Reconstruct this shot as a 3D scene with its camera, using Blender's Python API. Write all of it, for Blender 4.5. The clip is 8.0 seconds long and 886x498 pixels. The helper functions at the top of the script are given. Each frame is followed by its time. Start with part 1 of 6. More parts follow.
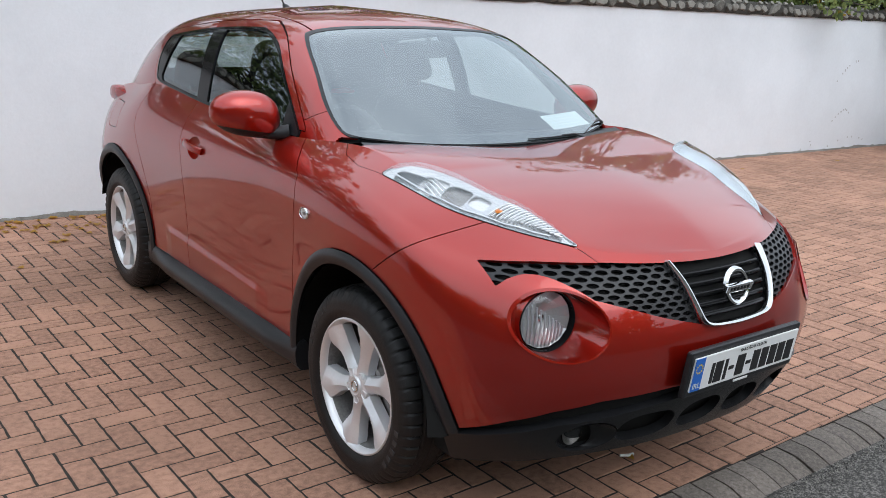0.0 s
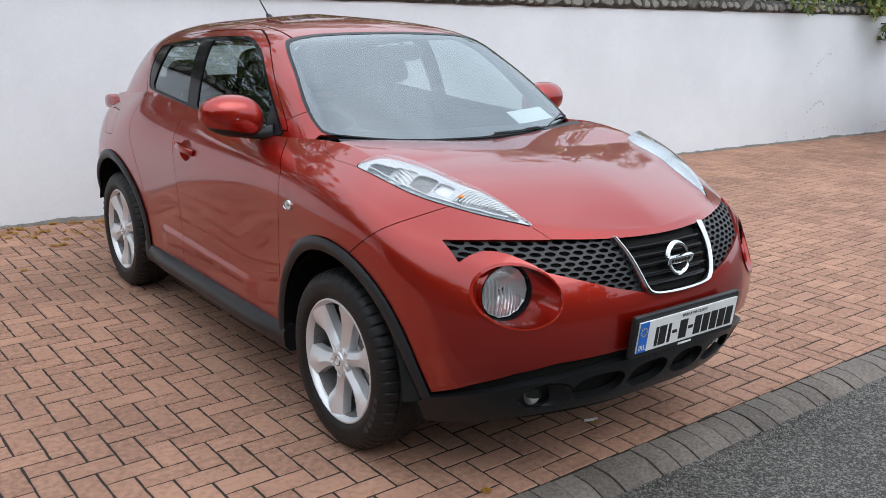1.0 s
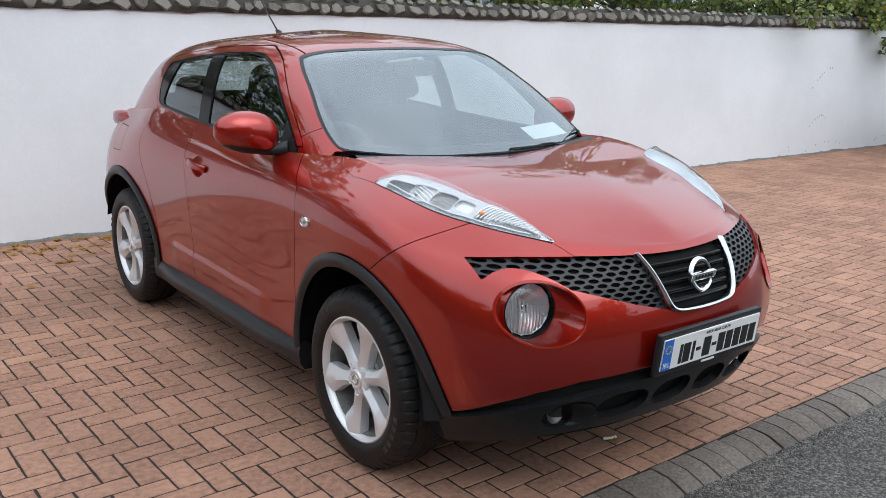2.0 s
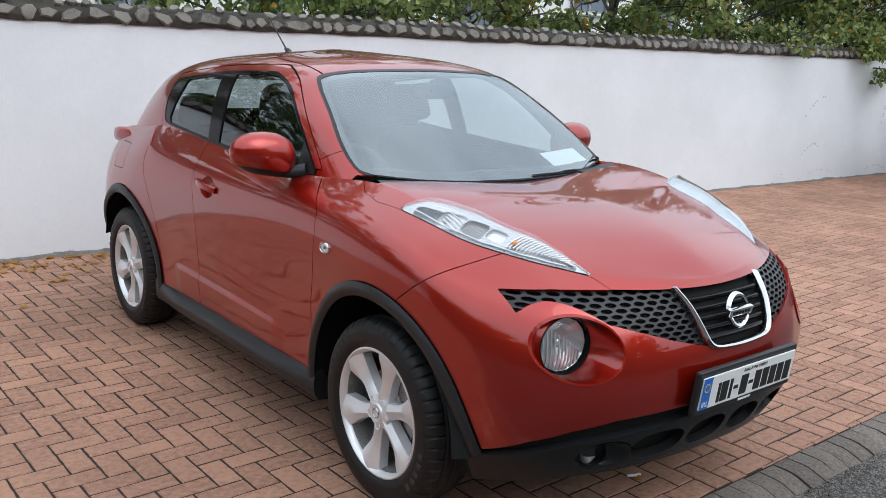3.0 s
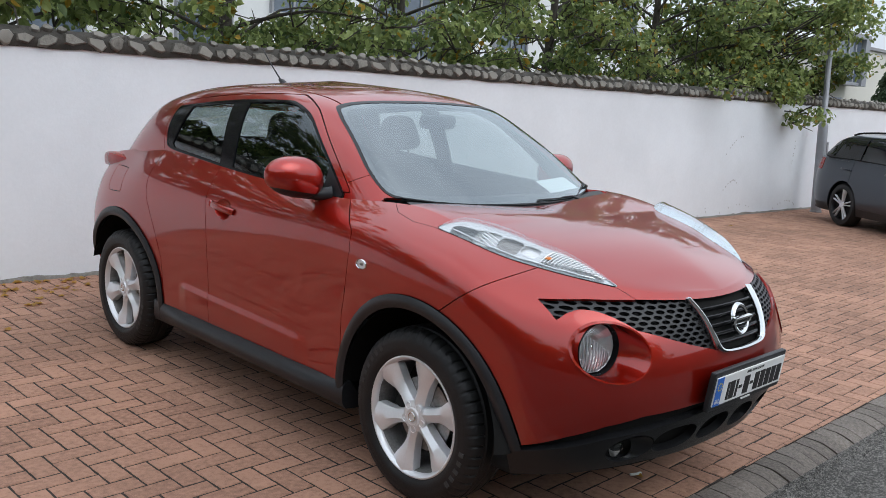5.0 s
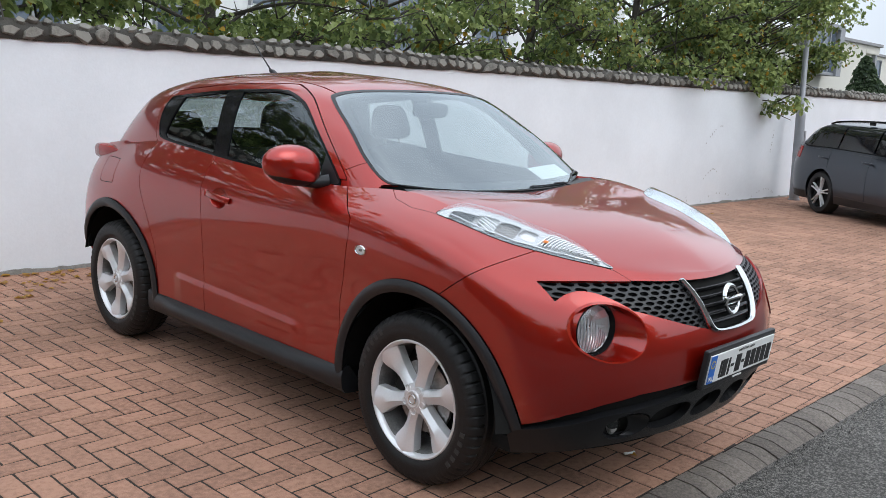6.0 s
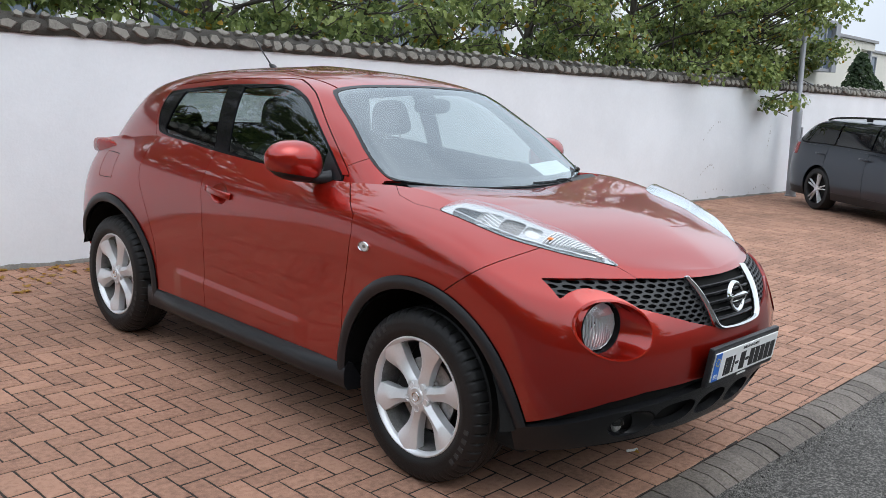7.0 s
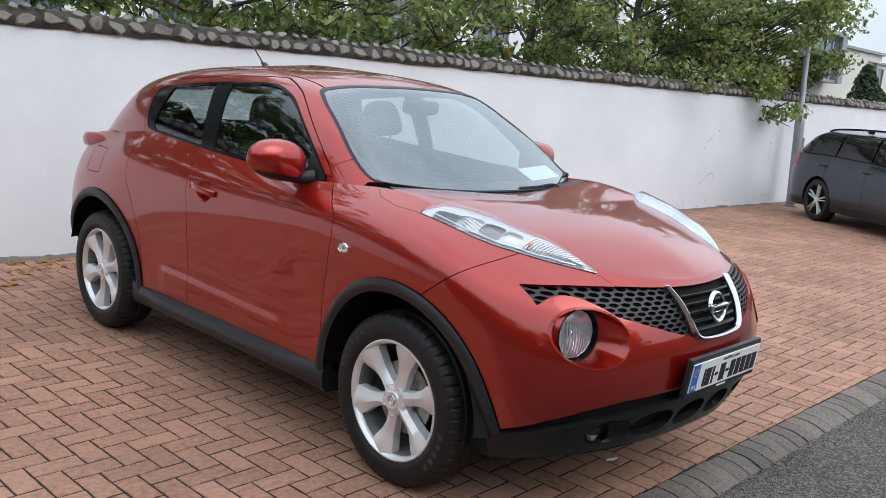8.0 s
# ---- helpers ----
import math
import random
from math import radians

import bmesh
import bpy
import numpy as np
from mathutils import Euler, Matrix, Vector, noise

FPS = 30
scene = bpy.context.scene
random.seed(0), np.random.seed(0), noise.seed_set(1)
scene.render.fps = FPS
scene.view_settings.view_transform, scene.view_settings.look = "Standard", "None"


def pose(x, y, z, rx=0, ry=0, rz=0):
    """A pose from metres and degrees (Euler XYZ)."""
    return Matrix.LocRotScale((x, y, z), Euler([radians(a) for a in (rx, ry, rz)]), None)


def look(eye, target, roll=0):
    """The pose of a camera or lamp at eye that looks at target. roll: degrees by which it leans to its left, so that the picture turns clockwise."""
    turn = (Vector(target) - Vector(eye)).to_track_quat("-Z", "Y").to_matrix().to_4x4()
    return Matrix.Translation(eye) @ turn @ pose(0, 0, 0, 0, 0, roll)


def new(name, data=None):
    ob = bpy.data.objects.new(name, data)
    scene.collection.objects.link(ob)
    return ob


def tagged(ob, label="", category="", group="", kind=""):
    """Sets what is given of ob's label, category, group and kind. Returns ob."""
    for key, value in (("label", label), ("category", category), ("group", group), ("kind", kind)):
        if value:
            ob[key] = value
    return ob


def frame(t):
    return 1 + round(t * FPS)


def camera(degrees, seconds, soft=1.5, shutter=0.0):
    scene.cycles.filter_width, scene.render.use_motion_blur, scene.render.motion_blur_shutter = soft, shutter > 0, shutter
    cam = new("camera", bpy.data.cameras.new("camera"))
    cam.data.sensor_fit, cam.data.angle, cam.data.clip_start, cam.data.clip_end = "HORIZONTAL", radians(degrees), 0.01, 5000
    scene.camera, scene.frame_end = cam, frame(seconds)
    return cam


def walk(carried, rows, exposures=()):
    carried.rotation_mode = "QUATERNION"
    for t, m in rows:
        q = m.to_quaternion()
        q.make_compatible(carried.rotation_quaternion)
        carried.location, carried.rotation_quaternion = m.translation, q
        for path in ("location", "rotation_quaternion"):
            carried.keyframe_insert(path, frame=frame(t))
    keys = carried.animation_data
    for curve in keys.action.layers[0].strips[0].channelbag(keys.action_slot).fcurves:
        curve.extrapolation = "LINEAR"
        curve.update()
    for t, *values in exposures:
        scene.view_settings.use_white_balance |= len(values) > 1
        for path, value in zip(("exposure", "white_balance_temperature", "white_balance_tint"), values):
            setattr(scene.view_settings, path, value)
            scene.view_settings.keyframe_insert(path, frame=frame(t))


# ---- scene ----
cam = camera(53.7, 8.0, soft=0.7)
PATH = [
    (0, (-2.283, -3.635, 1.575), (-1.125, -2.089, 1.058), 2.4),
    (0.5, (-2.329, -3.792, 1.588), (-1.164, -2.248, 1.076), 1.8),
    (1, (-2.391, -3.93, 1.584), (-1.224, -2.388, 1.075), 0.9),
    (1.5, (-2.413, -3.924, 1.584), (-1.246, -2.379, 1.086), 0.6),
    (3, (-2.498, -3.667, 1.591), (-1.28, -2.141, 1.157), 2.0),
    (3.5, (-2.551, -3.619, 1.592), (-1.315, -2.105, 1.171), 2.5),
    (4, (-2.716, -3.432, 1.589), (-1.456, -1.926, 1.209), 2.9),
    (4.5, (-2.876, -3.474, 1.595), (-1.577, -1.992, 1.254), 3.3),
    (4.7, (-2.943, -3.549, 1.568), (-1.598, -2.107, 1.23), 3.4),
    (5.8, (-3.127, -3.611, 1.553), (-1.72, -2.234, 1.197), 3.2),
    (6, (-3.124, -3.582, 1.538), (-1.711, -2.214, 1.177), 3.0),
    (6.5, (-3.131, -3.552, 1.54), (-1.715, -2.189, 1.17), 3.0),
    (7, (-3.137, -3.545, 1.54), (-1.716, -2.187, 1.168), 3.2),
    (7.5, (-3.11, -3.573, 1.55), (-1.692, -2.212, 1.181), 3.9),
    (8, (-3.053, -3.588, 1.544), (-1.637, -2.224, 1.177), 4.5),
]
walk(cam, [(t, look(eye, target, roll)) for t, eye, target, roll in PATH], [(0.0, 0.0), (4.1, 0.0), (4.5, -0.14), (4.7, -0.22), (5.7, -0.02), (5.9, 0.0), (8.0, 0.0)])


# ---- world and light: an overcast day, soft light from above ----
world = bpy.data.worlds.new("overcast_sky")
scene.world = world
world.use_nodes = True
wn = world.node_tree.nodes
wl = world.node_tree.links
wn.clear()
w_out = wn.new("ShaderNodeOutputWorld")
w_bg = wn.new("ShaderNodeBackground")
w_sky = wn.new("ShaderNodeTexSky")
w_sky.sky_type = "NISHITA"
w_sky.sun_disc = False
w_sky.sun_elevation = radians(50)
w_sky.sun_rotation = radians(168)
w_sky.air_density = 1.0
w_sky.dust_density = 4.0
w_hsv = wn.new("ShaderNodeHueSaturation")
w_hsv.inputs["Saturation"].default_value = 0.28
w_noise = wn.new("ShaderNodeTexNoise")
w_noise.inputs["Scale"].default_value = 2.2
w_noise.inputs["Detail"].default_value = 5
w_ramp = wn.new("ShaderNodeValToRGB")
w_ramp.color_ramp.elements[0].position = 0.3
w_ramp.color_ramp.elements[0].color = (6.9, 7.8, 9.05, 1)
w_ramp.color_ramp.elements[1].position = 0.72
w_ramp.color_ramp.elements[1].color = (11.15, 12.1, 13.4, 1)
w_mix = wn.new("ShaderNodeMix")
w_mix.data_type = "RGBA"
w_mix.inputs["Factor"].default_value = 0.8
wl.new(w_sky.outputs["Color"], w_hsv.inputs["Color"])
wl.new(w_noise.outputs["Fac"], w_ramp.inputs["Fac"])
wl.new(w_hsv.outputs["Color"], w_mix.inputs["A"])
wl.new(w_ramp.outputs["Color"], w_mix.inputs["B"])
w_coord = wn.new("ShaderNodeTexCoord")
w_axes = wn.new("ShaderNodeSeparateXYZ")
w_rise = wn.new("ShaderNodeMapRange")
for key, value in (("From Min", 0.0), ("From Max", 0.85), ("To Min", 0.82), ("To Max", 1.55)):
    w_rise.inputs[key].default_value = value
w_scale = wn.new("ShaderNodeVectorMath")
w_scale.operation = "SCALE"
wl.new(w_coord.outputs["Generated"], w_axes.inputs["Vector"])
wl.new(w_axes.outputs["Z"], w_rise.inputs["Value"])
wl.new(w_mix.outputs["Result"], w_scale.inputs[0])
wl.new(w_rise.outputs["Result"], w_scale.inputs["Scale"])
wl.new(w_scale.outputs["Vector"], w_bg.inputs["Color"])
w_bg.inputs["Strength"].default_value = 0.131
wl.new(w_bg.outputs["Background"], w_out.inputs["Surface"])

sun_data = bpy.data.lights.new("sun", "SUN")
sun_data.energy = 0.6
sun_data.angle = radians(45)
sun_data.color = (1.0, 0.985, 0.96)
sun = new("sun", sun_data)
sun.matrix_world = look((1.5, -7, 8.5), (0, 0, 0))
scene.view_settings.exposure = 0.0


# ---- materials ----
def node(tree, kind, **values):
    n = tree.nodes.new(kind)
    for key, value in values.items():
        n.inputs[key].default_value = value
    return n


def material(name, colour, rough=0.5, metal=0.0, vary=0.15, scale=8.0, fine=120.0, bump=0.0, bump_scale=200.0, coat=0.0,
             second=None, per_object=0.0, per_island=0.0, specular=0.5, span=0.2, patch=0.0):
    """A surface with two scales of colour variation, roughness variation and fine relief, in metres of object space."""
    m = bpy.data.materials.new(name)
    m.use_nodes = True
    t = m.node_tree
    b = t.nodes["Principled BSDF"]
    b.inputs["Roughness"].default_value = rough
    b.inputs["Metallic"].default_value = metal
    b.inputs["Specular IOR Level"].default_value = specular
    b.inputs["Coat Weight"].default_value = coat
    b.inputs["Coat Roughness"].default_value = 0.02
    geo = node(t, "ShaderNodeNewGeometry")
    big = node(t, "ShaderNodeTexNoise", Scale=scale, Detail=4.0)
    small = node(t, "ShaderNodeTexNoise", Scale=fine, Detail=3.0)
    for n in (big, small):
        t.links.new(geo.outputs["Position"], n.inputs["Vector"])
    mixed = node(t, "ShaderNodeMath")
    mixed.operation = "MULTIPLY_ADD"
    mixed.inputs[1].default_value = 0.6
    t.links.new(big.outputs["Fac"], mixed.inputs[0])
    half = node(t, "ShaderNodeMath")
    half.operation = "MULTIPLY"
    half.inputs[1].default_value = 0.4
    t.links.new(small.outputs["Fac"], half.inputs[0])
    t.links.new(half.outputs[0], mixed.inputs[2])
    level = mixed.outputs[0]
    for amount, source in ((per_object, "object"), (per_island, "island")):
        if amount:
            if source == "object":
                info = node(t, "ShaderNodeObjectInfo").outputs["Random"]
            else:
                info = geo.outputs["Random Per Island"]
            shift = node(t, "ShaderNodeMath")
            shift.operation = "SUBTRACT"
            shift.inputs[1].default_value = 0.5
            t.links.new(info, shift.inputs[0])
            add = node(t, "ShaderNodeMath")
            add.operation = "MULTIPLY_ADD"
            add.inputs[1].default_value = amount
            t.links.new(shift.outputs[0], add.inputs[0])
            t.links.new(level, add.inputs[2])
            level = add.outputs[0]
    ramp = node(t, "ShaderNodeValToRGB")
    c = Vector(colour)
    d = Vector(second) if second else c * (1 - vary)
    ramp.color_ramp.elements[0].position = 0.5 - span
    ramp.color_ramp.elements[1].position = 0.5 + span
    ramp.color_ramp.elements[0].color = (*d, 1)
    ramp.color_ramp.elements[1].color = (*(c if second else c * (1 + vary)), 1)
    t.links.new(level, ramp.inputs["Fac"])
    colour_out = ramp.outputs["Color"]
    if patch:
        wide = node(t, "ShaderNodeTexNoise", Scale=0.9, Detail=5.0, Roughness=0.62)
        t.links.new(geo.outputs["Position"], wide.inputs["Vector"])
        tone = node(t, "ShaderNodeMapRange")
        for key, value in (("From Min", 0.36), ("From Max", 0.62), ("To Min", 1 - patch), ("To Max", 1 + patch * 0.4)):
            tone.inputs[key].default_value = value
        t.links.new(wide.outputs["Fac"], tone.inputs["Value"])
        stain = node(t, "ShaderNodeVectorMath")
        stain.operation = "SCALE"
        t.links.new(colour_out, stain.inputs[0])
        t.links.new(tone.outputs["Result"], stain.inputs["Scale"])
        colour_out = stain.outputs["Vector"]
    t.links.new(colour_out, b.inputs["Base Color"])
    if bump:
        relief = node(t, "ShaderNodeTexNoise", Scale=bump_scale, Detail=4.0)
        t.links.new(geo.outputs["Position"], relief.inputs["Vector"])
        bm_node = node(t, "ShaderNodeBump", Strength=min(1.0, bump), Distance=0.004)
        t.links.new(relief.outputs["Fac"], bm_node.inputs["Height"])
        t.links.new(bm_node.outputs["Normal"], b.inputs["Normal"])
    return m


def clear(name, tint=(1, 1, 1), rough=0.0, ior=1.45, see=0.85):
    """Thin glass: mostly see-through, with a mirror-like sheen from its angle."""
    m = bpy.data.materials.new(name)
    m.use_nodes = True
    t = m.node_tree
    t.nodes.clear()
    out = node(t, "ShaderNodeOutputMaterial")
    through_it = node(t, "ShaderNodeBsdfTransparent")
    through_it.inputs["Color"].default_value = (*[see * c for c in tint], 1)
    sheen = node(t, "ShaderNodeBsdfGlossy", Roughness=rough)
    sheen.inputs["Color"].default_value = (0.88, 0.96, 1.0, 1)
    weight = node(t, "ShaderNodeLayerWeight", Blend=0.5)
    steep = node(t, "ShaderNodeMath")
    steep.operation = "POWER"
    steep.inputs[1].default_value = 4.0
    t.links.new(weight.outputs["Facing"], steep.inputs[0])
    f0 = ((ior - 1) / (ior + 1)) ** 2 * 1.8
    fres = node(t, "ShaderNodeMath")
    fres.operation = "MULTIPLY_ADD"
    fres.inputs[1].default_value = 1 - f0
    fres.inputs[2].default_value = f0
    t.links.new(steep.outputs[0], fres.inputs[0])
    mix = node(t, "ShaderNodeMixShader")
    t.links.new(fres.outputs[0], mix.inputs["Fac"])
    t.links.new(through_it.outputs["BSDF"], mix.inputs[1])
    t.links.new(sheen.outputs["BSDF"], mix.inputs[2])
    t.links.new(mix.outputs["Shader"], out.inputs["Surface"])
    return m


PAINT = material("red_car_paint", (0.325, 0.0085, 0.0022), 0.35, 0.68, vary=0.05, scale=2.0, fine=900.0, coat=1.0, specular=0.3)
PAINT.node_tree.nodes["Principled BSDF"].inputs["Coat IOR"].default_value = 1.62
PAINT.node_tree.nodes["Principled BSDF"].inputs["Coat Roughness"].default_value = 0.02
CLAD = material("black_grained_plastic", (0.0145, 0.0155, 0.018), 0.42, 0, specular=0.42, vary=0.25, scale=6.0, bump=0.12, bump_scale=300.0)
LIP = material("dark_bumper_plastic", (0.0105, 0.011, 0.0125), 0.30, 0, specular=0.34, vary=0.2, scale=6.0, bump=0.15, bump_scale=900.0)
GLOSS = material("gloss_black", (0.010, 0.010, 0.011), 0.12, 0, vary=0.1, specular=0.13)
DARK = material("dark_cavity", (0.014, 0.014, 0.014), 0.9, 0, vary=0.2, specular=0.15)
RUBBER = material("tyre_rubber", (0.0105, 0.0105, 0.011), 0.5, 0, specular=0.32, vary=0.3, scale=12.0, bump=0.2, bump_scale=500.0)
ALLOY = material("silver_alloy", (0.76, 0.77, 0.79), 0.34, 0.50, vary=0.05, scale=10.0)
STEEL = material("brake_steel", (0.28, 0.27, 0.26), 0.42, 0.9, vary=0.3, scale=40.0)
CHROME = material("chrome", (0.66, 0.67, 0.68), 0.07, 1.0, vary=0.02)
GLASS = clear("car_glass", (0.88, 0.97, 0.97), see=0.84, ior=2.05)
SIDE_GLASS = clear("side_glass", (0.80, 0.9, 0.88), see=0.62, ior=1.55)
LENS = clear("lamp_lens", (1, 1, 1), see=0.93, ior=1.45)
SEAT = material("dark_seat_cloth", (0.03, 0.031, 0.034), 0.9, 0, vary=0.3, scale=20.0)
DASH = material("dark_dashboard", (0.035, 0.037, 0.04), 0.7, 0, vary=0.15)
RENDER_WALL = material("white_painted_render", (0.76, 0.795, 0.835), 0.85, 0, vary=0.035, scale=1.3, fine=30.0, bump=0.25, bump_scale=60.0, patch=0.05)
PAVER = material("red_concrete_paver", (0.438, 0.243, 0.164), 0.88, 0, second=(0.218, 0.114, 0.077), scale=38.0, fine=260.0, bump=1.0, bump_scale=240.0, per_object=0.18, per_island=0.18, span=0.15, patch=0.22)
SETT = material("grey_kerb_block", (0.235, 0.203, 0.176), 0.9, 0, second=(0.105, 0.089, 0.076), scale=70.0, fine=240.0, bump=1.0, bump_scale=220.0, per_object=0.13, per_island=0.13, span=0.15, patch=0.30)
JOINT = material("dark_joint_sand", (0.021, 0.016, 0.012), 0.95, 0, vary=0.4, scale=15.0, bump=0.6)
ASPHALT = material("worn_asphalt", (0.22, 0.208, 0.19), 0.92, 0, second=(0.040, 0.038, 0.035), scale=85.0, fine=170.0, bump=1.0, bump_scale=120.0, span=0.09, patch=0.28, specular=0.3)
for stop, place in zip(ASPHALT.node_tree.nodes["Color Ramp"].color_ramp.elements, (0.46, 0.64)):
    stop.position = place
STONE = material("grey_fieldstone", (0.235, 0.225, 0.20), 0.9, 0, second=(0.085, 0.08, 0.07), scale=26.0, fine=90.0, bump=0.7, bump_scale=80.0, per_object=0.4, per_island=0.4)
MORTAR = material("dark_mossy_mortar", (0.050, 0.046, 0.040), 0.95, 0, vary=0.5, scale=9.0, bump=0.9, bump_scale=70.0)
BARK = material("grey_bark", (0.055, 0.048, 0.04), 0.9, 0, vary=0.4, scale=10.0, bump=0.8, bump_scale=60.0)


# ---- mesh tools ----
def build(name, verts, faces, mat, parent=None, label="", normals=None, smooth=True):
    me = bpy.data.meshes.new(name)
    me.from_pydata([tuple(v[:3]) for v in verts], [], [tuple(f) for f in faces])
    me.validate()
    me.materials.append(mat)
    if smooth:
        me.polygons.foreach_set("use_smooth", [True] * len(me.polygons))
    if normals is not None and len(normals) == len(me.vertices):
        me.normals_split_custom_set_from_vertices([tuple(n) for n in normals])
    me.update()
    ob = new(name, me)
    if parent is not None:
        ob.parent = parent
    if label:
        tagged(ob, label)
    return ob


def part(name, bm, mat, parent=None, label="", smooth=False):
    me = bpy.data.meshes.new(name)
    bmesh.ops.recalc_face_normals(bm, faces=bm.faces)
    bm.to_mesh(me)
    bm.free()
    me.materials.append(mat)
    if smooth:
        me.polygons.foreach_set("use_smooth", [True] * len(me.polygons))
        me.set_sharp_from_angle(angle=radians(40))
    ob = new(name, me)
    if parent is not None:
        ob.parent = parent
    if label:
        tagged(ob, label)
    return ob


def thing(name, at=(0, 0, 0), label="", category="", group="", kind=""):
    ob = new(name)
    ob.location = at
    return tagged(ob, label, category, group, kind)


def block(bm, lo, hi, bevel=0.0, turn=None):
    """A box between two corners, with rounded edges."""
    lo, hi = Vector(lo), Vector(hi)
    made = bmesh.ops.create_cube(bm, size=1.0, matrix=Matrix.Translation((lo + hi) / 2) @ Matrix.Diagonal((*(hi - lo), 1)))
    if bevel:
        edges = list({e for v in made["verts"] for e in v.link_edges})
        made = bmesh.ops.bevel(bm, geom=edges, offset=bevel, segments=2, profile=0.6, affect="EDGES")
    if turn is not None:
        bmesh.ops.transform(bm, matrix=turn, verts=made["verts"])
    return made["verts"]


def tube(bm, path, radius, sides=10, ends=True):
    """A round bar along a path; radius may be a number or a list."""
    path = [Vector(p) for p in path]
    radii = radius if isinstance(radius, (list, tuple)) else [radius] * len(path)
    rings = []
    side = None
    for n, p in enumerate(path):
        way = (path[min(n + 1, len(path) - 1)] - path[max(n - 1, 0)]).normalized()
        if side is None:
            side = way.orthogonal().normalized()
        side = (side - way * side.dot(way)).normalized()
        up = way.cross(side)
        rings.append([bm.verts.new(p + radii[n] * (math.cos(a) * side + math.sin(a) * up))
                      for a in (2 * math.pi * k / sides for k in range(sides))])
    for a, b in zip(rings, rings[1:]):
        for k in range(sides):
            bm.faces.new((a[k], a[(k + 1) % sides], b[(k + 1) % sides], b[k]))
    if ends:
        bm.faces.new(rings[0][::-1])
        bm.faces.new(rings[-1])
    return rings


def lathe(bm, profile, axis="x", steps=64, centre=(0, 0, 0)):
    """Turns (distance along the axis, radius) pairs round the axis."""
    rings = []
    for k in range(steps):
        a = 2 * math.pi * k / steps
        ring = []
        for d, r in profile:
            p = (d, r * math.cos(a), r * math.sin(a)) if axis == "x" else ((r * math.cos(a), d, r * math.sin(a)) if axis == "y" else (r * math.cos(a), r * math.sin(a), d))
            ring.append(bm.verts.new(Vector(p) + Vector(centre)))
        rings.append(ring)
    for k in range(steps):
        a, b = rings[k], rings[(k + 1) % steps]
        for n in range(len(profile) - 1):
            bm.faces.new((a[n], a[n + 1], b[n + 1], b[n]))
    return rings


def spline_weights(count, samples, first=0.0, last=1.0):
    """Weights of a uniform cubic B-spline that runs from its first to its last control point (one ghost at each end)."""
    t = np.linspace(first * (count - 1), last * (count - 1), samples)
    i = np.minimum(t.astype(int), count - 2)
    f = t - i
    w = np.zeros((samples, count + 2))
    basis = ((1 - f) ** 3 / 6, (3 * f**3 - 6 * f**2 + 4) / 6, (-3 * f**3 + 3 * f**2 + 3 * f + 1) / 6, f**3 / 6)
    for k, b in enumerate(basis):
        w[np.arange(samples), i + k] = b
    return w


def ghosts(p, mirror_first, mirror_last):
    flip = np.array([-1, 1, 1])
    first = p[1] * flip if mirror_first else 2 * p[0] - p[1]
    last = p[-2] * flip if mirror_last else 2 * p[-1] - p[-2]
    return np.concatenate([first[None], p, last[None]])


def skin(net, nu, nv, mirror=True, tight=1, first=0.0, last=1.0):
    """A smooth surface through a net of stations x levels. Returns places with normals, and the quads."""
    target = np.array(net, float)
    net = target.copy()
    us, vs = len(net), len(net[0])
    for _ in range(tight):
        a = np.einsum("ij,jkl->ikl", spline_weights(us, us), ghosts(net, mirror, mirror))
        b = np.swapaxes(ghosts(np.swapaxes(a, 0, 1), False, False), 0, 1)
        shown = np.einsum("ij,kjl->kil", spline_weights(vs, vs), b)
        net = net + (target - shown)
    a = np.einsum("ij,jkl->ikl", spline_weights(us, nu, first, last), ghosts(net, mirror, mirror))
    b = np.swapaxes(ghosts(np.swapaxes(a, 0, 1), False, False), 0, 1)
    p = np.einsum("ij,kjl->kil", spline_weights(vs, nv), b)
    n = np.cross(np.gradient(p, axis=0), np.gradient(p, axis=1))
    n /= np.maximum(np.linalg.norm(n, axis=-1, keepdims=True), 1e-9)
    verts = np.concatenate([p, n], -1).reshape(-1, 6)
    quads = [(i * nv + j, (i + 1) * nv + j, (i + 1) * nv + j + 1, i * nv + j + 1) for i in range(nu - 1) for j in range(nv - 1)]
    return verts, quads


def clip(verts, faces, field):
    """Keeps what lies where field(places) is positive, cutting faces along the border."""
    if not len(faces):
        return verts, faces
    f = field(verts[:, :3])
    rows, made, kept, cut = list(verts), {}, [], {}

    def use(i):
        if i not in made:
            made[i] = len(made)
        return made[i]

    for face in faces:
        d = [f[i] for i in face]
        if min(d) > 0:
            kept.append([use(i) for i in face])
            continue
        if max(d) <= 0:
            continue
        poly = []
        for k, i in enumerate(face):
            j = face[(k + 1) % len(face)]
            if f[i] > 0:
                poly.append(use(i))
            if (f[i] > 0) != (f[j] > 0):
                key = (min(i, j), max(i, j))
                if key not in cut:
                    s = f[key[0]] / (f[key[0]] - f[key[1]])
                    rows.append(verts[key[0]] + s * (verts[key[1]] - verts[key[0]]))
                    cut[key] = len(rows) - 1
                poly.append(use(cut[key]))
        if len(poly) > 2:
            kept.append(poly)
    out = np.zeros((len(made), 6))
    for i, n in made.items():
        out[n] = rows[i]
    return out, kept


def trimmed(surface, *fields):
    v, f = surface
    for field in fields:
        v, f = clip(v, f, field)
    return v, f


def shifted(surface, distance):
    v, f = surface
    v = v.copy()
    v[:, :3] += v[:, 3:] * distance
    return v, f


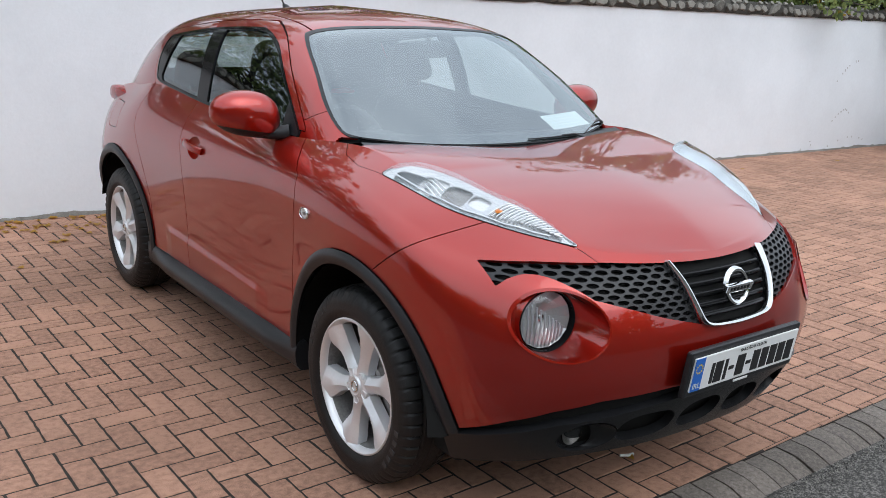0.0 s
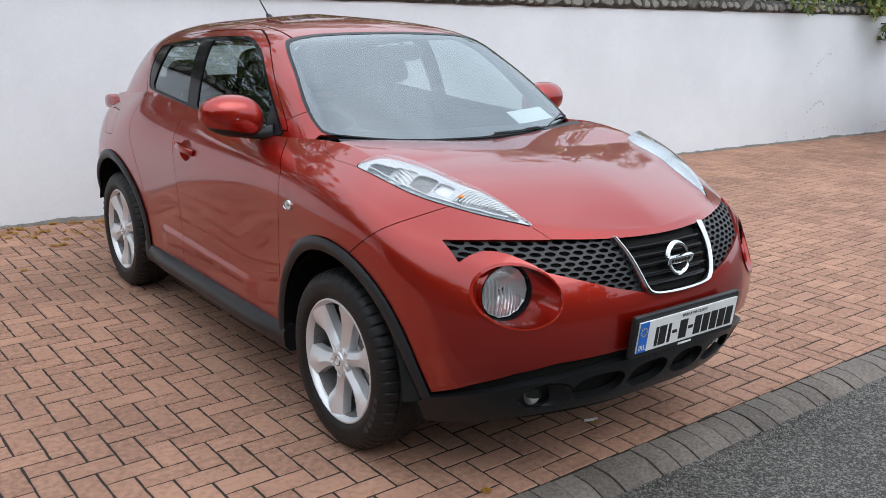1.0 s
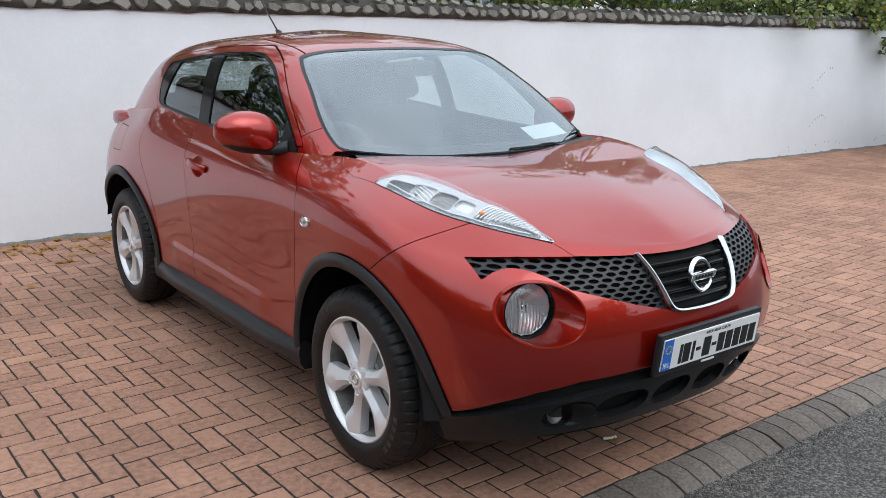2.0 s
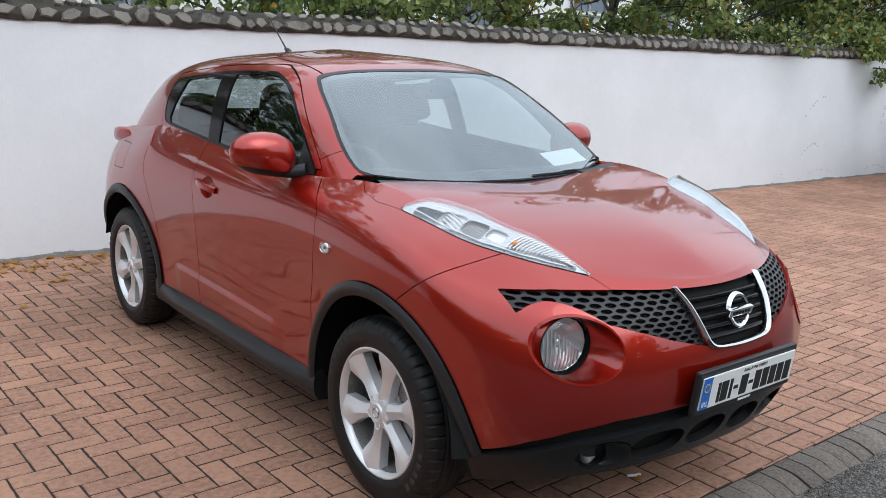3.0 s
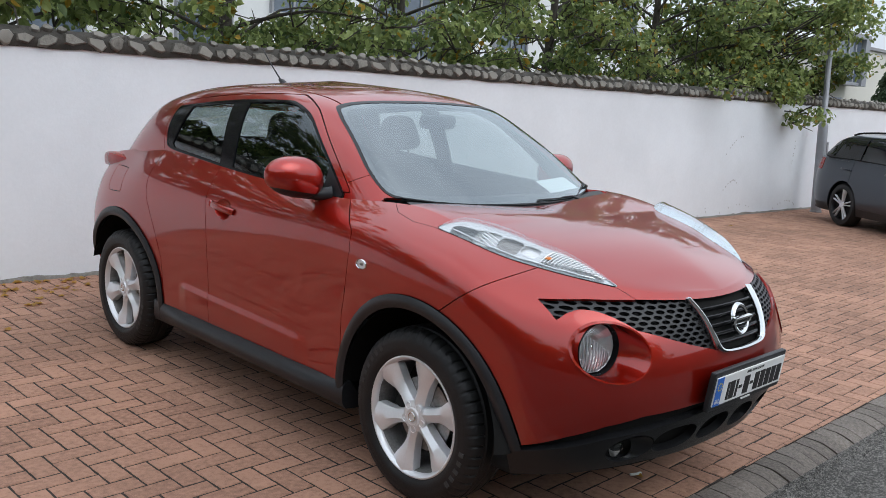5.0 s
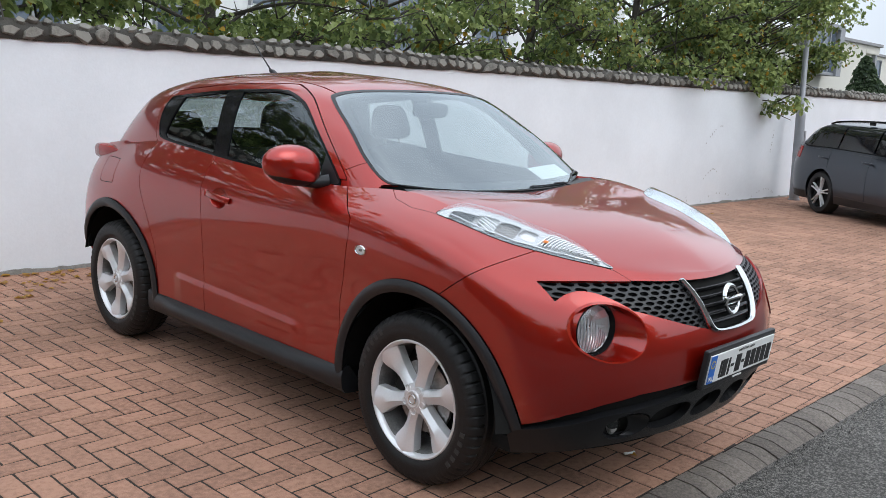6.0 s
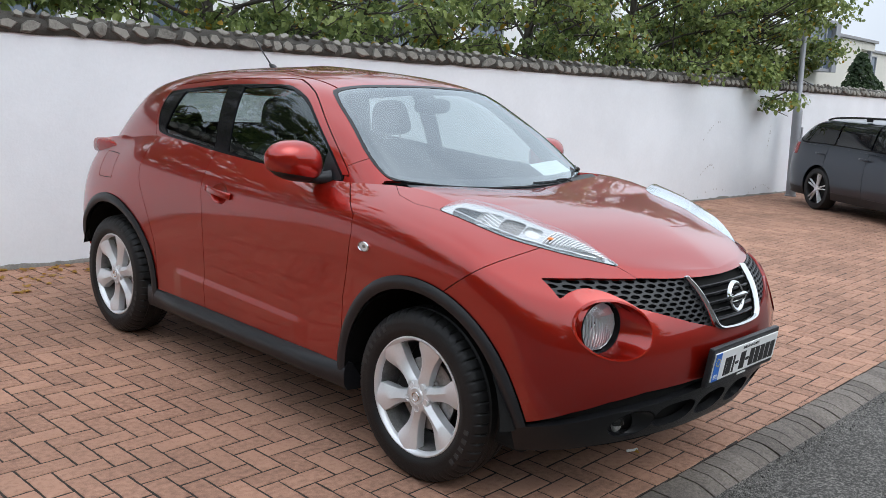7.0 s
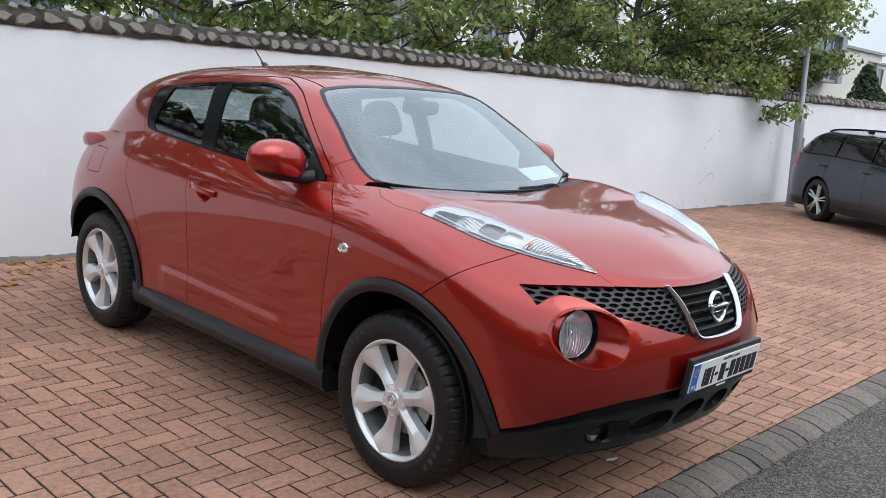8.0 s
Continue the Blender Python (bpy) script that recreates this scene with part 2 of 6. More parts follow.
def mirrored(surface):
    v, f = surface
    flip = np.array([-1, 1, 1, -1, 1, 1])
    return v * flip, [list(q)[::-1] for q in f]


def joined(*surfaces):
    vs, fs, n = [], [], 0
    for v, f in surfaces:
        vs.append(v)
        fs += [[i + n for i in q] for q in f]
        n += len(v)
    return np.concatenate(vs), fs


def rimmed(surface, depth):
    """Turns the open border inwards, so that a panel has an edge."""
    v, f = surface
    if not len(f):
        return surface
    count = {}
    for q in f:
        for a, b in zip(q, list(q[1:]) + [q[0]]):
            count[(a, b)] = count.get((a, b), 0) + 1
    border = [(a, b) for a, b in count if (b, a) not in count]
    rows, faces = list(v), list(f)
    for a, b in border:
        if abs(v[a][0]) < 1e-4 and abs(v[b][0]) < 1e-4:
            continue
        edge = v[b][:3] - v[a][:3]
        out = np.cross(edge, v[a][3:])
        out /= max(np.linalg.norm(out), 1e-9)
        n = len(rows)
        for i, d in ((a, 0), (b, 0), (b, depth), (a, depth)):
            rows.append(np.concatenate([v[i][:3] - v[i][3:] * d, out]))
        faces.append([n + 1, n, n + 3, n + 2])
    return np.array(rows), faces


def panel(name, surface, mat, parent, label="", depth=0.012, both=False):
    if depth:
        surface = rimmed(surface, depth)
    if both:
        surface = joined(surface, mirrored(surface))
    v, f = surface
    return build(name, v, f, mat, parent, label, normals=v[:, 3:])


def polygon_field(points, axes=(1, 2), round_by=0.0):
    """The signed distance to a polygon's outline, positive inside, seen along one axis; rounded corners."""
    pts = np.array(points, float)

    def field(p):
        q = np.abs(p[:, axes[0]]) if axes[0] == 0 else p[:, axes[0]]
        q = np.stack([q, p[:, axes[1]]], -1)
        best = np.full(len(q), 1e9)
        inside = np.zeros(len(q), bool)
        for a, b in zip(pts, np.roll(pts, -1, 0)):
            e = b - a
            w = q - a
            s = np.clip((w @ e) / max(e @ e, 1e-12), 0, 1)
            best = np.minimum(best, np.linalg.norm(w - s[:, None] * e, axis=-1))
            crosses = ((a[1] <= q[:, 1]) != (b[1] <= q[:, 1])) & (q[:, 0] < a[0] + (q[:, 1] - a[1]) / (e[1] if abs(e[1]) > 1e-12 else 1e-12) * e[0])
            inside ^= crosses
        return np.where(inside, best, -best) + round_by
    return field


def grown(field, by):
    return lambda p: field(p) + by


def outside(field):
    return lambda p: -field(p)


def only(field, test):
    """The field where the test holds, far outside it elsewhere."""
    return lambda p: np.where(test(p), field(p), -1.0)


def line_field(points, width, axes=(1, 2)):
    """Positive within half a width of a line, seen along one axis."""
    pts = np.array(points, float)

    def field(p):
        q = np.abs(p[:, axes[0]]) if axes[0] == 0 else p[:, axes[0]]
        q = np.stack([q, p[:, axes[1]]], -1)
        best = np.full(len(q), 1e9)
        for a, b in zip(pts, pts[1:]):
            e = b - a
            w = q - a
            s = np.clip((w @ e) / max(e @ e, 1e-12), 0, 1)
            best = np.minimum(best, np.linalg.norm(w - s[:, None] * e, axis=-1))
        return width / 2 - best
    return field


def side_of(points, axes=(1, 2)):
    """Signed distance to an open line: positive on its left, going along it."""
    pts = np.array(points, float)

    def field(p):
        q = np.abs(p[:, axes[0]]) if axes[0] == 0 else p[:, axes[0]]
        q = np.stack([q, p[:, axes[1]]], -1)
        best = np.full(len(q), 1e9)
        sign = np.ones(len(q))
        for n, (a, b) in enumerate(zip(pts, pts[1:])):
            e = b - a
            w = q - a
            s = (w @ e) / max(e @ e, 1e-12)
            lo, hi = (-1e9 if n == 0 else 0), (1e9 if n == len(pts) - 2 else 1)
            s = np.clip(s, lo, hi)
            d = np.linalg.norm(w - s[:, None] * e, axis=-1)
            near = d < best
            best = np.where(near, d, best)
            sign = np.where(near, np.sign(e[0] * w[:, 1] - e[1] * w[:, 0]), sign)
        return best * sign
    return field


def both_of(*fields):
    return lambda p: np.minimum.reduce([f(p) for f in fields])


def any_of(*fields):
    return lambda p: np.maximum.reduce([f(p) for f in fields])


def sweep(bm, path, profile, up):
    """A bar of constant section along a path; the section's second axis stays near up."""
    path = [Vector(p) for p in path]
    rings = []
    for n, p in enumerate(path):
        way = (path[min(n + 1, len(path) - 1)] - path[max(n - 1, 0)]).normalized()
        side = way.cross(Vector(up)).normalized()
        top = side.cross(way)
        rings.append([bm.verts.new(p + a * side + b * top) for a, b in profile])
    k = len(profile)
    for a, b in zip(rings, rings[1:]):
        for i in range(k):
            bm.faces.new((a[i], a[(i + 1) % k], b[(i + 1) % k], b[i]))
    bm.faces.new(rings[0][::-1])
    bm.faces.new(rings[-1])


def rounded_section(w, h, r=0.3, per=3):
    """A rounded rectangle as a section."""
    r *= min(w, h)
    out = []
    for cx, cy, start in ((1, 1, 0), (-1, 1, 90), (-1, -1, 180), (1, -1, 270)):
        for k in range(per + 1):
            a = radians(start + 90 * k / per)
            out.append((cx * (w / 2 - r) + r * math.cos(a), cy * (h / 2 - r) + r * math.sin(a)))
    return out


def curve(points, closed=False, per=8):
    """A smooth line through points (Catmull-Rom)."""
    pts = [np.array(p, float) for p in points]
    n = len(pts)
    out = []
    for i in range(n if closed else n - 1):
        a, b, c, d = (pts[(i + k) % n] if closed else pts[min(max(i + k, 0), n - 1)] for k in (-1, 0, 1, 2))
        for k in range(per):
            t = k / per
            out.append(0.5 * (2 * b + (c - a) * t + (2 * a - 5 * b + 4 * c - d) * t**2 + (3 * b - a - 3 * c + d) * t**3))
    if not closed:
        out.append(pts[-1])
    return [tuple(p) for p in out]


# ---- the setting ----
WALL_Y0, WALL_SLOPE = 3.145, -0.0357
KERB_IN, KERB_OUT = -1.932, -2.112


def wall_y(x):
    return WALL_Y0 + WALL_SLOPE * x


def wall_turn():
    return Matrix.Translation((0, WALL_Y0, 0)) @ Matrix.Rotation(math.atan(WALL_SLOPE), 4, "Z")


bm = bmesh.new()
bmesh.ops.create_grid(bm, x_segments=8, y_segments=8, size=600)
bmesh.ops.translate(bm, verts=bm.verts, vec=(0, 0, -0.12))
SOIL = material("grass_and_soil", (0.09, 0.10, 0.045), 0.95, 0, second=(0.05, 0.045, 0.03), scale=0.6, fine=20.0, bump=0.8, bump_scale=30.0)
tagged(part("ground", bm, SOIL), "rough grass and soil running to the horizon", "ground", kind="structure")
bm = bmesh.new()
block(bm, (-60, -11, -0.3), (80, KERB_OUT + .003, -0.030))
tagged(part("road", bm, ASPHALT), "dark grey worn asphalt road beside the kerb", "road", kind="structure")
bm = bmesh.new()
block(bm, (-30, KERB_IN - .003, -0.3), (45, 3.75, -0.0025))
pavement = tagged(part("pavement", bm, JOINT), "red block paving laid in herringbone with dark joints", "pavement", kind="structure")

bm = bmesh.new()
block(bm, (-30, KERB_OUT, -0.3), (45, KERB_IN - .004, -0.044))
tagged(part("kerb_bed", bm, JOINT), "dark bedding under the kerb blocks", "kerb bed", kind="structure")

# the wall: a thick slab with a slightly uneven painted face
nx, nz = 280, 14
rows = []
bm = bmesh.new()
T = wall_turn()
for i in range(nx + 1):
    x = -30 + 75 * i / nx
    row = []
    for j in range(nz + 1):
        z = -.1 + 1.85 * j / nz
        d = .010 * noise.noise(Vector((x * .7, z * .9, 3))) + .004 * noise.noise(Vector((x * 3, z * 3, 7)))
        top_in = .012 * noise.noise(Vector((x * 4, 0, 9))) if j == nz else 0
        row.append(bm.verts.new(T @ Vector((x, d, z + top_in))))
    row.append(bm.verts.new(T @ Vector((x, .30, 1.75))))
    row.append(bm.verts.new(T @ Vector((x, .30, -.1))))
    rows.append(row)
for a, b in zip(rows, rows[1:]):
    for j in range(nz + 2):
        bm.faces.new((a[j], b[j], b[j + 1], a[j + 1]))
bm.faces.new(rows[0])
bm.faces.new(rows[-1][::-1])
wall = tagged(part("wall_back", bm, RENDER_WALL, smooth=True), "white painted rendered boundary wall with faint stains", "wall", kind="structure")
# bare grey cement showing along the foot of the wall
bm = bmesh.new()
rows = []
for i in range(1100):
    x = -6 + 28 * i / 1099
    h = .018 + .030 * max(0, noise.noise(Vector((x * 2.1, 0, 1)))) + .022 * max(0, noise.noise(Vector((x * 11, 0, 2)))) + .05 * max(0, noise.noise(Vector((x * .8, 4, 2))) - .25)
    rows.append([bm.verts.new(T @ Vector((x, -.022, -.02))), bm.verts.new(T @ Vector((x, -.018, h * .5))), bm.verts.new(T @ Vector((x, -.012, h))), bm.verts.new(T @ Vector((x, .02, h + .004)))])
for a, b in zip(rows, rows[1:]):
    for j in range(3):
        bm.faces.new((a[j], b[j], b[j + 1], a[j + 1]))
CEMENT = material("bare_grey_cement", (0.30, 0.29, 0.27), 0.95, 0, second=(0.12, 0.115, 0.10), scale=7.0, fine=70.0, bump=0.8, bump_scale=90.0)
tagged(part("wall_foot", bm, CEMENT, smooth=True), "strip of bare stained cement at the wall foot", "trim", kind="structure")
# blistered paint on the wall
FLAKE = material("peeled_paint", (0.46, 0.46, 0.46), 0.95, 0, vary=0.4, scale=30.0)


def flakes(marks):
    rng = random.Random(5)
    for x, z, dx, dz, n in marks:
        bm = bmesh.new()
        for k in range(n):
            t = k / max(1, n - 1)
            if rng.random() < .25:
                continue
            cx = x + dx * t + .05 * math.sin(3 * t) * (1 if dx > .1 else .2)
            cz = z + dz * t + (.09 * math.sin(math.pi * t) if dx > .1 else 0)
            pts = [bm.verts.new(T @ Vector((cx + rng.uniform(.006, .020) * math.cos(a), -.016, cz + rng.uniform(.006, .020) * math.sin(a)))) for a in np.linspace(0, 2 * math.pi, 7)[:-1]]
            bm.faces.new(pts)
        tagged(part("peeled_patch", bm, FLAKE), "dark patch of blistered peeling paint on the wall", "wall stain", kind="structure")


flakes([(9.00, .93, .42, .26, 12), (9.02, .40, .36, .10, 9), (11.05, .78, .05, .36, 10), (9.0, .06, .9, .03, 10), (10.6, .06, .7, .04, 12), (8.4, .04, .2, .05, 5)])

# ---- street lamp post by the wall ----
POLE = material("grey_galvanised_steel", (0.30, 0.31, 0.33), 0.5, 0.5, vary=0.12, scale=4.0, bump=0.15)
post = thing("lamp_post", (11.47, 2.42, 0), "grey galvanised steel lamp post standing by the white wall", "lamp post")
bm = bmesh.new()
lathe(bm, [(-.05, .001), (-.05, .095), (.02, .095), (.03, .080), (1.40, .078), (1.44, .070), (1.47, .046), (4.9, .040), (4.92, .001)], "z", 24)
part("post_shaft", bm, POLE, post, smooth=True)
bm = bmesh.new()
block(bm, (.02, -.088, .55), (.075, -.03, 1.15), .008)
part("access_door", bm, POLE, post)
post.rotation_euler = (radians(-1.6), radians(-1.9), 0)

# plain unseen walls added across the road and at its end, darkening low reflections
ADDED_WALL = material("unseen_brown_wall", (0.24, 0.19, 0.15), 0.9, 0, second=(0.09, 0.07, 0.055), scale=1.5, fine=18.0, bump=0.6, bump_scale=25.0)
for name, lo, hi in (("wall_front", (-45, -15.4, -.12), (70, -15.0, 3.2)), ("wall_side", (-16.4, -15.0, -.12), (-16.0, 3.6, 3.2))):
    bm = bmesh.new()
    block(bm, lo, hi, .03)
    tagged(part(name, bm, ADDED_WALL), "plain brown unseen wall added to close the road", "wall", kind="structure")


# ---- the red car: x across (0 in the middle), nose towards -y, wheels on z = 0 ----
AXLE_F, AXLE_R, HUB_Z = -1.265, 1.265, 0.334


def station(*triples):
    return [tuple(t) for t in triples]


def upright(y, *pairs, lean=0.0):
    """A station across the side of the body at one y: pairs of half-width and height."""
    return [(u, y, z) for u, z in pairs]


def body_net():
    rows = []
    rows.append(station((0, -1.97, .22), (0, -2.05, .33), (0, -2.11, .45), (0, -2.135, .56), (0, -2.135, .66), (0, -2.11, .75), (0, -2.07, .83), (0, -2.015, .895)))
    rows.append(station((.25, -1.955, .22), (.255, -2.035, .33), (.26, -2.095, .45), (.26, -2.12, .56), (.26, -2.12, .66), (.255, -2.095, .75), (.25, -2.05, .835), (.245, -1.985, .902)))
    rows.append(station((.46, -1.90, .22), (.475, -1.975, .33), (.49, -2.03, .45), (.495, -2.055, .56), (.495, -2.05, .66), (.49, -2.02, .755), (.475, -1.97, .845), (.45, -1.875, .925)))
    rows.append(station((.62, -1.82, .22), (.645, -1.885, .33), (.665, -1.93, .45), (.675, -1.95, .56), (.675, -1.945, .67), (.668, -1.91, .77), (.64, -1.845, .875), (.545, -1.69, .985)))
    rows.append(station((.745, -1.69, .22), (.775, -1.735, .335), (.80, -1.765, .45), (.81, -1.775, .56), (.81, -1.768, .68), (.80, -1.735, .79), (.755, -1.665, .905), (.62, -1.49, 1.04)))
    rows.append(station((.80, -1.54, .22), (.83, -1.555, .34), (.855, -1.565, .45), (.866, -1.57, .57), (.872, -1.565, .70), (.873, -1.55, .83), (.842, -1.49, .955), (.675, -1.33, 1.065)))
    rows.append(upright(-1.265, (.82, .22), (.85, .34), (.873, .46), (.884, .58), (.892, .71), (.896, .845), (.872, .99), (.69, 1.085)))
    rows.append(upright(-1.0, (.83, .20), (.85, .33), (.862, .46), (.868, .59), (.874, .72), (.888, .865), (.868, 1.015), (.695, 1.125)))
    rows.append(upright(-.65, (.83, .19), (.845, .32), (.846, .45), (.852, .59), (.860, .73), (.876, .88), (.866, 1.015), (.755, 1.10)))
    rows.append(upright(-.2, (.83, .19), (.842, .32), (.842, .45), (.850, .59), (.861, .74), (.874, .88), (.860, 1.0), (.768, 1.118)))
    rows.append(upright(.3, (.83, .19), (.842, .32), (.842, .45), (.850, .59), (.862, .74), (.874, .89), (.860, 1.01), (.768, 1.14)))
    rows.append(upright(.75, (.83, .20), (.846, .33), (.847, .46), (.855, .60), (.867, .75), (.880, .90), (.866, 1.03), (.758, 1.17)))
    rows.append(upright(1.05, (.83, .23), (.855, .35), (.868, .47), (.876, .60), (.884, .74), (.886, .89), (.862, 1.03), (.742, 1.175)))
    rows.append(upright(1.3, (.82, .25), (.852, .37), (.872, .48), (.882, .60), (.884, .73), (.876, .87), (.838, 1.005), (.725, 1.15)))
    rows.append(station((.76, 1.63, .27), (.805, 1.645, .38), (.838, 1.65, .49), (.855, 1.655, .60), (.855, 1.655, .72), (.838, 1.65, .85), (.80, 1.64, .98), (.72, 1.61, 1.11)))
    rows.append(station((.60, 1.84, .27), (.65, 1.87, .38), (.69, 1.89, .49), (.71, 1.895, .60), (.705, 1.89, .72), (.69, 1.87, .85), (.65, 1.83, .98), (.59, 1.77, 1.10)))
    rows.append(station((.30, 1.90, .27), (.32, 1.935, .38), (.34, 1.96, .49), (.35, 1.965, .60), (.35, 1.955, .72), (.34, 1.94, .85), (.325, 1.91, .98), (.31, 1.86, 1.10)))
    rows.append(station((0, 1.91, .27), (0, 1.95, .38), (0, 1.975, .49), (0, 1.98, .60), (0, 1.97, .72), (0, 1.95, .85), (0, 1.92, .98), (0, 1.88, 1.10)))
    return rows


def cabin_net():
    """The glasshouse and roof, from the middle of the windscreen round the side to the middle of the tail."""
    rows = []
    rows.append(station((0, -1.08, 1.078), (0, -0.82, 1.248), (0, -0.58, 1.396), (0, -0.39, 1.507), (0, -0.12, 1.57), (0, 0.28, 1.595)))
    rows.append(station((0.3, -1.06, 1.085), (0.29, -0.8, 1.252), (0.275, -0.565, 1.397), (0.26, -0.375, 1.502), (0.19, -0.11, 1.566), (0, 0.31, 1.596)))
    rows.append(station((0.556, -0.99, 1.071), (0.52, -0.735, 1.266), (0.485, -0.51, 1.4), (0.45, -0.33, 1.495), (0.33, -0.07, 1.56), (0, 0.35, 1.597)))
    rows.append(station((0.691, -0.9, 1.09), (0.645, -0.665, 1.27), (0.6, -0.44, 1.396), (0.555, -0.265, 1.483), (0.42, 0, 1.553), (0, 0.39, 1.598)))
    rows.append(station((0.751, -0.72, 1.08), (0.7, -0.47, 1.275), (0.65, -0.25, 1.404), (0.595, -0.08, 1.488), (0.45, 0.1, 1.555), (0, 0.44, 1.598)))
    rows.append(station((0.774, -0.3, 1.08), (0.727, -0.18, 1.265), (0.675, -0.06, 1.404), (0.605, 0.06, 1.5), (0.455, 0.2, 1.562), (0, 0.5, 1.597)))
    rows.append(station((0.774, 0.2, 1.1), (0.733, 0.22, 1.265), (0.682, 0.25, 1.404), (0.61, 0.3, 1.5), (0.455, 0.4, 1.56), (0, 0.6, 1.592)))
    rows.append(station((0.769, 0.6, 1.125), (0.728, 0.61, 1.275), (0.678, 0.62, 1.399), (0.605, 0.64, 1.49), (0.45, 0.68, 1.55), (0, 0.75, 1.582)))
    rows.append(station((0.758, 1, 1.15), (0.715, 1, 1.285), (0.66, 0.99, 1.389), (0.59, 0.97, 1.47), (0.435, 0.94, 1.532), (0, 0.92, 1.565)))
    rows.append(station((0.741, 1.3, 1.125), (0.69, 1.26, 1.27), (0.635, 1.22, 1.369), (0.57, 1.17, 1.445), (0.42, 1.1, 1.51), (0, 1.05, 1.55)))
    rows.append(station((0.686, 1.62, 1.075), (0.63, 1.54, 1.22), (0.585, 1.46, 1.324), (0.535, 1.38, 1.41), (0.39, 1.25, 1.49), (0, 1.15, 1.54)))
    rows.append(station((0.456, 1.78, 1.065), (0.42, 1.7, 1.2), (0.4, 1.61, 1.304), (0.37, 1.51, 1.395), (0.27, 1.33, 1.48), (0, 1.22, 1.535)))
    rows.append(station((0, 1.84, 1.065), (0, 1.77, 1.2), (0, 1.68, 1.304), (0, 1.57, 1.4), (0, 1.4, 1.48), (0, 1.28, 1.53)))
    return rows


CREASE = ((.60, .497), (-.55, .468))


def creased(surface):
    """A pressed line low on the doors: a narrow ledge that faces up and fades at both ends."""
    v, f = surface
    v = v.copy()
    (y0, z0), (y1, z1) = CREASE
    y, z = v[:, 1], v[:, 2]

    def push(y, z):
        d = z - (z0 + (z1 - z0) * (y - y0) / (y1 - y0))
        ramp = np.interp(d, (-.20, -.02, -.013, .013, .02), (0, .0082, .0078, .0006, 0))
        ends = np.clip((y - y1) / .10, 0, 1) * np.clip((y0 - y) / .06, 0, 1)
        return ramp * ends
    e = .003
    gy = (push(y + e, z) - push(y - e, z)) / (2 * e)
    gz = (push(y, z + e) - push(y, z - e)) / (2 * e)
    side = np.sign(v[:, 0]) * (np.abs(v[:, 3]) > .6)
    v[:, 0] += side * push(y, z)
    n = v[:, 3:].copy()
    n[:, 1] -= gy * np.abs(side)
    n[:, 2] -= gz * np.abs(side)
    v[:, 3:] = n / np.linalg.norm(n, axis=1, keepdims=True)
    return v, f


BODY = creased(skin(body_net(), 300, 240))
FRONT = skin(body_net(), 420, 200, last=8.4 / 17)
REAR = skin(body_net(), 280, 110, first=5.4 / 17)
CABIN = skin(cabin_net(), 300, 130)


def bonnet_skin(rows=110, cols=60):
    """Runs on smoothly from the top edge of the front body to a crowned middle line."""
    v, _ = skin(body_net(), 600, 200)
    grid = v.reshape(600, 200, 6)
    edge, under = grid[:, -1, :3], grid[:, -6, :3]
    stop = int(np.argmax(edge[:, 1] > -1.02))
    pick = np.linspace(0, stop, rows).astype(int)
    ys = (-2.015, -1.985, -1.875, -1.69, -1.49, -1.33, -1.02)
    cy_of = (-2.015, -2.006, -1.93, -1.745, -1.545, -1.38, -1.085)
    crown = np.polyfit((-2.015, -1.93, -1.74, -1.54, -1.36, -1.25, -1.085), (.896, .954, 1.028, 1.066, 1.083, 1.088, 1.091), 4)
    p = np.zeros((rows, cols, 3))
    t = np.linspace(0, 1, cols)[:, None]
    for r, i in enumerate(pick):
        e = edge[i]
        way = e - under[i]
        way /= np.linalg.norm(way)
        cy = float(np.interp(e[1], ys, cy_of))
        c = np.array([0, cy, np.polyval(crown, cy)])
        reach = np.linalg.norm(c - e)
        m0, m1 = way * reach * float(np.interp(e[1], (-1.95, -1.5, -1.15), (.30, .05, .16))), np.array([-1.0, 0, 0]) * e[0] * 0.8
        p[r] = (2 * t**3 - 3 * t**2 + 1) * e + (t**3 - 2 * t**2 + t) * m0 + (3 * t**2 - 2 * t**3) * c + (t**3 - t**2) * m1
    n = np.cross(np.gradient(p, axis=0), np.gradient(p, axis=1))
    n /= np.maximum(np.linalg.norm(n, axis=-1, keepdims=True), 1e-9)
    n[:4] = n[4]
    verts = np.concatenate([p, n], -1).reshape(-1, 6)
    quads = [(i * cols + j, (i + 1) * cols + j, (i + 1) * cols + j + 1, i * cols + j + 1) for i in range(rows - 1) for j in range(cols - 1)]
    return verts, quads


BONNET = bonnet_skin()
from mathutils.bvhtree import BVHTree
TREE = BVHTree.FromPolygons([tuple(v[:3]) for v in FRONT[0]], FRONT[1])
TREE_SIDE = BVHTree.FromPolygons([tuple(v[:3]) for v in BODY[0]], BODY[1])
TREE_CABIN = BVHTree.FromPolygons([tuple(v[:3]) for v in CABIN[0]], CABIN[1])


def front_at(u, z, proud=0.0):
    """The place on the nose at a distance from the middle and a height."""
    hit, normal, _, _ = TREE.ray_cast(Vector((abs(u), -3, z)), Vector((0, 1, 0)))
    if hit is None:
        hit, normal, _, _ = TREE.find_nearest(Vector((abs(u), -2.1, z)))
    p = hit + normal * proud
    return Vector((math.copysign(p.x, u), p.y, p.z)) if u else Vector((0, p.y, p.z))


def side_at(y, z, proud=0.0):
    hit, normal, _, _ = TREE_SIDE.ray_cast(Vector((2, y, z)), Vector((-1, 0, 0)))
    if hit is None:
        hit, normal, _, _ = TREE_SIDE.find_nearest(Vector((.8, y, z)))
    return hit + normal * proud


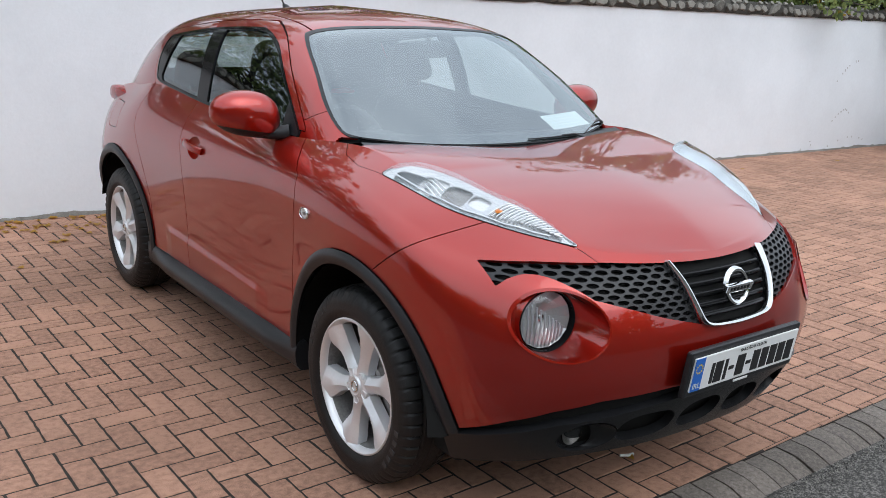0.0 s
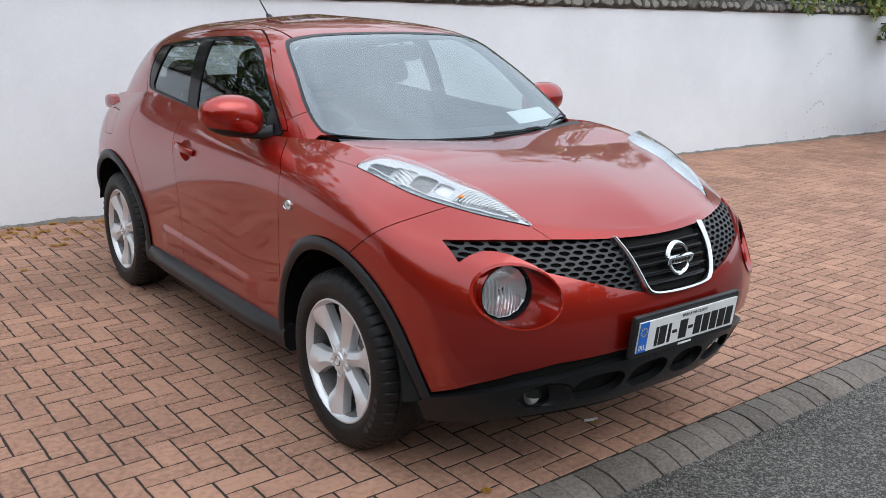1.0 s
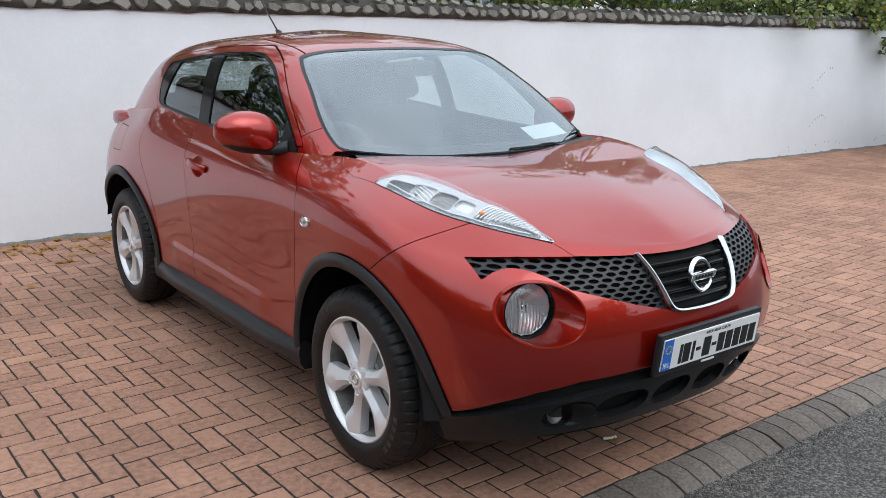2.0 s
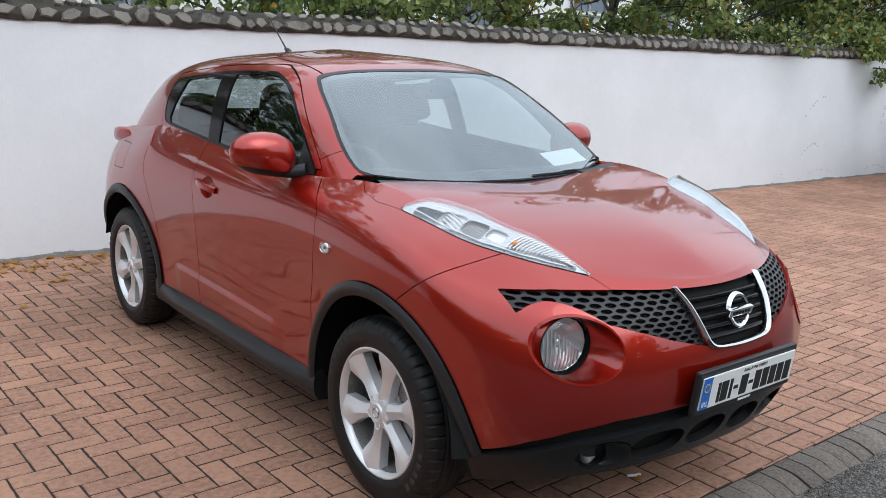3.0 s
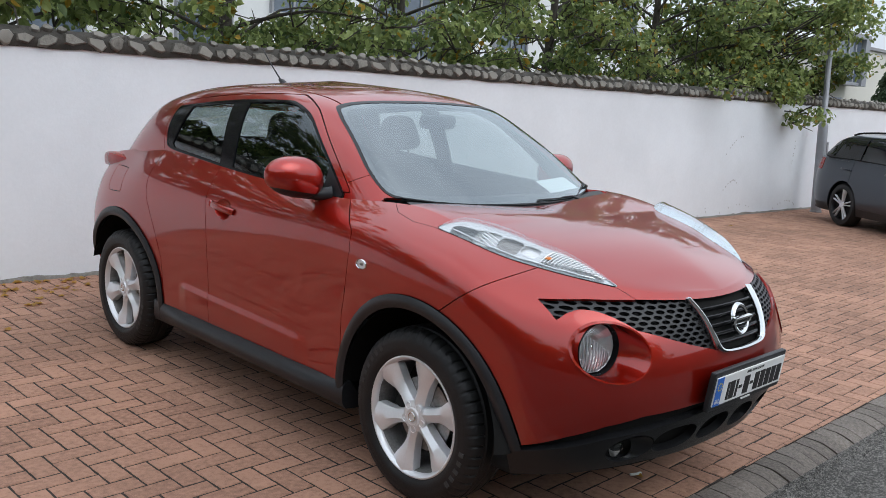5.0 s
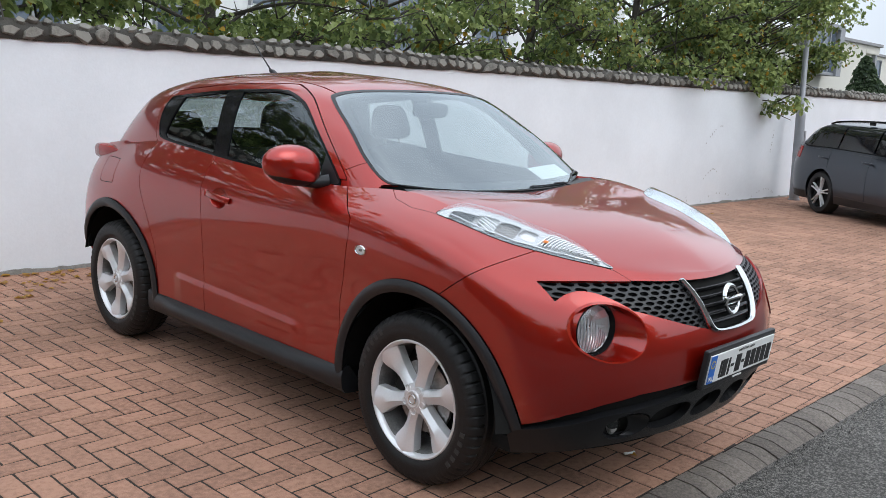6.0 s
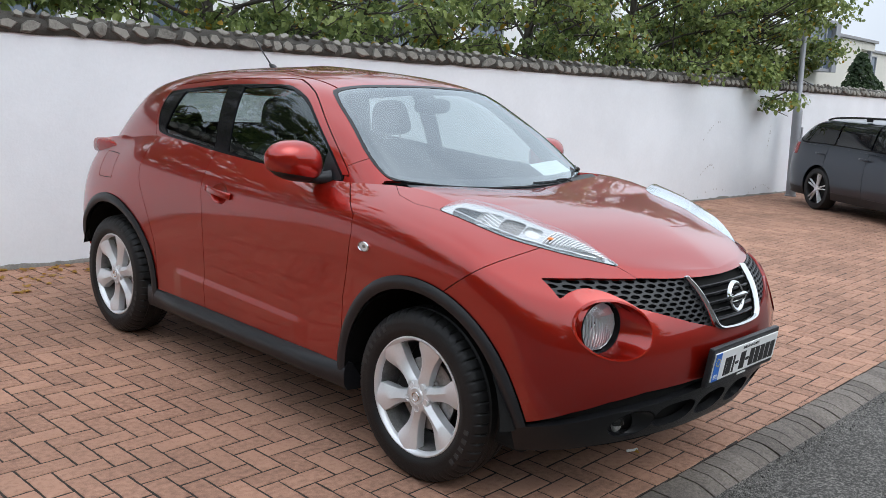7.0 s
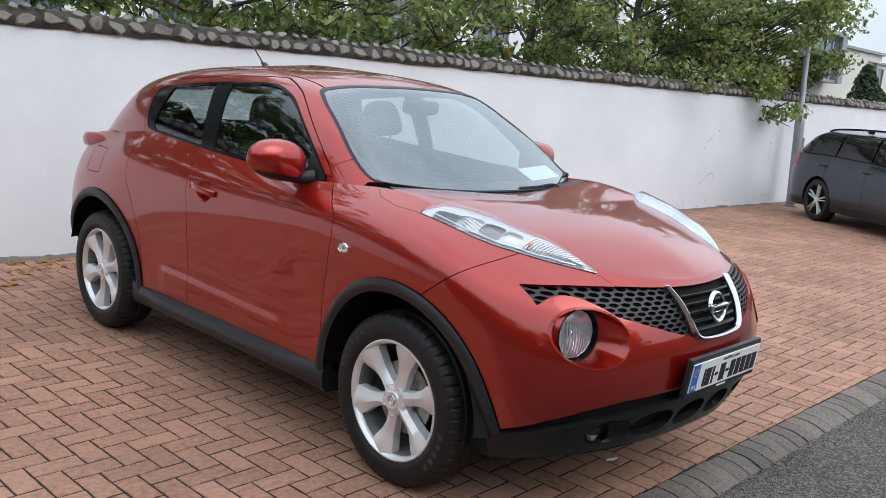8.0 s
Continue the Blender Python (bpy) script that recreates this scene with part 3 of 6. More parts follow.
# outlines of the panels, in side view (y, z), top view (half-width, y) or front view (half-width, z)
LINE_A = [(-.66, 1.125), (-.78, 1.06), (-.868, 1.0), (-.878, .93), (-.848, .80), (-.808, .65), (-.785, .30)]
LINE_B = [(.335, 1.17), (.305, 1.04), (.285, .90), (.298, .70), (.303, .48), (.292, .30)]
LINE_C = [(.945, 1.22), (.93, 1.05), (.905, .92), (.85, .78), (.79, .60), (.775, .30)]
SILL_Z = .352
LAMP = curve([(.752, -1.250), (.716, -1.44), (.676, -1.558), (.607, -1.685), (.544, -1.773), (.462, -1.862), (.470, -1.82), (.482, -1.74), (.50, -1.657), (.541, -1.561), (.572, -1.416), (.618, -1.311), (.70, -1.262)], closed=True, per=4)
BONNET_EDGE = [(0, -2.034), (.12, -2.03), (.22, -2.016), (.33, -1.983), (.434, -1.934), (.462, -1.870), (.544, -1.773), (.676, -1.558), (.752, -1.250), (.770, -1.12), (.752, -1.01), (.70, -.93), (.66, -.895), (0, -.895)]
GRILLE = [(.727, .888)] + curve([(.60, .893), (.437, .890), (.30, .884), (.13, .878), (0, .876)], per=3) + [(0, .692), (.10, .700), (.165, .712), (.30, .745), (.40, .775), (.485, .800)] + curve([(.50, .803), (.545, .835), (.595, .860), (.645, .866), (.69, .852)], per=3) + [(.722, .832)]
WINDOWS = curve([(.90, 1.187), (.965, 1.23), (1.0, 1.32), (.985, 1.40), (.90, 1.425), (.41, 1.474), (.0, 1.492), (-.10, 1.482), (-.19, 1.455), (-.28, 1.41), (-.48, 1.261), (-.625, 1.140), (-.645, 1.115), (-.62, 1.098), (-.40, 1.100), (-.12, 1.116), (.316, 1.142), (.60, 1.163)], closed=True, per=3)
FRONT_GLASS = [(.268, 1.467), (.0, 1.481), (-.10, 1.472), (-.185, 1.445), (-.275, 1.400), (-.465, 1.258), (-.505, 1.226), (-.51, 1.118), (-.12, 1.129), (.232, 1.150)]
REAR_GLASS = [(.82, 1.420), (.405, 1.462), (.352, 1.157), (.60, 1.175), (.86, 1.195), (.888, 1.217), (.868, 1.30)]
SCREEN = curve([(.0, 1.096), (.22, 1.099), (.433, 1.107), (.573, 1.120), (.648, 1.132), (.674, 1.16), (.660, 1.25), (.607, 1.373), (.568, 1.448), (.52, 1.484), (.367, 1.506), (.106, 1.515), (0, 1.516)], per=3)

f_arch = any_of(*[(lambda y0: lambda p: 0.435 - np.hypot(p[:, 1] - y0, (p[:, 2] - HUB_Z) * np.where(p[:, 2] < HUB_Z, 0.6, 1.0)))(y0) for y0 in (AXLE_F, AXLE_R)])
f_arch_out = any_of(*[(lambda y0: lambda p: 0.487 - np.hypot(p[:, 1] - y0, (p[:, 2] - HUB_Z) * np.where(p[:, 2] < HUB_Z, 0.45, 1.0)))(y0) for y0 in (AXLE_F, AXLE_R)])
f_sill = lambda p: p[:, 2] - SILL_Z
f_lamp = only(polygon_field(LAMP, (0, 1)), lambda p: p[:, 2] > .86)
f_bonnet = only(polygon_field(BONNET_EDGE, (0, 1)), lambda p: p[:, 2] > .862)
f_grille = only(polygon_field(GRILLE, (0, 2)), lambda p: p[:, 1] < -1.5)
f_windows = only(polygon_field(WINDOWS), lambda p: np.abs(p[:, 0]) > .4)
f_front_glass = only(polygon_field(FRONT_GLASS, round_by=0.0), lambda p: np.abs(p[:, 0]) > .4)
f_rear_glass = only(polygon_field(REAR_GLASS), lambda p: np.abs(p[:, 0]) > .4)
f_screen = only(polygon_field(SCREEN + [(-.1, 1.516), (-.1, 1.096)], (0, 2)), lambda p: p[:, 1] < .1)
SPOT = Vector((.60, 0, .733))
f_spot = only(lambda p: .095 - np.hypot((np.abs(p[:, 0]) - SPOT.x) * .095 / .118, p[:, 2] - SPOT.z), lambda p: p[:, 1] < -1.5)
RED_LOW = [(-.2, .53), (.0, .53), (.27, .528), (.496, .510), (.617, .478), (.706, .433), (.79, .370), (.86, .352), (1.0, .35)]
LIP_TOP = [(-.2, .497), (.0, .497), (.231, .492), (.406, .465), (.604, .432), (.737, .378), (.816, .347), (1.0, .34)]
LIP_LOW = [(-.2, .315), (.0, .315), (.40, .305), (.56, .290), (.70, .262), (.80, .245), (1.0, .24)]
f_red_low = side_of(RED_LOW, (0, 2))
f_lip_top = side_of(LIP_TOP, (0, 2))
f_lip_low = side_of(LIP_LOW, (0, 2))
f_nose = lambda p: -1.3 - p[:, 1]
f_bumper = both_of(lambda p: -((p[:, 1] + 1.439) + 1.298 * (p[:, 2] - .818)) / 1.64, f_nose)
f_ahead_a = side_of(LINE_A[::-1])
f_ahead_b = side_of(LINE_B[::-1])
f_ahead_c = side_of(LINE_C[::-1])
GAP = 0.0018


def less(field, by=GAP):
    """Outside a field by a gap."""
    return lambda p: -field(p) - by


def more(field, by=GAP):
    """Inside a field by a gap."""
    return lambda p: field(p) - by


car = thing("car", (0, 0, 0), "metallic red compact crossover with black wheel arches on block paving", "car")

# one-piece panels across the car
red_front = trimmed(FRONT, less(f_arch_out, 0), less(f_lamp, .001), less(f_bonnet), less(f_grille, .001), less(f_spot, 0), f_red_low)
panel("front_bumper", trimmed(red_front, more(f_bumper)), PAINT, car, "red painted front bumper", both=True)
top = joined(trimmed(FRONT, more(f_bonnet, 0), less(f_lamp, .0015), less(f_grille, .002)), trimmed(BONNET, less(f_lamp, .0015)))
panel("bonnet", top, PAINT, car, "glossy red bonnet", both=True, depth=0)
rear_red = trimmed(REAR, less(f_arch_out, 0), f_sill)
panel("rear_bumper", trimmed(rear_red, lambda p: p[:, 1] - 1.30, lambda p: .60 - p[:, 2]), PAINT, car, both=True)
tail_cut = side_of([(.62, .2), (.60, .60), (.56, 1.2)], (0, 2))
panel("tailgate", joined(trimmed(REAR, lambda p: p[:, 1] - 1.30, lambda p: p[:, 2] - .606, more(tail_cut))), PAINT, car, both=True)

for s in (1, -1):
    def sided(surface):
        return surface if s > 0 else mirrored(surface)
    fender = trimmed(red_front, less(f_bumper), more(f_ahead_a), f_sill)
    panel("fender", sided(fender), PAINT, car, depth=0.012)
    handle_hole = lambda p: np.hypot((p[:, 1] - .128) / .072, (p[:, 2] - .958) / .050) - 1
    door = trimmed(BODY, less(f_ahead_a), more(f_ahead_b), less(f_arch_out, 0), f_sill, lambda p: handle_hole(p) * .05)
    front_door = panel("front_door", sided(door), PAINT, car)
    rear = trimmed(BODY, less(f_ahead_b), more(f_ahead_c), less(f_arch_out, 0), f_sill)
    panel("rear_door", sided(rear), PAINT, car)
    f_flap = polygon_field(curve([(1.262, 1.036), (1.29, 1.046), (1.43, 1.046), (1.455, 1.035), (1.447, .915), (1.42, .902), (1.275, .908), (1.252, .922)], closed=True, per=3))
    if s < 0:
        panel("fuel_flap", sided(trimmed(BODY, more(f_flap, .004))), PAINT, car)
    quarter = trimmed(BODY, less(f_ahead_c), less(f_arch_out, 0), f_sill, less(f_flap, 0) if s < 0 else (lambda p: p[:, 2] + 9),
                      lambda p: np.where(p[:, 1] > 1.30, np.where(p[:, 2] > .603, -tail_cut(p) - GAP, 1.2975 - p[:, 1]), 1.0))
    panel("rear_quarter", sided(quarter), PAINT, car)
    # black sills and arches
    bm = bmesh.new()
    sill_line = [(s * side_at(y, .34).x, y) for y in np.linspace(-.835, .885, 24)]
    rows = []
    for x, y in sill_line:
        k = min(1, .30 + 3.2 * (y + .835), .04 + 3.0 * (.885 - y))
        rows.append([bm.verts.new((x + s * a, y, b)) for a, b in ((-.03, .358), (.0, .353), (.028 * k, .341), (.046 * k, .322), (.048 * k, .300), (.030 * k, .264), (-.010, .240), (-.06, .234), (-.12, .234))])
    for a, b in zip(rows, rows[1:]):
        for n in range(8):
            bm.faces.new((a[n], a[n + 1], b[n + 1], b[n]))
    bm.faces.new(rows[0])
    bm.faces.new(rows[-1][::-1])
    part("sill", bm, CLAD, car, "black plastic sill", smooth=True)
    for y0 in (AXLE_F, AXLE_R):
        here = (lambda y0: lambda p: .75 - np.abs(p[:, 1] - y0))(y0)
        clad = trimmed(shifted(FRONT if y0 < 0 else REAR, .008), f_arch_out, less(f_arch, 0), here, lambda p: p[:, 2] - .262,
                       (lambda p: np.where(p[:, 1] < -1.3, f_lip_top(p), 1.0)) if y0 < 0 else (lambda p: np.where(p[:, 1] > 1.45, p[:, 2] - .47, 1.0)))
        v, f = clad
        v = v.copy()
        e = np.clip(f_arch_out(v[:, :3]) / .052, 0, 1)
        away = np.stack([np.zeros(len(v)), v[:, 1] - y0, v[:, 2] - HUB_Z], -1)
        away /= np.maximum(np.linalg.norm(away, axis=1, keepdims=True), 1e-6)
        flat = v[:, 3:].copy()
        v[:, :3] += flat * (.010 * np.sin(np.pi * e))[:, None]
        flat += away * (.010 * np.pi / .052 * np.cos(np.pi * e))[:, None]
        v[:, 3:] = flat / np.linalg.norm(flat, axis=1, keepdims=True)
        panel("arch_cladding", sided((v, f)), CLAD, car, "black plastic wheel arch", depth=.03)
        bm = bmesh.new()
        ring = [(.86, .43), (.82, .455), (.50, .455), (.45, .30), (.45, .02)]
        lathe(bm, [(s * d, r) for d, r in ring], steps=48, centre=(0, y0, HUB_Z))
        bmesh.ops.bisect_plane(bm, geom=bm.verts[:] + bm.edges[:] + bm.faces[:], plane_co=(0, 0, .34 if y0 < 0 else .46), plane_no=(0, 0, -1), clear_outer=True)
        part("wheel_well", bm, DARK, car, smooth=True)

# dark inner shell behind the gaps
inner = joined(trimmed(shifted(BODY, -.03), less(grown(f_arch, .03), 0), less(grown(f_spot, .02), 0), less(f_lamp, -.02), lambda p: p[:, 2] - .25),
               trimmed(shifted(CABIN, -.025), less(grown(f_windows, -.02), 0), less(grown(f_screen, -.02), 0),
                       lambda p: np.where((p[:, 1] > 1.25) & (np.abs(p[:, 0]) < .44), 1.20 - p[:, 2], 1.0)))
panel("inner_shell", inner, DARK, car, "black inner body", depth=0, both=True)
bm = bmesh.new()
block(bm, (-.76, -1.72, .235), (.76, 1.75, .30), .02)
part("floor_pan", bm, DARK, car)

# the roof and window frames
ditch = line_field([(.515, -.36), (.505, -.1), (.50, .3), (.49, .8), (.46, 1.15), (.43, 1.4)], .010, (0, 1))
f_ditch = only(ditch, lambda p: p[:, 2] > 1.40)
f_frame = both_of(grown(f_windows, .030), lambda p: p[:, 2] - 1.128)
rear_screen = only(polygon_field([(-.1, 1.19), (.50, 1.19), (.46, 1.395), (-.1, 1.41)], (0, 2)), lambda p: p[:, 1] > 1.25)
f_pillar = only(side_of([(-.76, 1.222), (-.62, 1.155), (-.5, 1.1)]), lambda p: (p[:, 1] < -.5) & (np.abs(p[:, 0]) > .5))
inside_ditch = only(side_of([(.515, -.6), (.512, -.3), (.505, -.1), (.50, .3), (.49, .8), (.46, 1.15), (.43, 1.4), (.40, 1.8)], (0, 1)), lambda p: (p[:, 2] > 1.38) & (p[:, 1] < 1.5))
skin_top = trimmed(CABIN, lambda p: np.where(p[:, 1] < -.70, np.abs(p[:, 0]) - .60, 1.0), less(f_frame, .0015), less(f_screen, 0), less(rear_screen, 0), less(grown(f_windows, .004), 0))
panel("roof", trimmed(skin_top, more(inside_ditch, .004)), PAINT, car, "red roof skin", both=True)
for s in (1, -1):
    rail = trimmed(skin_top, less(inside_ditch, .004), lambda p: np.where((p[:, 1] < -.4) & (np.abs(p[:, 0]) > .5), p[:, 2] - (1.155 + (-.62 - p[:, 1]) * .48) - .003, 1.0))
    panel("body_side_frame", rail if s > 0 else mirrored(rail), PAINT, car)
    foot = trimmed(skin_top, lambda p: np.where((p[:, 1] < -.4) & (np.abs(p[:, 0]) > .5), -(p[:, 2] - (1.155 + (-.62 - p[:, 1]) * .48)), -1.0))
    foot = trimmed(foot, lambda p: np.where(p[:, 1] < -.84, p[:, 2] - 1.128, 1.0))
    panel("pillar_foot", foot if s > 0 else mirrored(foot), PAINT, car)
panel("rear_window", shifted(trimmed(CABIN, rear_screen), -.004), GLASS, car, depth=0, both=True)
for s in (1, -1):
    def sided(surface):
        return surface if s > 0 else mirrored(surface)
    panel("window_frame", sided(trimmed(CABIN, more(f_frame, .0025), less(f_windows, 0))), PAINT, car)
    seal = trimmed(shifted(CABIN, .002), f_windows, less(grown(f_windows, -.008), 0))
    panel("window_seal", sided(seal), GLOSS, car, "black rubber window seal", depth=.01)
    f_in = grown(f_windows, -.008)
    sail = trimmed(CABIN, f_in, less(f_front_glass, 0), less(f_rear_glass, 0), less(any_of(f_front_glass, f_rear_glass), 0))
    panel("pillar_trim", sided(trimmed(sail, lambda p: p[:, 1] + .30)), GLOSS, car, "gloss black window pillar trim", depth=.012)
    panel("mirror_sail", sided(trimmed(sail, lambda p: -.30 - p[:, 1])), CLAD, car, "black plastic mirror base panel", depth=.012)
    panel("front_window", sided(shifted(trimmed(CABIN, f_front_glass), -.006)), SIDE_GLASS, car, "tinted glass", depth=0)
    panel("rear_side_window", sided(shifted(trimmed(CABIN, f_rear_glass), -.006)), SIDE_GLASS, car, "tinted glass", depth=0)

# the windscreen with its dark border
f_seal = both_of(grown(f_screen, .005), lambda p: p[:, 2] - 1.13)
panel("windscreen_seal", trimmed(shifted(CABIN, .003), f_seal, less(grown(f_screen, -.004), 0)), CLAD, car, "black rubber windscreen seal", depth=.006, both=True)
panel("screen_border", trimmed(CABIN, f_screen, less(both_of(grown(f_screen, -.020), lambda p: p[:, 2] - (1.128 + .02 * np.abs(p[:, 0]))), 0)), GLOSS, car, "black windscreen border", depth=.004, both=True)
panel("windscreen", shifted(trimmed(CABIN, more(f_screen, .004)), .0015), GLASS, car, "clear glass windscreen", depth=0, both=True)

WARM = material("amber_bulb", (0.75, 0.22, 0.03), 0.3, 0, vary=0.1)
REFLECT = material("lamp_reflector", (0.76, 0.77, 0.78), 0.2, 0.5, vary=0.04, scale=60.0)
INNER = material("lamp_inner_shell", (0.56, 0.57, 0.58), 0.18, 0.75, vary=0.08, scale=40.0)
SMOKE = material("smoked_lamp_cell", (0.10, 0.105, 0.11), 0.25, 0.4, vary=0.2, scale=60.0)
FLUTE = material("fluted_lamp_glass", (0.50, 0.52, 0.55), 0.22, 0.2, vary=0.1, scale=60.0)
HAZE = material("lamp_inner_trim", (0.88, 0.89, 0.90), 0.30, 0.2, vary=0.08, scale=40.0)
# ---- nose details ----


def intake_field(p):
    u = np.abs(p[:, 0])
    best = np.full(len(p), -1.0)
    for c, w in ((.105, .088), (.315, .098)):
        best = np.maximum(best, 1 - (np.abs((u - c) / w) ** 2.6 + np.abs((p[:, 2] - (.408 - .05 * (u - .1))) / .052) ** 2.6))
    return best * .05


FOG = Vector((.500, -1.965, .383))
f_fog = lambda p: .058 - np.hypot((np.abs(p[:, 0]) - .495) * .058 / .088, p[:, 2] - .378)
lip = trimmed(shifted(FRONT, .010), f_nose, less(f_arch, 0), less(f_lip_top, 0), f_lip_low, outside(intake_field), less(f_fog, 0), lambda p: -1.56 - p[:, 1])
panel("lower_lip", lip, LIP, car, "black plastic lower bumper lip", both=True, depth=.03)
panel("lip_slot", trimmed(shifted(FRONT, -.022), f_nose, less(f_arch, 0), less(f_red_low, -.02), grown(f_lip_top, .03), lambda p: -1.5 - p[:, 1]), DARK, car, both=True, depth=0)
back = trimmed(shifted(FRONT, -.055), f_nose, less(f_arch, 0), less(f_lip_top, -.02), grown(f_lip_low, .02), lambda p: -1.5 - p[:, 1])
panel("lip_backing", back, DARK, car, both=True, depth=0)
for s in (-1, 1):
    fog = new("fog_lamp")
    fog.parent = car
    bm = bmesh.new()
    rings = []
    for k in range(32):
        a = 2 * math.pi * k / 32
        o = front_at(.495 + .088 * math.cos(a), .378 + .058 * math.sin(a), .010)
        i = Vector((.505 + .043 * math.cos(a), -1.965 + .02 * math.cos(a), .375 + .043 * math.sin(a)))
        mid = o.lerp(i, .6) + Vector((0, .012, 0))
        rings.append([bm.verts.new((s * q.x, q.y, q.z)) for q in (o, mid, i)])
    for k in range(32):
        a, b = rings[k], rings[(k + 1) % 32]
        for n in range(2):
            bm.faces.new((a[n], a[n + 1], b[n + 1], b[n]))
    part("fog_surround", bm, LIP, fog, smooth=True)
    bm = bmesh.new()
    lathe(bm, [(-1.970, .002), (-1.968, .02), (-1.960, .036), (-1.952, .043)], "y", 28, (s * .505, 0, .375))
    part("fog_lens", bm, LENS, fog, "clear round fog lamp lens", smooth=True)
    bm = bmesh.new()
    lathe(bm, [(-1.930, .002), (-1.934, .018), (-1.950, .042)], "y", 28, (s * .505, 0, .375))
    part("fog_reflector", bm, STEEL, fog, smooth=True)

# the honeycomb grille
def holes(p):
    u, z = p[:, 0], p[:, 2]
    du, dz = .046, .030
    best = np.full(len(p), -1.0)
    for shift in (0, 1):
        cu = np.round((u - shift * du / 2) / du) * du + shift * du / 2
        cz = np.round((z - .70 - shift * dz / 2) / dz) * dz + .70 + shift * dz / 2
        best = np.maximum(best, 1 - np.hypot((u - cu) / .0175, (z - cz) / .0060))
    return best * .008


FINE = skin(body_net(), 620, 520, last=4.6 / 17)
fine = trimmed(FINE, grown(f_grille, .004))
wings = lambda p: side_of([(.228, .95), (.205, .84), (.163, .70), (.15, .60)], (0, 2))(p)
grille = panel("grille", trimmed(shifted(fine, -.010), wings, outside(holes)), CLAD, car, "black honeycomb mesh grille", depth=.010, both=True)
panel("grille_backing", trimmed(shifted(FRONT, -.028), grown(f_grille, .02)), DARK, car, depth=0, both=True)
for n, z in enumerate((.850, .822, .793, .764, .736)):
    half = .195 - (.87 - z) * .30
    bm = bmesh.new()
    sweep(bm, [front_at(half * k / 8, z, -.012) for k in range(-8, 9)], rounded_section(.010, .019, .35), (0, -.3, 1))
    part("grille_bar", bm, GLOSS, car, smooth=True)
v_line = curve([(-.226, .886), (-.208, .838), (-.188, .775), (-.166, .724), (-.135, .706), (-.07, .700), (0, .698)], per=5)
v_line = v_line + [(-u, z) for u, z in v_line[-2::-1]]
bm = bmesh.new()
path = [front_at(u, z, .004) for u, z in v_line]
rings = []
for n, p in enumerate(path):
    way = (path[min(n + 1, len(path) - 1)] - path[max(n - 1, 0)]).normalized()
    out_way = Vector((p.x * .3, -1, .25)).normalized()
    side = way.cross(out_way).normalized()
    w = .0070 + .0035 * (1 - abs(v_line[n][0]) / .226)
    rings.append([bm.verts.new(p + side * a * w + out_way * b) for a, b in ((-1, -.012), (-1, .004), (-.6, .012), (.1, .014), (.8, .006), (1, -.012))])
for a, b in zip(rings, rings[1:]):
    for k in range(6):
        bm.faces.new((a[k], a[(k + 1) % 6], b[(k + 1) % 6], b[k]))
bm.faces.new(rings[0][::-1])
bm.faces.new(rings[-1])
part("chrome_v_trim", bm, CHROME, car, "polished chrome V-shaped trim", smooth=True)
badge = new("badge")
badge.parent = car
centre = front_at(0, .797, .016)
bm = bmesh.new()
rings = []
for k in range(48):
    a = 2 * math.pi * k / 48
    ring = []
    for r, d in ((.043, 0), (.045, .006), (.052, .009), (.057, .005), (.058, -.004)):
        q = Vector((r * math.cos(a), -d + .25 * r * math.sin(a), r * math.sin(a)))
        ring.append(bm.verts.new(centre + q))
    rings.append(ring)
for k in range(48):
    a, b = rings[k], rings[(k + 1) % 48]
    for n in range(4):
        bm.faces.new((a[n], a[n + 1], b[n + 1], b[n]))
part("badge_ring", bm, CHROME, badge, smooth=True)
bm = bmesh.new()
block(bm, (-.064, -.016, -.0135), (.064, 0, .0135), .003, Matrix.Translation(centre) @ pose(0, 0, 0, 14))
part("badge_bar", bm, CHROME, badge)
for k in range(6):
    bm = bmesh.new()
    block(bm, (-.047 + k * .0165, -.0175, -.006), (-.037 + k * .0165, -.015, .006), .001, Matrix.Translation(centre) @ pose(0, 0, 0, 14))
    part("badge_mark", bm, DARK, badge)

# number plate on its black holder
plate = new("number_plate")
plate.parent = car
PL = Matrix.Translation((.003, -2.168, .583)) @ pose(0, 0, 0, 7)
WHITE = material("white_plate", (0.74, 0.75, 0.75), 0.35, 0, vary=0.03, scale=20.0)
BLUE = material("blue_band", (0.015, 0.13, 0.52), 0.35, 0, vary=0.05)
INK = material("black_ink", (0.012, 0.012, 0.013), 0.4, 0, vary=0.1)
YELLOW = material("yellow_print", (0.75, 0.55, 0.05), 0.4, 0, vary=0.05)
bm = bmesh.new()
block(bm, (-.276, .0, -.078), (.276, .022, .074), .008, PL)
block(bm, (-.20, .020, -.05), (.20, .075, .05), .010, PL)
part("plate_holder", bm, CLAD, plate, "black plastic plate holder")
bm = bmesh.new()
block(bm, (-.260, -.006, -.0555), (.260, .0, .0555), .002, PL)
part("plate_sheet", bm, WHITE, plate, "white number plate")
bm = bmesh.new()
block(bm, (-.259, -.0072, -.0545), (-.215, -.005, .0545), .0005, PL)
part("plate_band", bm, BLUE, plate, "blue band")
for x, w in ((-.168, .014), (-.138, .036), (-.103, .014), (-.075, .024), (-.030, .040), (.010, .024), (.048, .036), (.092, .036), (.136, .036), (.180, .036), (.224, .036)):
    bm = bmesh.new()
    tall = .035 if w != .024 else .006
    block(bm, (x - w / 2, -.0078, -.010 - tall), (x + w / 2, -.005, -.010 + tall), .0008, PL)
    part("plate_mark", bm, INK, plate)
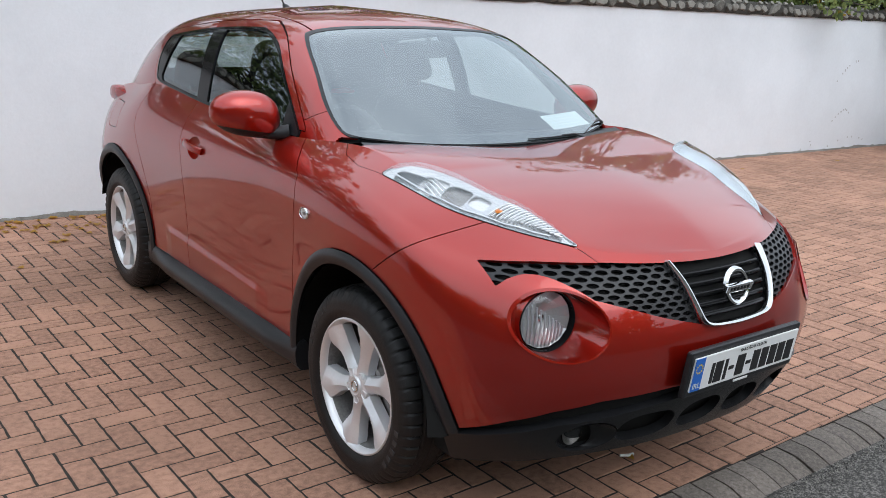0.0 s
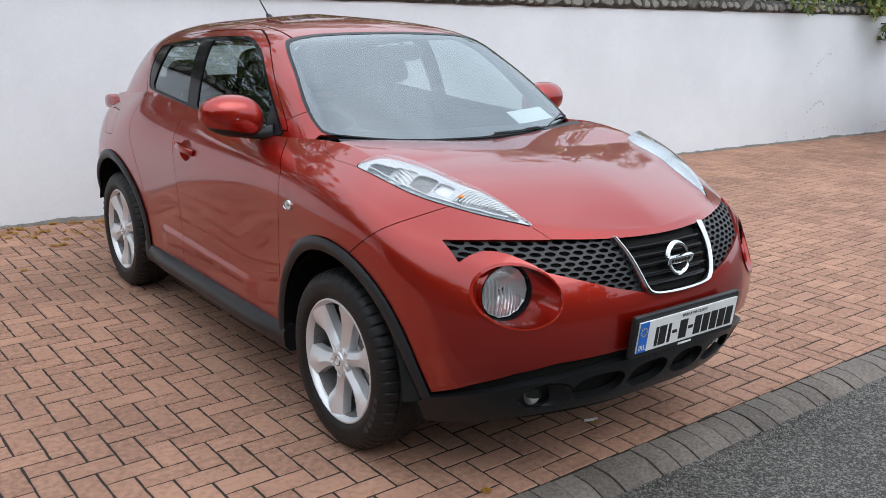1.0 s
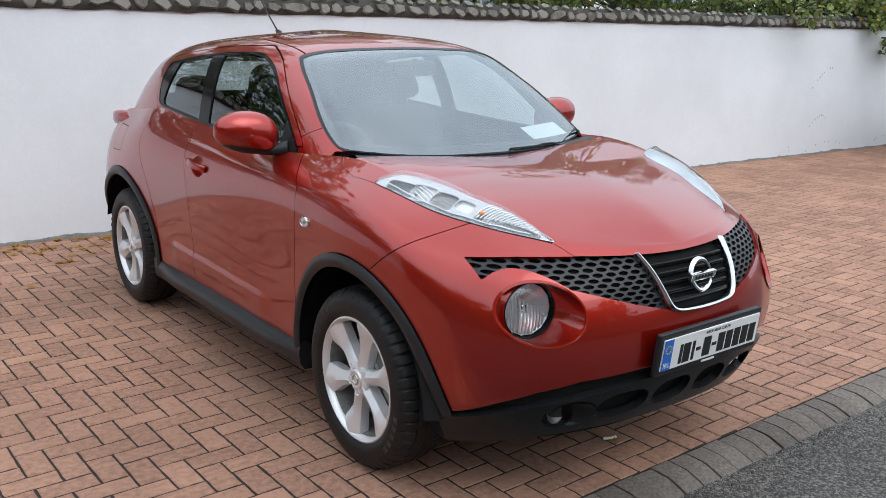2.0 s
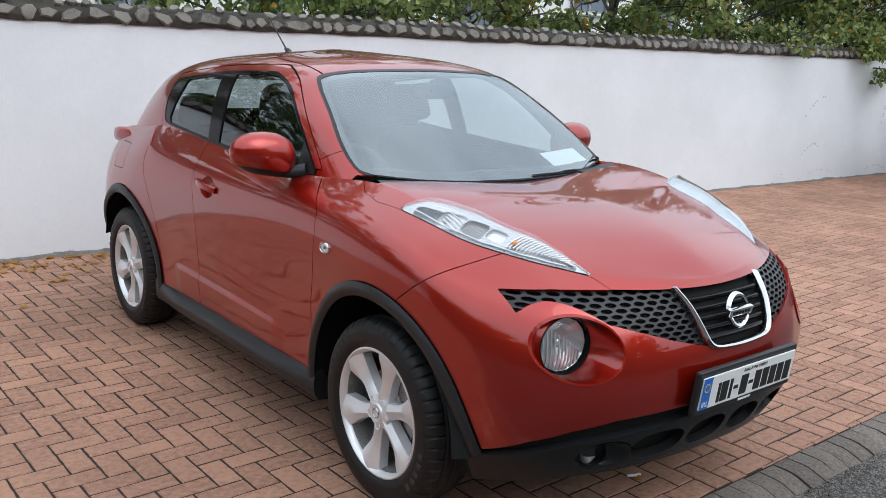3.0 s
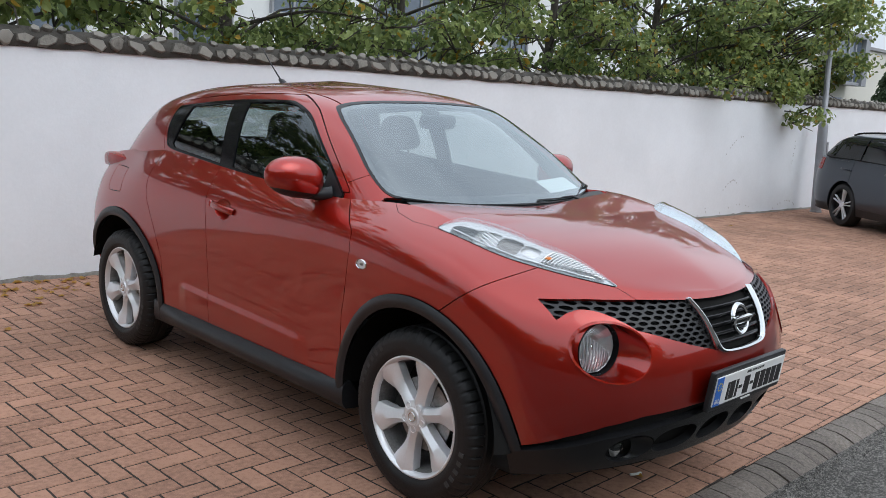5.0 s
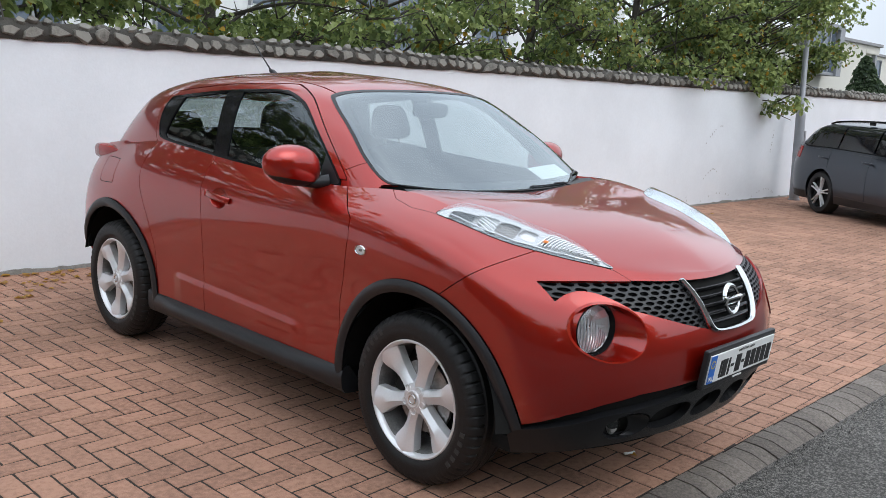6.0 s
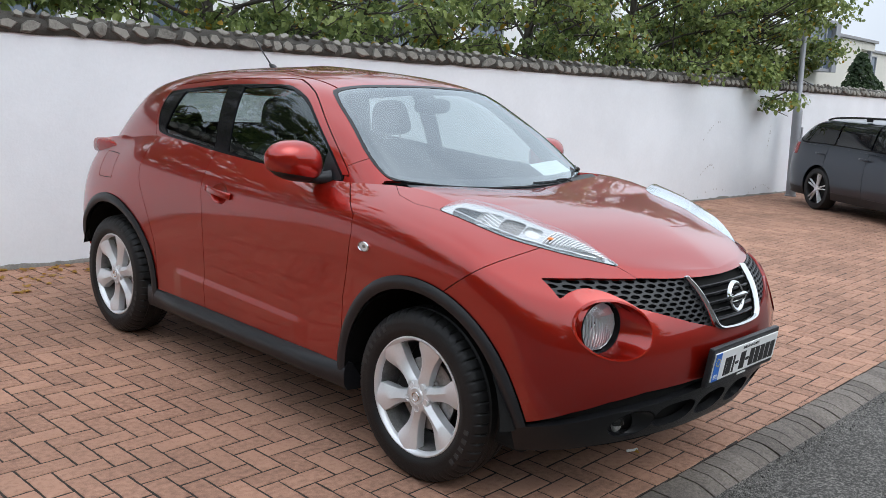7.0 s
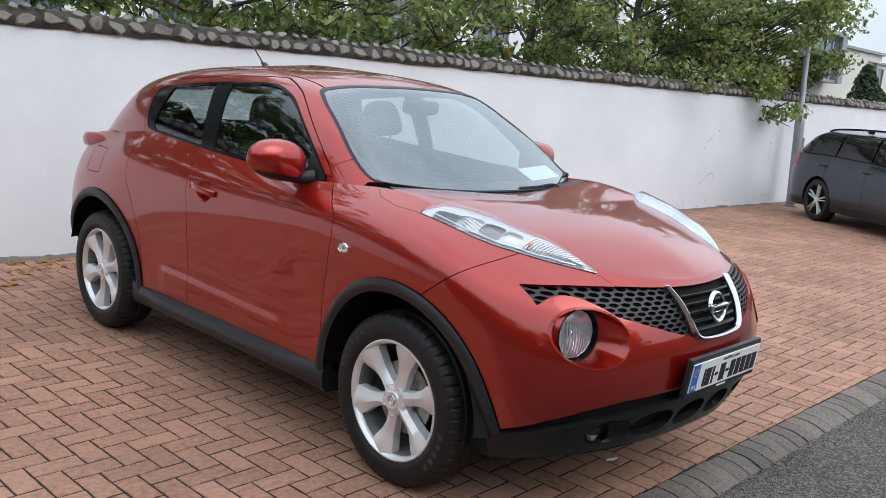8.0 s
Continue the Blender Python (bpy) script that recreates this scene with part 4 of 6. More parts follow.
for k in range(10):
    a = 2 * math.pi * k / 10
    bm = bmesh.new()
    q = Vector((-.237 + .014 * math.cos(a), -.0085, .02 + .014 * math.sin(a)))
    block(bm, q - Vector((.002, 0, .002)), q + Vector((.002, .002, .002)), 0, PL)
    part("plate_star", bm, YELLOW, plate)


def lettering(name, words, size, m, mat, parent, label=""):
    data = bpy.data.curves.new(name, "FONT")
    data.body, data.size, data.align_x, data.align_y, data.extrude = words, size, "CENTER", "CENTER", .0004
    tmp = new(name + "_curve", data)
    bpy.context.view_layer.update()
    me = bpy.data.meshes.new_from_object(tmp)
    me.transform(m @ pose(0, 0, 0, 90))
    bpy.data.objects.remove(tmp)
    me.materials.clear()
    me.materials.append(mat)
    ob = new(name, me)
    ob.parent = parent
    return ob


lettering("plate_words", "BAILE ÁTHA CLIATH", .0145, PL @ pose(.02, -.0075, .0425), INK, plate)
lettering("plate_letters", "IRL", .026, PL @ pose(-.237, -.0082, -.037), WHITE, plate)
bm = bmesh.new()
block(bm, (-.035, -.0025, -.073), (.035, .002, -.066), .001, PL)
part("plate_caption", bm, WHITE, plate)

# headlamps on top of the wings
lamp_poly = polygon_field(LAMP, (0, 1))


def pod(surface, top):
    v, f = trimmed(surface, grown(f_lamp, 0))
    v = v.copy()
    d = np.clip(lamp_poly(v[:, :3]), 0, .055) / .055
    v[:, 2] += top * (1 - (1 - d) ** 2)
    return v, f


lens_skin = joined(pod(FRONT, .042), pod(BONNET, .042))
base_skin = joined(pod(shifted(FRONT, -.006), .030), pod(shifted(BONNET, -.006), .030))
TREE_LAMP = BVHTree.FromPolygons([tuple(v[:3]) for v in base_skin[0]], base_skin[1])
for s in (1, -1):
    head = new("headlamp")
    head.parent = car

    def sided(surface):
        return surface if s > 0 else mirrored(surface)
    panel("headlamp_lens", sided(lens_skin), LENS, head, "clear moulded lamp lens", depth=.0)
    panel("headlamp_bezel", sided(joined(*[trimmed(shifted(x, .001), grown(f_lamp, .0005), less(grown(f_lamp, -.0012), 0)) for x in (FRONT, BONNET)])), INNER, head, "pale lamp rim", depth=.008)
    lower_edge = lambda p: np.abs(p[:, 0]) - np.interp(p[:, 1], (-1.86, -1.56, -1.25), (.468, .62, .715))
    panel("headlamp_gasket", sided(joined(*[trimmed(shifted(x, .0015), grown(f_lamp, .0035), less(grown(f_lamp, .0005), 0), lower_edge) for x in (FRONT, BONNET)])), GLOSS, head, "black lamp gasket", depth=.008)
    CELLS = (("lamp_shroud", .712, -1.350, .016, .056, SMOKE), ("reflector_cell", .682, -1.432, .029, .044, REFLECT), ("reflector_cell", .652, -1.518, .029, .040, STEEL), ("reflector_cell", .617, -1.590, .020, .030, REFLECT))
    f_cells = [(lambda u, y, a, b: lambda p: (1 - (((np.abs(p[:, 0]) - u - .42 * (p[:, 1] - y)) / a) ** 4 + ((p[:, 1] - y) / b) ** 4) ** .25) * a)(*c[1:5]) for c in CELLS]
    panel("headlamp_base", sided(trimmed(base_skin, *[less(f, 0) for f in f_cells])), INNER, head, depth=.012)
    for (name, _, _, _, _, mat), f in zip(CELLS, f_cells):
        panel(name, sided(trimmed(shifted(base_skin, -.009), grown(f, .004))), mat, head, depth=0)
    hit, normal, _, _ = TREE_LAMP.ray_cast(Vector((.592, -1.652, 2)), Vector((0, 0, -1)))
    bm = bmesh.new()
    lathe(bm, [(0, .013), (.006, .011), (.009, .001)], "z", 16)
    bmesh.ops.transform(bm, matrix=Matrix.Translation((s * hit.x, hit.y, hit.z)), verts=bm.verts)
    part("indicator_bulb", bm, WARM, head, smooth=True)
    for k in range(5):
        pts = []
        for t in np.linspace(-1, 1, 5):
            u, y = .660 + .011 * k, -1.437 + .034 * t
            hit, normal, _, _ = TREE_LAMP.ray_cast(Vector((u, y, 2)), Vector((0, 0, -1)))
            if hit is not None:
                pts.append((s * hit.x, hit.y, hit.z - .006))
        if len(pts) > 1:
            bm = bmesh.new()
            tube(bm, pts, .0022, 5)
            part("reflector_rib", bm, HAZE, head, smooth=True)
    for k in range(17):
        y = -1.645 - .0105 * k
        w = .072 - .0035 * k
        u0 = float(np.interp(y, (-1.86, -1.685, -1.6), (.466, .562, .608)))
        pts = []
        for t in (-.5, -.25, 0, .25, .5):
            hit, normal, _, _ = TREE_LAMP.ray_cast(Vector((u0 + t * w, y + .02 * t, 2)), Vector((0, 0, -1)))
            if hit is not None:
                pts.append((s * (hit.x + .005 * normal.x), hit.y + .005 * normal.y, hit.z + .005 * normal.z))
        if len(pts) > 1:
            bm = bmesh.new()
            tube(bm, pts, .0028, 6)
            part("lens_rib", bm, REFLECT, head, smooth=True)
    pts = []
    for t in np.linspace(0, 1, 14):
        y = -1.30 - .50 * t
        u = float(np.interp(y, (-1.862, -1.773, -1.685, -1.558, -1.44, -1.25), (.462, .544, .607, .676, .716, .752))) - .009
        hit, normal, _, _ = TREE_LAMP.ray_cast(Vector((u, y, 2)), Vector((0, 0, -1)))
        if hit is not None:
            pts.append((s * hit.x, hit.y, hit.z + .004))
    bm = bmesh.new()
    tube(bm, pts, .003, 6)
    part("lamp_trim_strip", bm, CHROME, head, smooth=True)

    # round driving lamp in its oval well
    spot = new("driving_lamp")
    spot.parent = car
    c = Vector((.598, -1.902, .730))
    axis = Vector((.20, -1, .05)).normalized()
    ax = Vector((1, .20, 0)).normalized()
    bm = bmesh.new()
    rings = []
    for k in range(48):
        a = 2 * math.pi * k / 48
        o = front_at(SPOT.x + .118 * math.cos(a), SPOT.z + .095 * math.sin(a), .0)
        oo = front_at(SPOT.x + .124 * math.cos(a), SPOT.z + .101 * math.sin(a), .004)
        i = c + (ax * math.cos(a) + Vector((0, 0, 1)) * math.sin(a)) * .092
        m1, m2 = o.lerp(i, .35) + Vector((0, .014, 0)), o.lerp(i, .75) + Vector((0, .012, 0))
        rings.append([bm.verts.new((s * q.x, q.y, q.z)) for q in (oo, o + Vector((0, -.003, 0)), o + Vector((0, .008, 0)), m1, m2, i + Vector((0, -.004, 0)))])
    for k in range(48):
        a, b = rings[k], rings[(k + 1) % 48]
        for n in range(5):
            bm.faces.new((a[n], a[n + 1], b[n + 1], b[n]))
    part("lamp_well", bm, PAINT, spot, "red painted lamp well", smooth=True)
    m = Matrix.Translation((s * c.x, c.y, c.z)) @ Vector((s * axis.x, axis.y, axis.z)).to_track_quat("Z", "Y").to_matrix().to_4x4()
    bm = bmesh.new()
    lathe(bm, [(-.05, .0895), (.004, .0905), (.007, .092), (.002, .094)], "z", 48)
    bmesh.ops.transform(bm, matrix=m, verts=bm.verts)
    part("lamp_bezel", bm, GLOSS, spot, "black lamp bezel", smooth=True)
    bm = bmesh.new()
    lathe(bm, [(-.014, .089), (-.004, .077), (.004, .055), (.009, .027), (.010, .001)], "z", 48)
    bmesh.ops.transform(bm, matrix=m, verts=bm.verts)
    part("lamp_glass", bm, LENS, spot, "clear domed lens", smooth=True)
    bm = bmesh.new()
    facets = lathe(bm, [(-.016, .087), (-.030, .070), (-.046, .048), (-.056, .025), (-.060, .002)], "z", 14)
    bmesh.ops.transform(bm, matrix=m, verts=bm.verts)
    part("lamp_reflector", bm, REFLECT, spot)
    for k in range(12):
        x = -.072 + .013 * k
        h = math.sqrt(max(.0, .081**2 - x**2)) 
        lo = -h
        hi = min(h, -.030 + .10 * (k / 11))
        if hi - lo < .012:
            continue
        bm = bmesh.new()
        tube(bm, [m @ Vector((s * x, lo + (hi - lo) * t, -.020 + .020 * (1 - (x**2 + (lo + (hi - lo) * t) ** 2)  / .089**2))) for t in (0, .33, .66, 1)], .0036, 6)
        part("lens_flute", bm, FLUTE, spot, smooth=True)
    bm = bmesh.new()
    lathe(bm, [(-.06, .010), (-.034, .012), (-.028, .002)], "z", 16)
    bmesh.ops.transform(bm, matrix=m, verts=bm.verts)
    part("bulb_cap", bm, CHROME, spot, smooth=True)

# ---- wheels ----
def wheel_at(s, y, phase):
    w = new("wheel")
    w.parent = car
    w.location = (s * .870, y, HUB_Z * 1.027)
    w.scale = (1.06, 1.027, 1.027)
    prof = [(-.195, .218), (-.200, .24), (-.203, .28), (-.196, .312), (-.180, .327), (-.150, .3335), (-.143, .327), (-.137, .3345),
            (-.105, .3345), (-.099, .327), (-.093, .3345), (-.063, .3345), (-.057, .327), (-.051, .3335), (-.022, .328), (-.008, .316), (.002, .300), (.006, .280), (.0045, .268), (.006, .262), (.002, .245), (-.008, .231), (-.016, .222)]
    bm = bmesh.new()
    steps = 360
    rings = lathe(bm, [(s * d, r) for d, r in prof], "x", steps)
    for k in range(steps):
        if k % 7 == 0:
            for n in (2, 3, 4, 5, 12, 13, 14, 15):
                v = rings[k][n]
                v.co.y *= .980
                v.co.z *= .980
    part("tyre", bm, RUBBER, w, "black rubber tyre", smooth=True)
    bm = bmesh.new()
    lathe(bm, [(s * d, r) for d, r in ((-.028, .2125), (-.022, .214), (-.008, .2195), (-.004, .226), (-.006, .231), (-.014, .232))], "x", 96)
    rim = part("rim", bm, ALLOY, w, "silver alloy rim", smooth=True)
    bm = bmesh.new()
    lathe(bm, [(s * d, r) for d, r in ((-.17, .212), (-.06, .207), (-.028, .2125))], "x", 96)
    part("rim_barrel", bm, BARREL, rim, "inner rim barrel, coloured darker for shade", smooth=True)
    for k in range(6):
        a0 = radians(phase + 60 * k)
        bm = bmesh.new()
        rows = []
        for r, hw, d in ((.030, .030, -.020), (.060, .031, -.015), (.085, .0265, -.017), (.115, .0275, -.018), (.145, .034, -.0155), (.170, .044, -.0115), (.190, .053, -.008), (.208, .0585, -.006), (.2225, .059, -.005)):
            row = []
            for off, drop in ((-hw, .050), (-hw * .96, .016), (-hw * .22, .0), (hw * .42, .006), (hw, .019), (hw, .052)):
                ang = a0 + off / max(r, .05) * .98
                row.append(bm.verts.new((s * (d - drop), -r * math.sin(ang), r * math.cos(ang))))
            rows.append(row)
        for a, b in zip(rows, rows[1:]):
            for n in range(5):
                bm.faces.new((a[n], a[n + 1], b[n + 1], b[n]))
        part("spoke", bm, ALLOY, rim, smooth=True).data.set_sharp_from_angle(angle=radians(34))
    bm = bmesh.new()
    lathe(bm, [(s * d, r) for d, r in ((-.05, .062), (-.024, .060), (-.018, .053), (-.016, .036), (-.010, .033), (-.009, .030), (-.011, .026), (-.0105, .001))], "x", 40)
    part("hub", bm, ALLOY, rim, smooth=True)
    bm = bmesh.new()
    lathe(bm, [(s * d, r) for d, r in ((-.0095, .014), (-.0075, .0155), (-.0075, .0185), (-.0095, .020))], "x", 28)
    part("hub_badge", bm, CHROME, rim, smooth=True)
    for k in range(5):
        a = radians(phase + 20 + 72 * k)
        c = (0, -.048 * math.sin(a), .048 * math.cos(a))
        bm = bmesh.new()
        lathe(bm, [(s * d, r) for d, r in ((-.0145, .0135), (-.030, .0125), (-.034, .009))], "x", 16, c)
        part("nut_recess", bm, HAZE, rim, smooth=True)
        bm = bmesh.new()
        lathe(bm, [(s * d, r) for d, r in ((-.034, .0085), (-.024, .0085), (-.021, .006), (-.021, .0005))], "x", 6, c)
        part("wheel_nut", bm, STEEL, rim)
    bm = bmesh.new()
    lathe(bm, [(s * d, r) for d, r in ((-.088, .14), (-.072, .141), (-.072, .075), (-.062, .070), (-.062, .003))], "x", 48)
    part("brake_disc", bm, STEEL, w, smooth=True)
    bm = bmesh.new()
    block(bm, (-.115, .075, -.055), (-.058, .15, .055), .012)
    bmesh.ops.transform(bm, matrix=Matrix.Diagonal((s, 1, 1, 1)) @ pose(0, 0, 0, 20), verts=bm.verts)
    part("brake_caliper", bm, DARK, w)
    bm = bmesh.new()
    lathe(bm, [(s * d, r) for d, r in ((-.16, .208), (-.155, .003))], "x", 40)
    part("wheel_back", bm, DARK, w, smooth=True)
    for a0, n in ((100, 5), (285, 6)):
        for k in range(n):
            a = radians(a0 + 7.5 * k)
            bm = bmesh.new()
            block(bm, (.002, -.009, -.011), (.0066, .009, .011), .001)
            bmesh.ops.transform(bm, matrix=Matrix.Diagonal((s, 1, 1, 1)) @ Matrix.Rotation(a, 4, "X") @ pose(0, 0, .283), verts=bm.verts)
            part("sidewall_mark", bm, MARK, w)
    return w


# darker than the alloy rim: shade inside the wheel is put into its colour
BARREL = material("shaded_wheel_barrel", (0.22, 0.215, 0.21), 0.5, 0.4, vary=0.3, scale=30.0)
MARK = material("worn_tyre_print", (0.028, 0.028, 0.029), 0.6, 0, vary=0.2)
for s in (-1, 1):
    wheel_at(s, AXLE_F, 13)
    wheel_at(s, AXLE_R, 12)

# ---- mirrors, handles, small fittings ----
for s in (-1, 1):
    mir = new("door_mirror")
    mir.parent = car
    n_u, n_v = 48, 30
    v = np.zeros((n_u * n_v, 6))
    q = []
    for i in range(n_u):
        a = 2 * math.pi * i / n_u
        for j in range(n_v):
            b = math.pi * (j / (n_v - 1) - .5)
            cb, sb = math.cos(b), math.sin(b)
            p = lambda c, e: math.copysign(abs(c) ** e, c)
            x = .136 * p(cb, .90) * p(math.cos(a), .90 if math.cos(a) > 0 else .62)
            y = .078 * p(cb, .90) * p(math.sin(a), .90)
            z = (.094 if sb > 0 else .084) * p(sb, .88)
            y = max(y * (1.0 if y < 0 else .62), -.09)
            z = z * (1 - .10 * x / .118) + .012 * (x / .118)
            y += .10 * x * .45
            v[i * n_v + j, :3] = ((.904 if s < 0 else .846) + x, -.50 + y, 1.176 + z)
    for i in range(n_u):
        for j in range(n_v - 1):
            q.append((i * n_v + j, ((i + 1) % n_u) * n_v + j, ((i + 1) % n_u) * n_v + j + 1, i * n_v + j + 1))
    grid = v[:, :3].reshape(n_u, n_v, 3)
    nn = np.cross(np.roll(grid, -1, 0) - np.roll(grid, 1, 0), np.gradient(grid, axis=1))
    nn /= np.maximum(np.linalg.norm(nn, axis=-1, keepdims=True), 1e-9)
    nn[:, 0], nn[:, -1] = (0, 0, -1), (0, 0, 1)
    v[:, 3:] = nn.reshape(-1, 3)
    shell = (v, q)
    cut = lambda p: p[:, 2] - (1.122 + .02 * (p[:, 0] - .89) / .12)
    sided = (lambda x: x) if s > 0 else mirrored
    panel("mirror_cap", sided(trimmed(shell, cut)), PAINT, mir, "red painted mirror cap", depth=.006)
    panel("mirror_base", sided(trimmed(shifted(shell, -.003), lambda p: -cut(p))), CLAD, mir, "black plastic mirror underside", depth=.004)
    bm = bmesh.new()
    tube(bm, [(s * .86, -.50, 1.118), (s * .80, -.53, 1.106), (s * .745, -.565, 1.112)], [.030, .024, .034], 12)
    part("mirror_arm", bm, CLAD, mir, smooth=True)
    bm = bmesh.new()
    block(bm, (-.080, .0, -.050), (.080, .004, .050), .0018, Matrix.Translation((s * .894, -.456, 1.182)) @ pose(0, 0, 0, 0, 0, s * 3))
    part("mirror_glass", bm, CHROME, mir, "mirror glass")

    # pull handle in its dish
    handle = new("door_handle")
    handle.parent = car
    bm = bmesh.new()
    rings = []
    for k in range(36):
        a = 2 * math.pi * k / 36
        ring = []
        for f, deep in ((1.0, 0), (.96, .006), (.75, .020), (.4, .028), (.02, .030)):
            p = side_at(.128 + .072 * f * math.cos(a), .958 + .050 * f * math.sin(a), -deep)
            ring.append(bm.verts.new((s * p.x, p.y, p.z)))
        rings.append(ring)
    for k in range(36):
        a, b = rings[k], rings[(k + 1) % 36]
        for n in range(4):
            bm.faces.new((a[n], a[n + 1], b[n + 1], b[n]))
    part("handle_dish", bm, PAINT, handle, smooth=True)
    bm = bmesh.new()
    pts = []
    for t in np.linspace(0, 1, 12):
        p = side_at(.225 - .20 * t, .972 - .016 * t, .004 + .024 * math.sin(math.pi * t) ** .6)
        pts.append((s * p.x, p.y, p.z))
    sweep(bm, pts, rounded_section(.030, .016, .45), (s, 0, .2))
    part("handle_grip", bm, PAINT, handle, "red painted door pull", smooth=True)
    p = side_at(.235, .973, .004)
    bm = bmesh.new()
    lathe(bm, [(0, .016), (.010, .015), (.014, .010), (.014, .0005)], "x", 20)
    bmesh.ops.transform(bm, matrix=Matrix.Translation((s * p.x, p.y, p.z)) @ Matrix.Diagonal((s, 1, 1, 1)), verts=bm.verts)
    part("key_cover", bm, PAINT, handle, smooth=True)

    # side repeater
    rep = new("side_repeater")
    rep.parent = car
    p = side_at(-.965, .888)
    m = Matrix.Translation((s * p.x, p.y, p.z)) @ Matrix.Diagonal((s, 1, .62, 1))
    for name, mat, prof in (("repeater_rim", CHROME, ((-.002, .0345), (.006, .034), (.009, .030), (.006, .027))), ("repeater_lens", LENS, ((.005, .028), (.011, .020), (.013, .001))), ("repeater_back", HAZE, ((.003, .028), (.002, .001))), ("repeater_bulb", STEEL, ((.002, .010), (.007, .007), (.009, .001)))):
        bm = bmesh.new()
        lathe(bm, list(prof), "x", 28)
        bmesh.ops.transform(bm, matrix=m, verts=bm.verts)
        part(name, bm, mat, rep, smooth=True)

    # tail lamp that stands out behind the haunch
    tail = new("tail_lamp")
    tail.parent = car
    TAIL = bpy.data.materials.get("red_lamp_plastic") or material("red_lamp_plastic", (0.30, 0.008, 0.006), 0.25, 0, vary=0.1, coat=0.15)
    bm = bmesh.new()
    rows = []
    for t, w, h in ((0, .006, .006), (.25, .028, .028), (.55, .044, .042), (.85, .040, .042), (1, .022, .024)):
        c = Vector((.772 - .052 * t, 1.40 + .37 * t, 1.080 - .026 * t))
        rows.append([bm.verts.new((s * (c.x + w * a), c.y, c.z + h * b)) for a, b in rounded_section(2, 2, .3, 2)])
    for a, b in zip(rows, rows[1:]):
        for n in range(len(a)):
            bm.faces.new((a[n], a[(n + 1) % len(a)], b[(n + 1) % len(a)], b[n]))
    bm.faces.new(rows[0])
    bm.faces.new(rows[-1][::-1])
    part("tail_lens", bm, TAIL, tail, "red rear lamp lens", smooth=True)

aerial = new("roof_aerial")
aerial.parent = car
hit, _, _, _ = TREE_CABIN.ray_cast(Vector((.012, .93, 3)), Vector((0, 0, -1)))
top_z = hit.z
bm = bmesh.new()
tube(bm, [(-.02, .90, top_z - .002), (-.02, .925, top_z + .018), (-.02, .955, top_z + .028)], [.022, .016, .008], 12)
part("aerial_base", bm, CLAD, aerial, smooth=True)
bm = bmesh.new()
tube(bm, [(-.02, .935, top_z + .02), (-.025, 1.04, top_z + .115), (-.03, 1.13, top_z + .205)], [.0048, .004, .0032], 8)
part("aerial_rod", bm, CLAD, aerial, smooth=True)


def screen_at(x, z):
    """A place on the windscreen at a distance across and a height."""
    hit, normal, _, _ = TREE_CABIN.ray_cast(Vector((abs(x), -3, z)), Vector((0, 1, 0)))
    return Vector((x, hit.y, hit.z)), Vector((math.copysign(normal.x, x), normal.y, normal.z))


for x0, x1, z0, z1 in ((.06, .40, 1.106, 1.108), (.44, .635, 1.112, 1.150)):
    wiper = new("wiper")
    wiper.parent = car
    pts = []
    for t in np.linspace(0, 1, 10):
        p, n = screen_at(x0 + (x1 - x0) * t, z0 + (z1 - z0) * t)
        pts.append(p + n * .006)
    bm = bmesh.new()
    sweep(bm, pts, rounded_section(.004, .006, .3), (0, -.6, .8))
    part("wiper_blade", bm, CLAD, wiper, smooth=True)
    arm = [pts[9] + Vector((.0, -.025, -.016)), pts[7] + Vector((0, -.014, .006)), pts[5] + Vector((0, -.006, .006))]
    bm = bmesh.new()
    tube(bm, arm, [.007, .004, .003], 8)
    part("wiper_arm", bm, CLAD, wiper, smooth=True)
bm = bmesh.new()
rows = []
for k in range(-14, 15):
    x = .66 * k / 14
    a = abs(x)
    yb = -1.085 + .20 * a**2 * .9
    rows.append([bm.verts.new((x, yb - .03, 1.060 + .06 * a**2)), bm.verts.new((x, yb, 1.078 + .06 * a**2)), bm.verts.new((x, yb + .055, 1.100 + .05 * a**2)), bm.verts.new((x, yb + .16, 1.085 + .04 * a**2))])
for a, b in zip(rows, rows[1:]):
    for n in range(3):
        bm.faces.new((a[n], a[n + 1], b[n + 1], b[n]))
part("cowl_panel", bm, CLAD, car, "black plastic cowl", smooth=True)

# ---- cabin interior ----
bm = bmesh.new()
rows = []
for k in range(-12, 13):
    x = .70 * k / 12
    a = abs(x)
    hood = .045 * math.exp(-((x + .36) / .16) ** 2)
    rows.append([bm.verts.new(p) for p in ((x, -.99 + .18 * a**2, 1.055), (x, -.80 + .05 * a, 1.075), (x, -.62, 1.075 + hood * .6), (x, -.54, 1.06 + hood), (x, -.50, 1.00), (x, -.52, .86), (x, -.56, .62))])
for a, b in zip(rows, rows[1:]):
    for n in range(6):
        bm.faces.new((a[n], a[n + 1], b[n + 1], b[n]))
dash = part("dashboard", bm, DASH, car, "dark grey plastic dashboard", smooth=True)
bm = bmesh.new()
c = Matrix.Translation((-.36, -.36, 1.00)) @ pose(0, 0, 0, 66)
ring = [c @ Vector((.185 * math.cos(a), .185 * math.sin(a), 0)) for a in np.linspace(0, 2 * math.pi, 41)]
tube(bm, ring, .016, 10, ends=False)
wheel = part("steering_wheel", bm, DASH, car, "dark grey steering wheel", smooth=True)
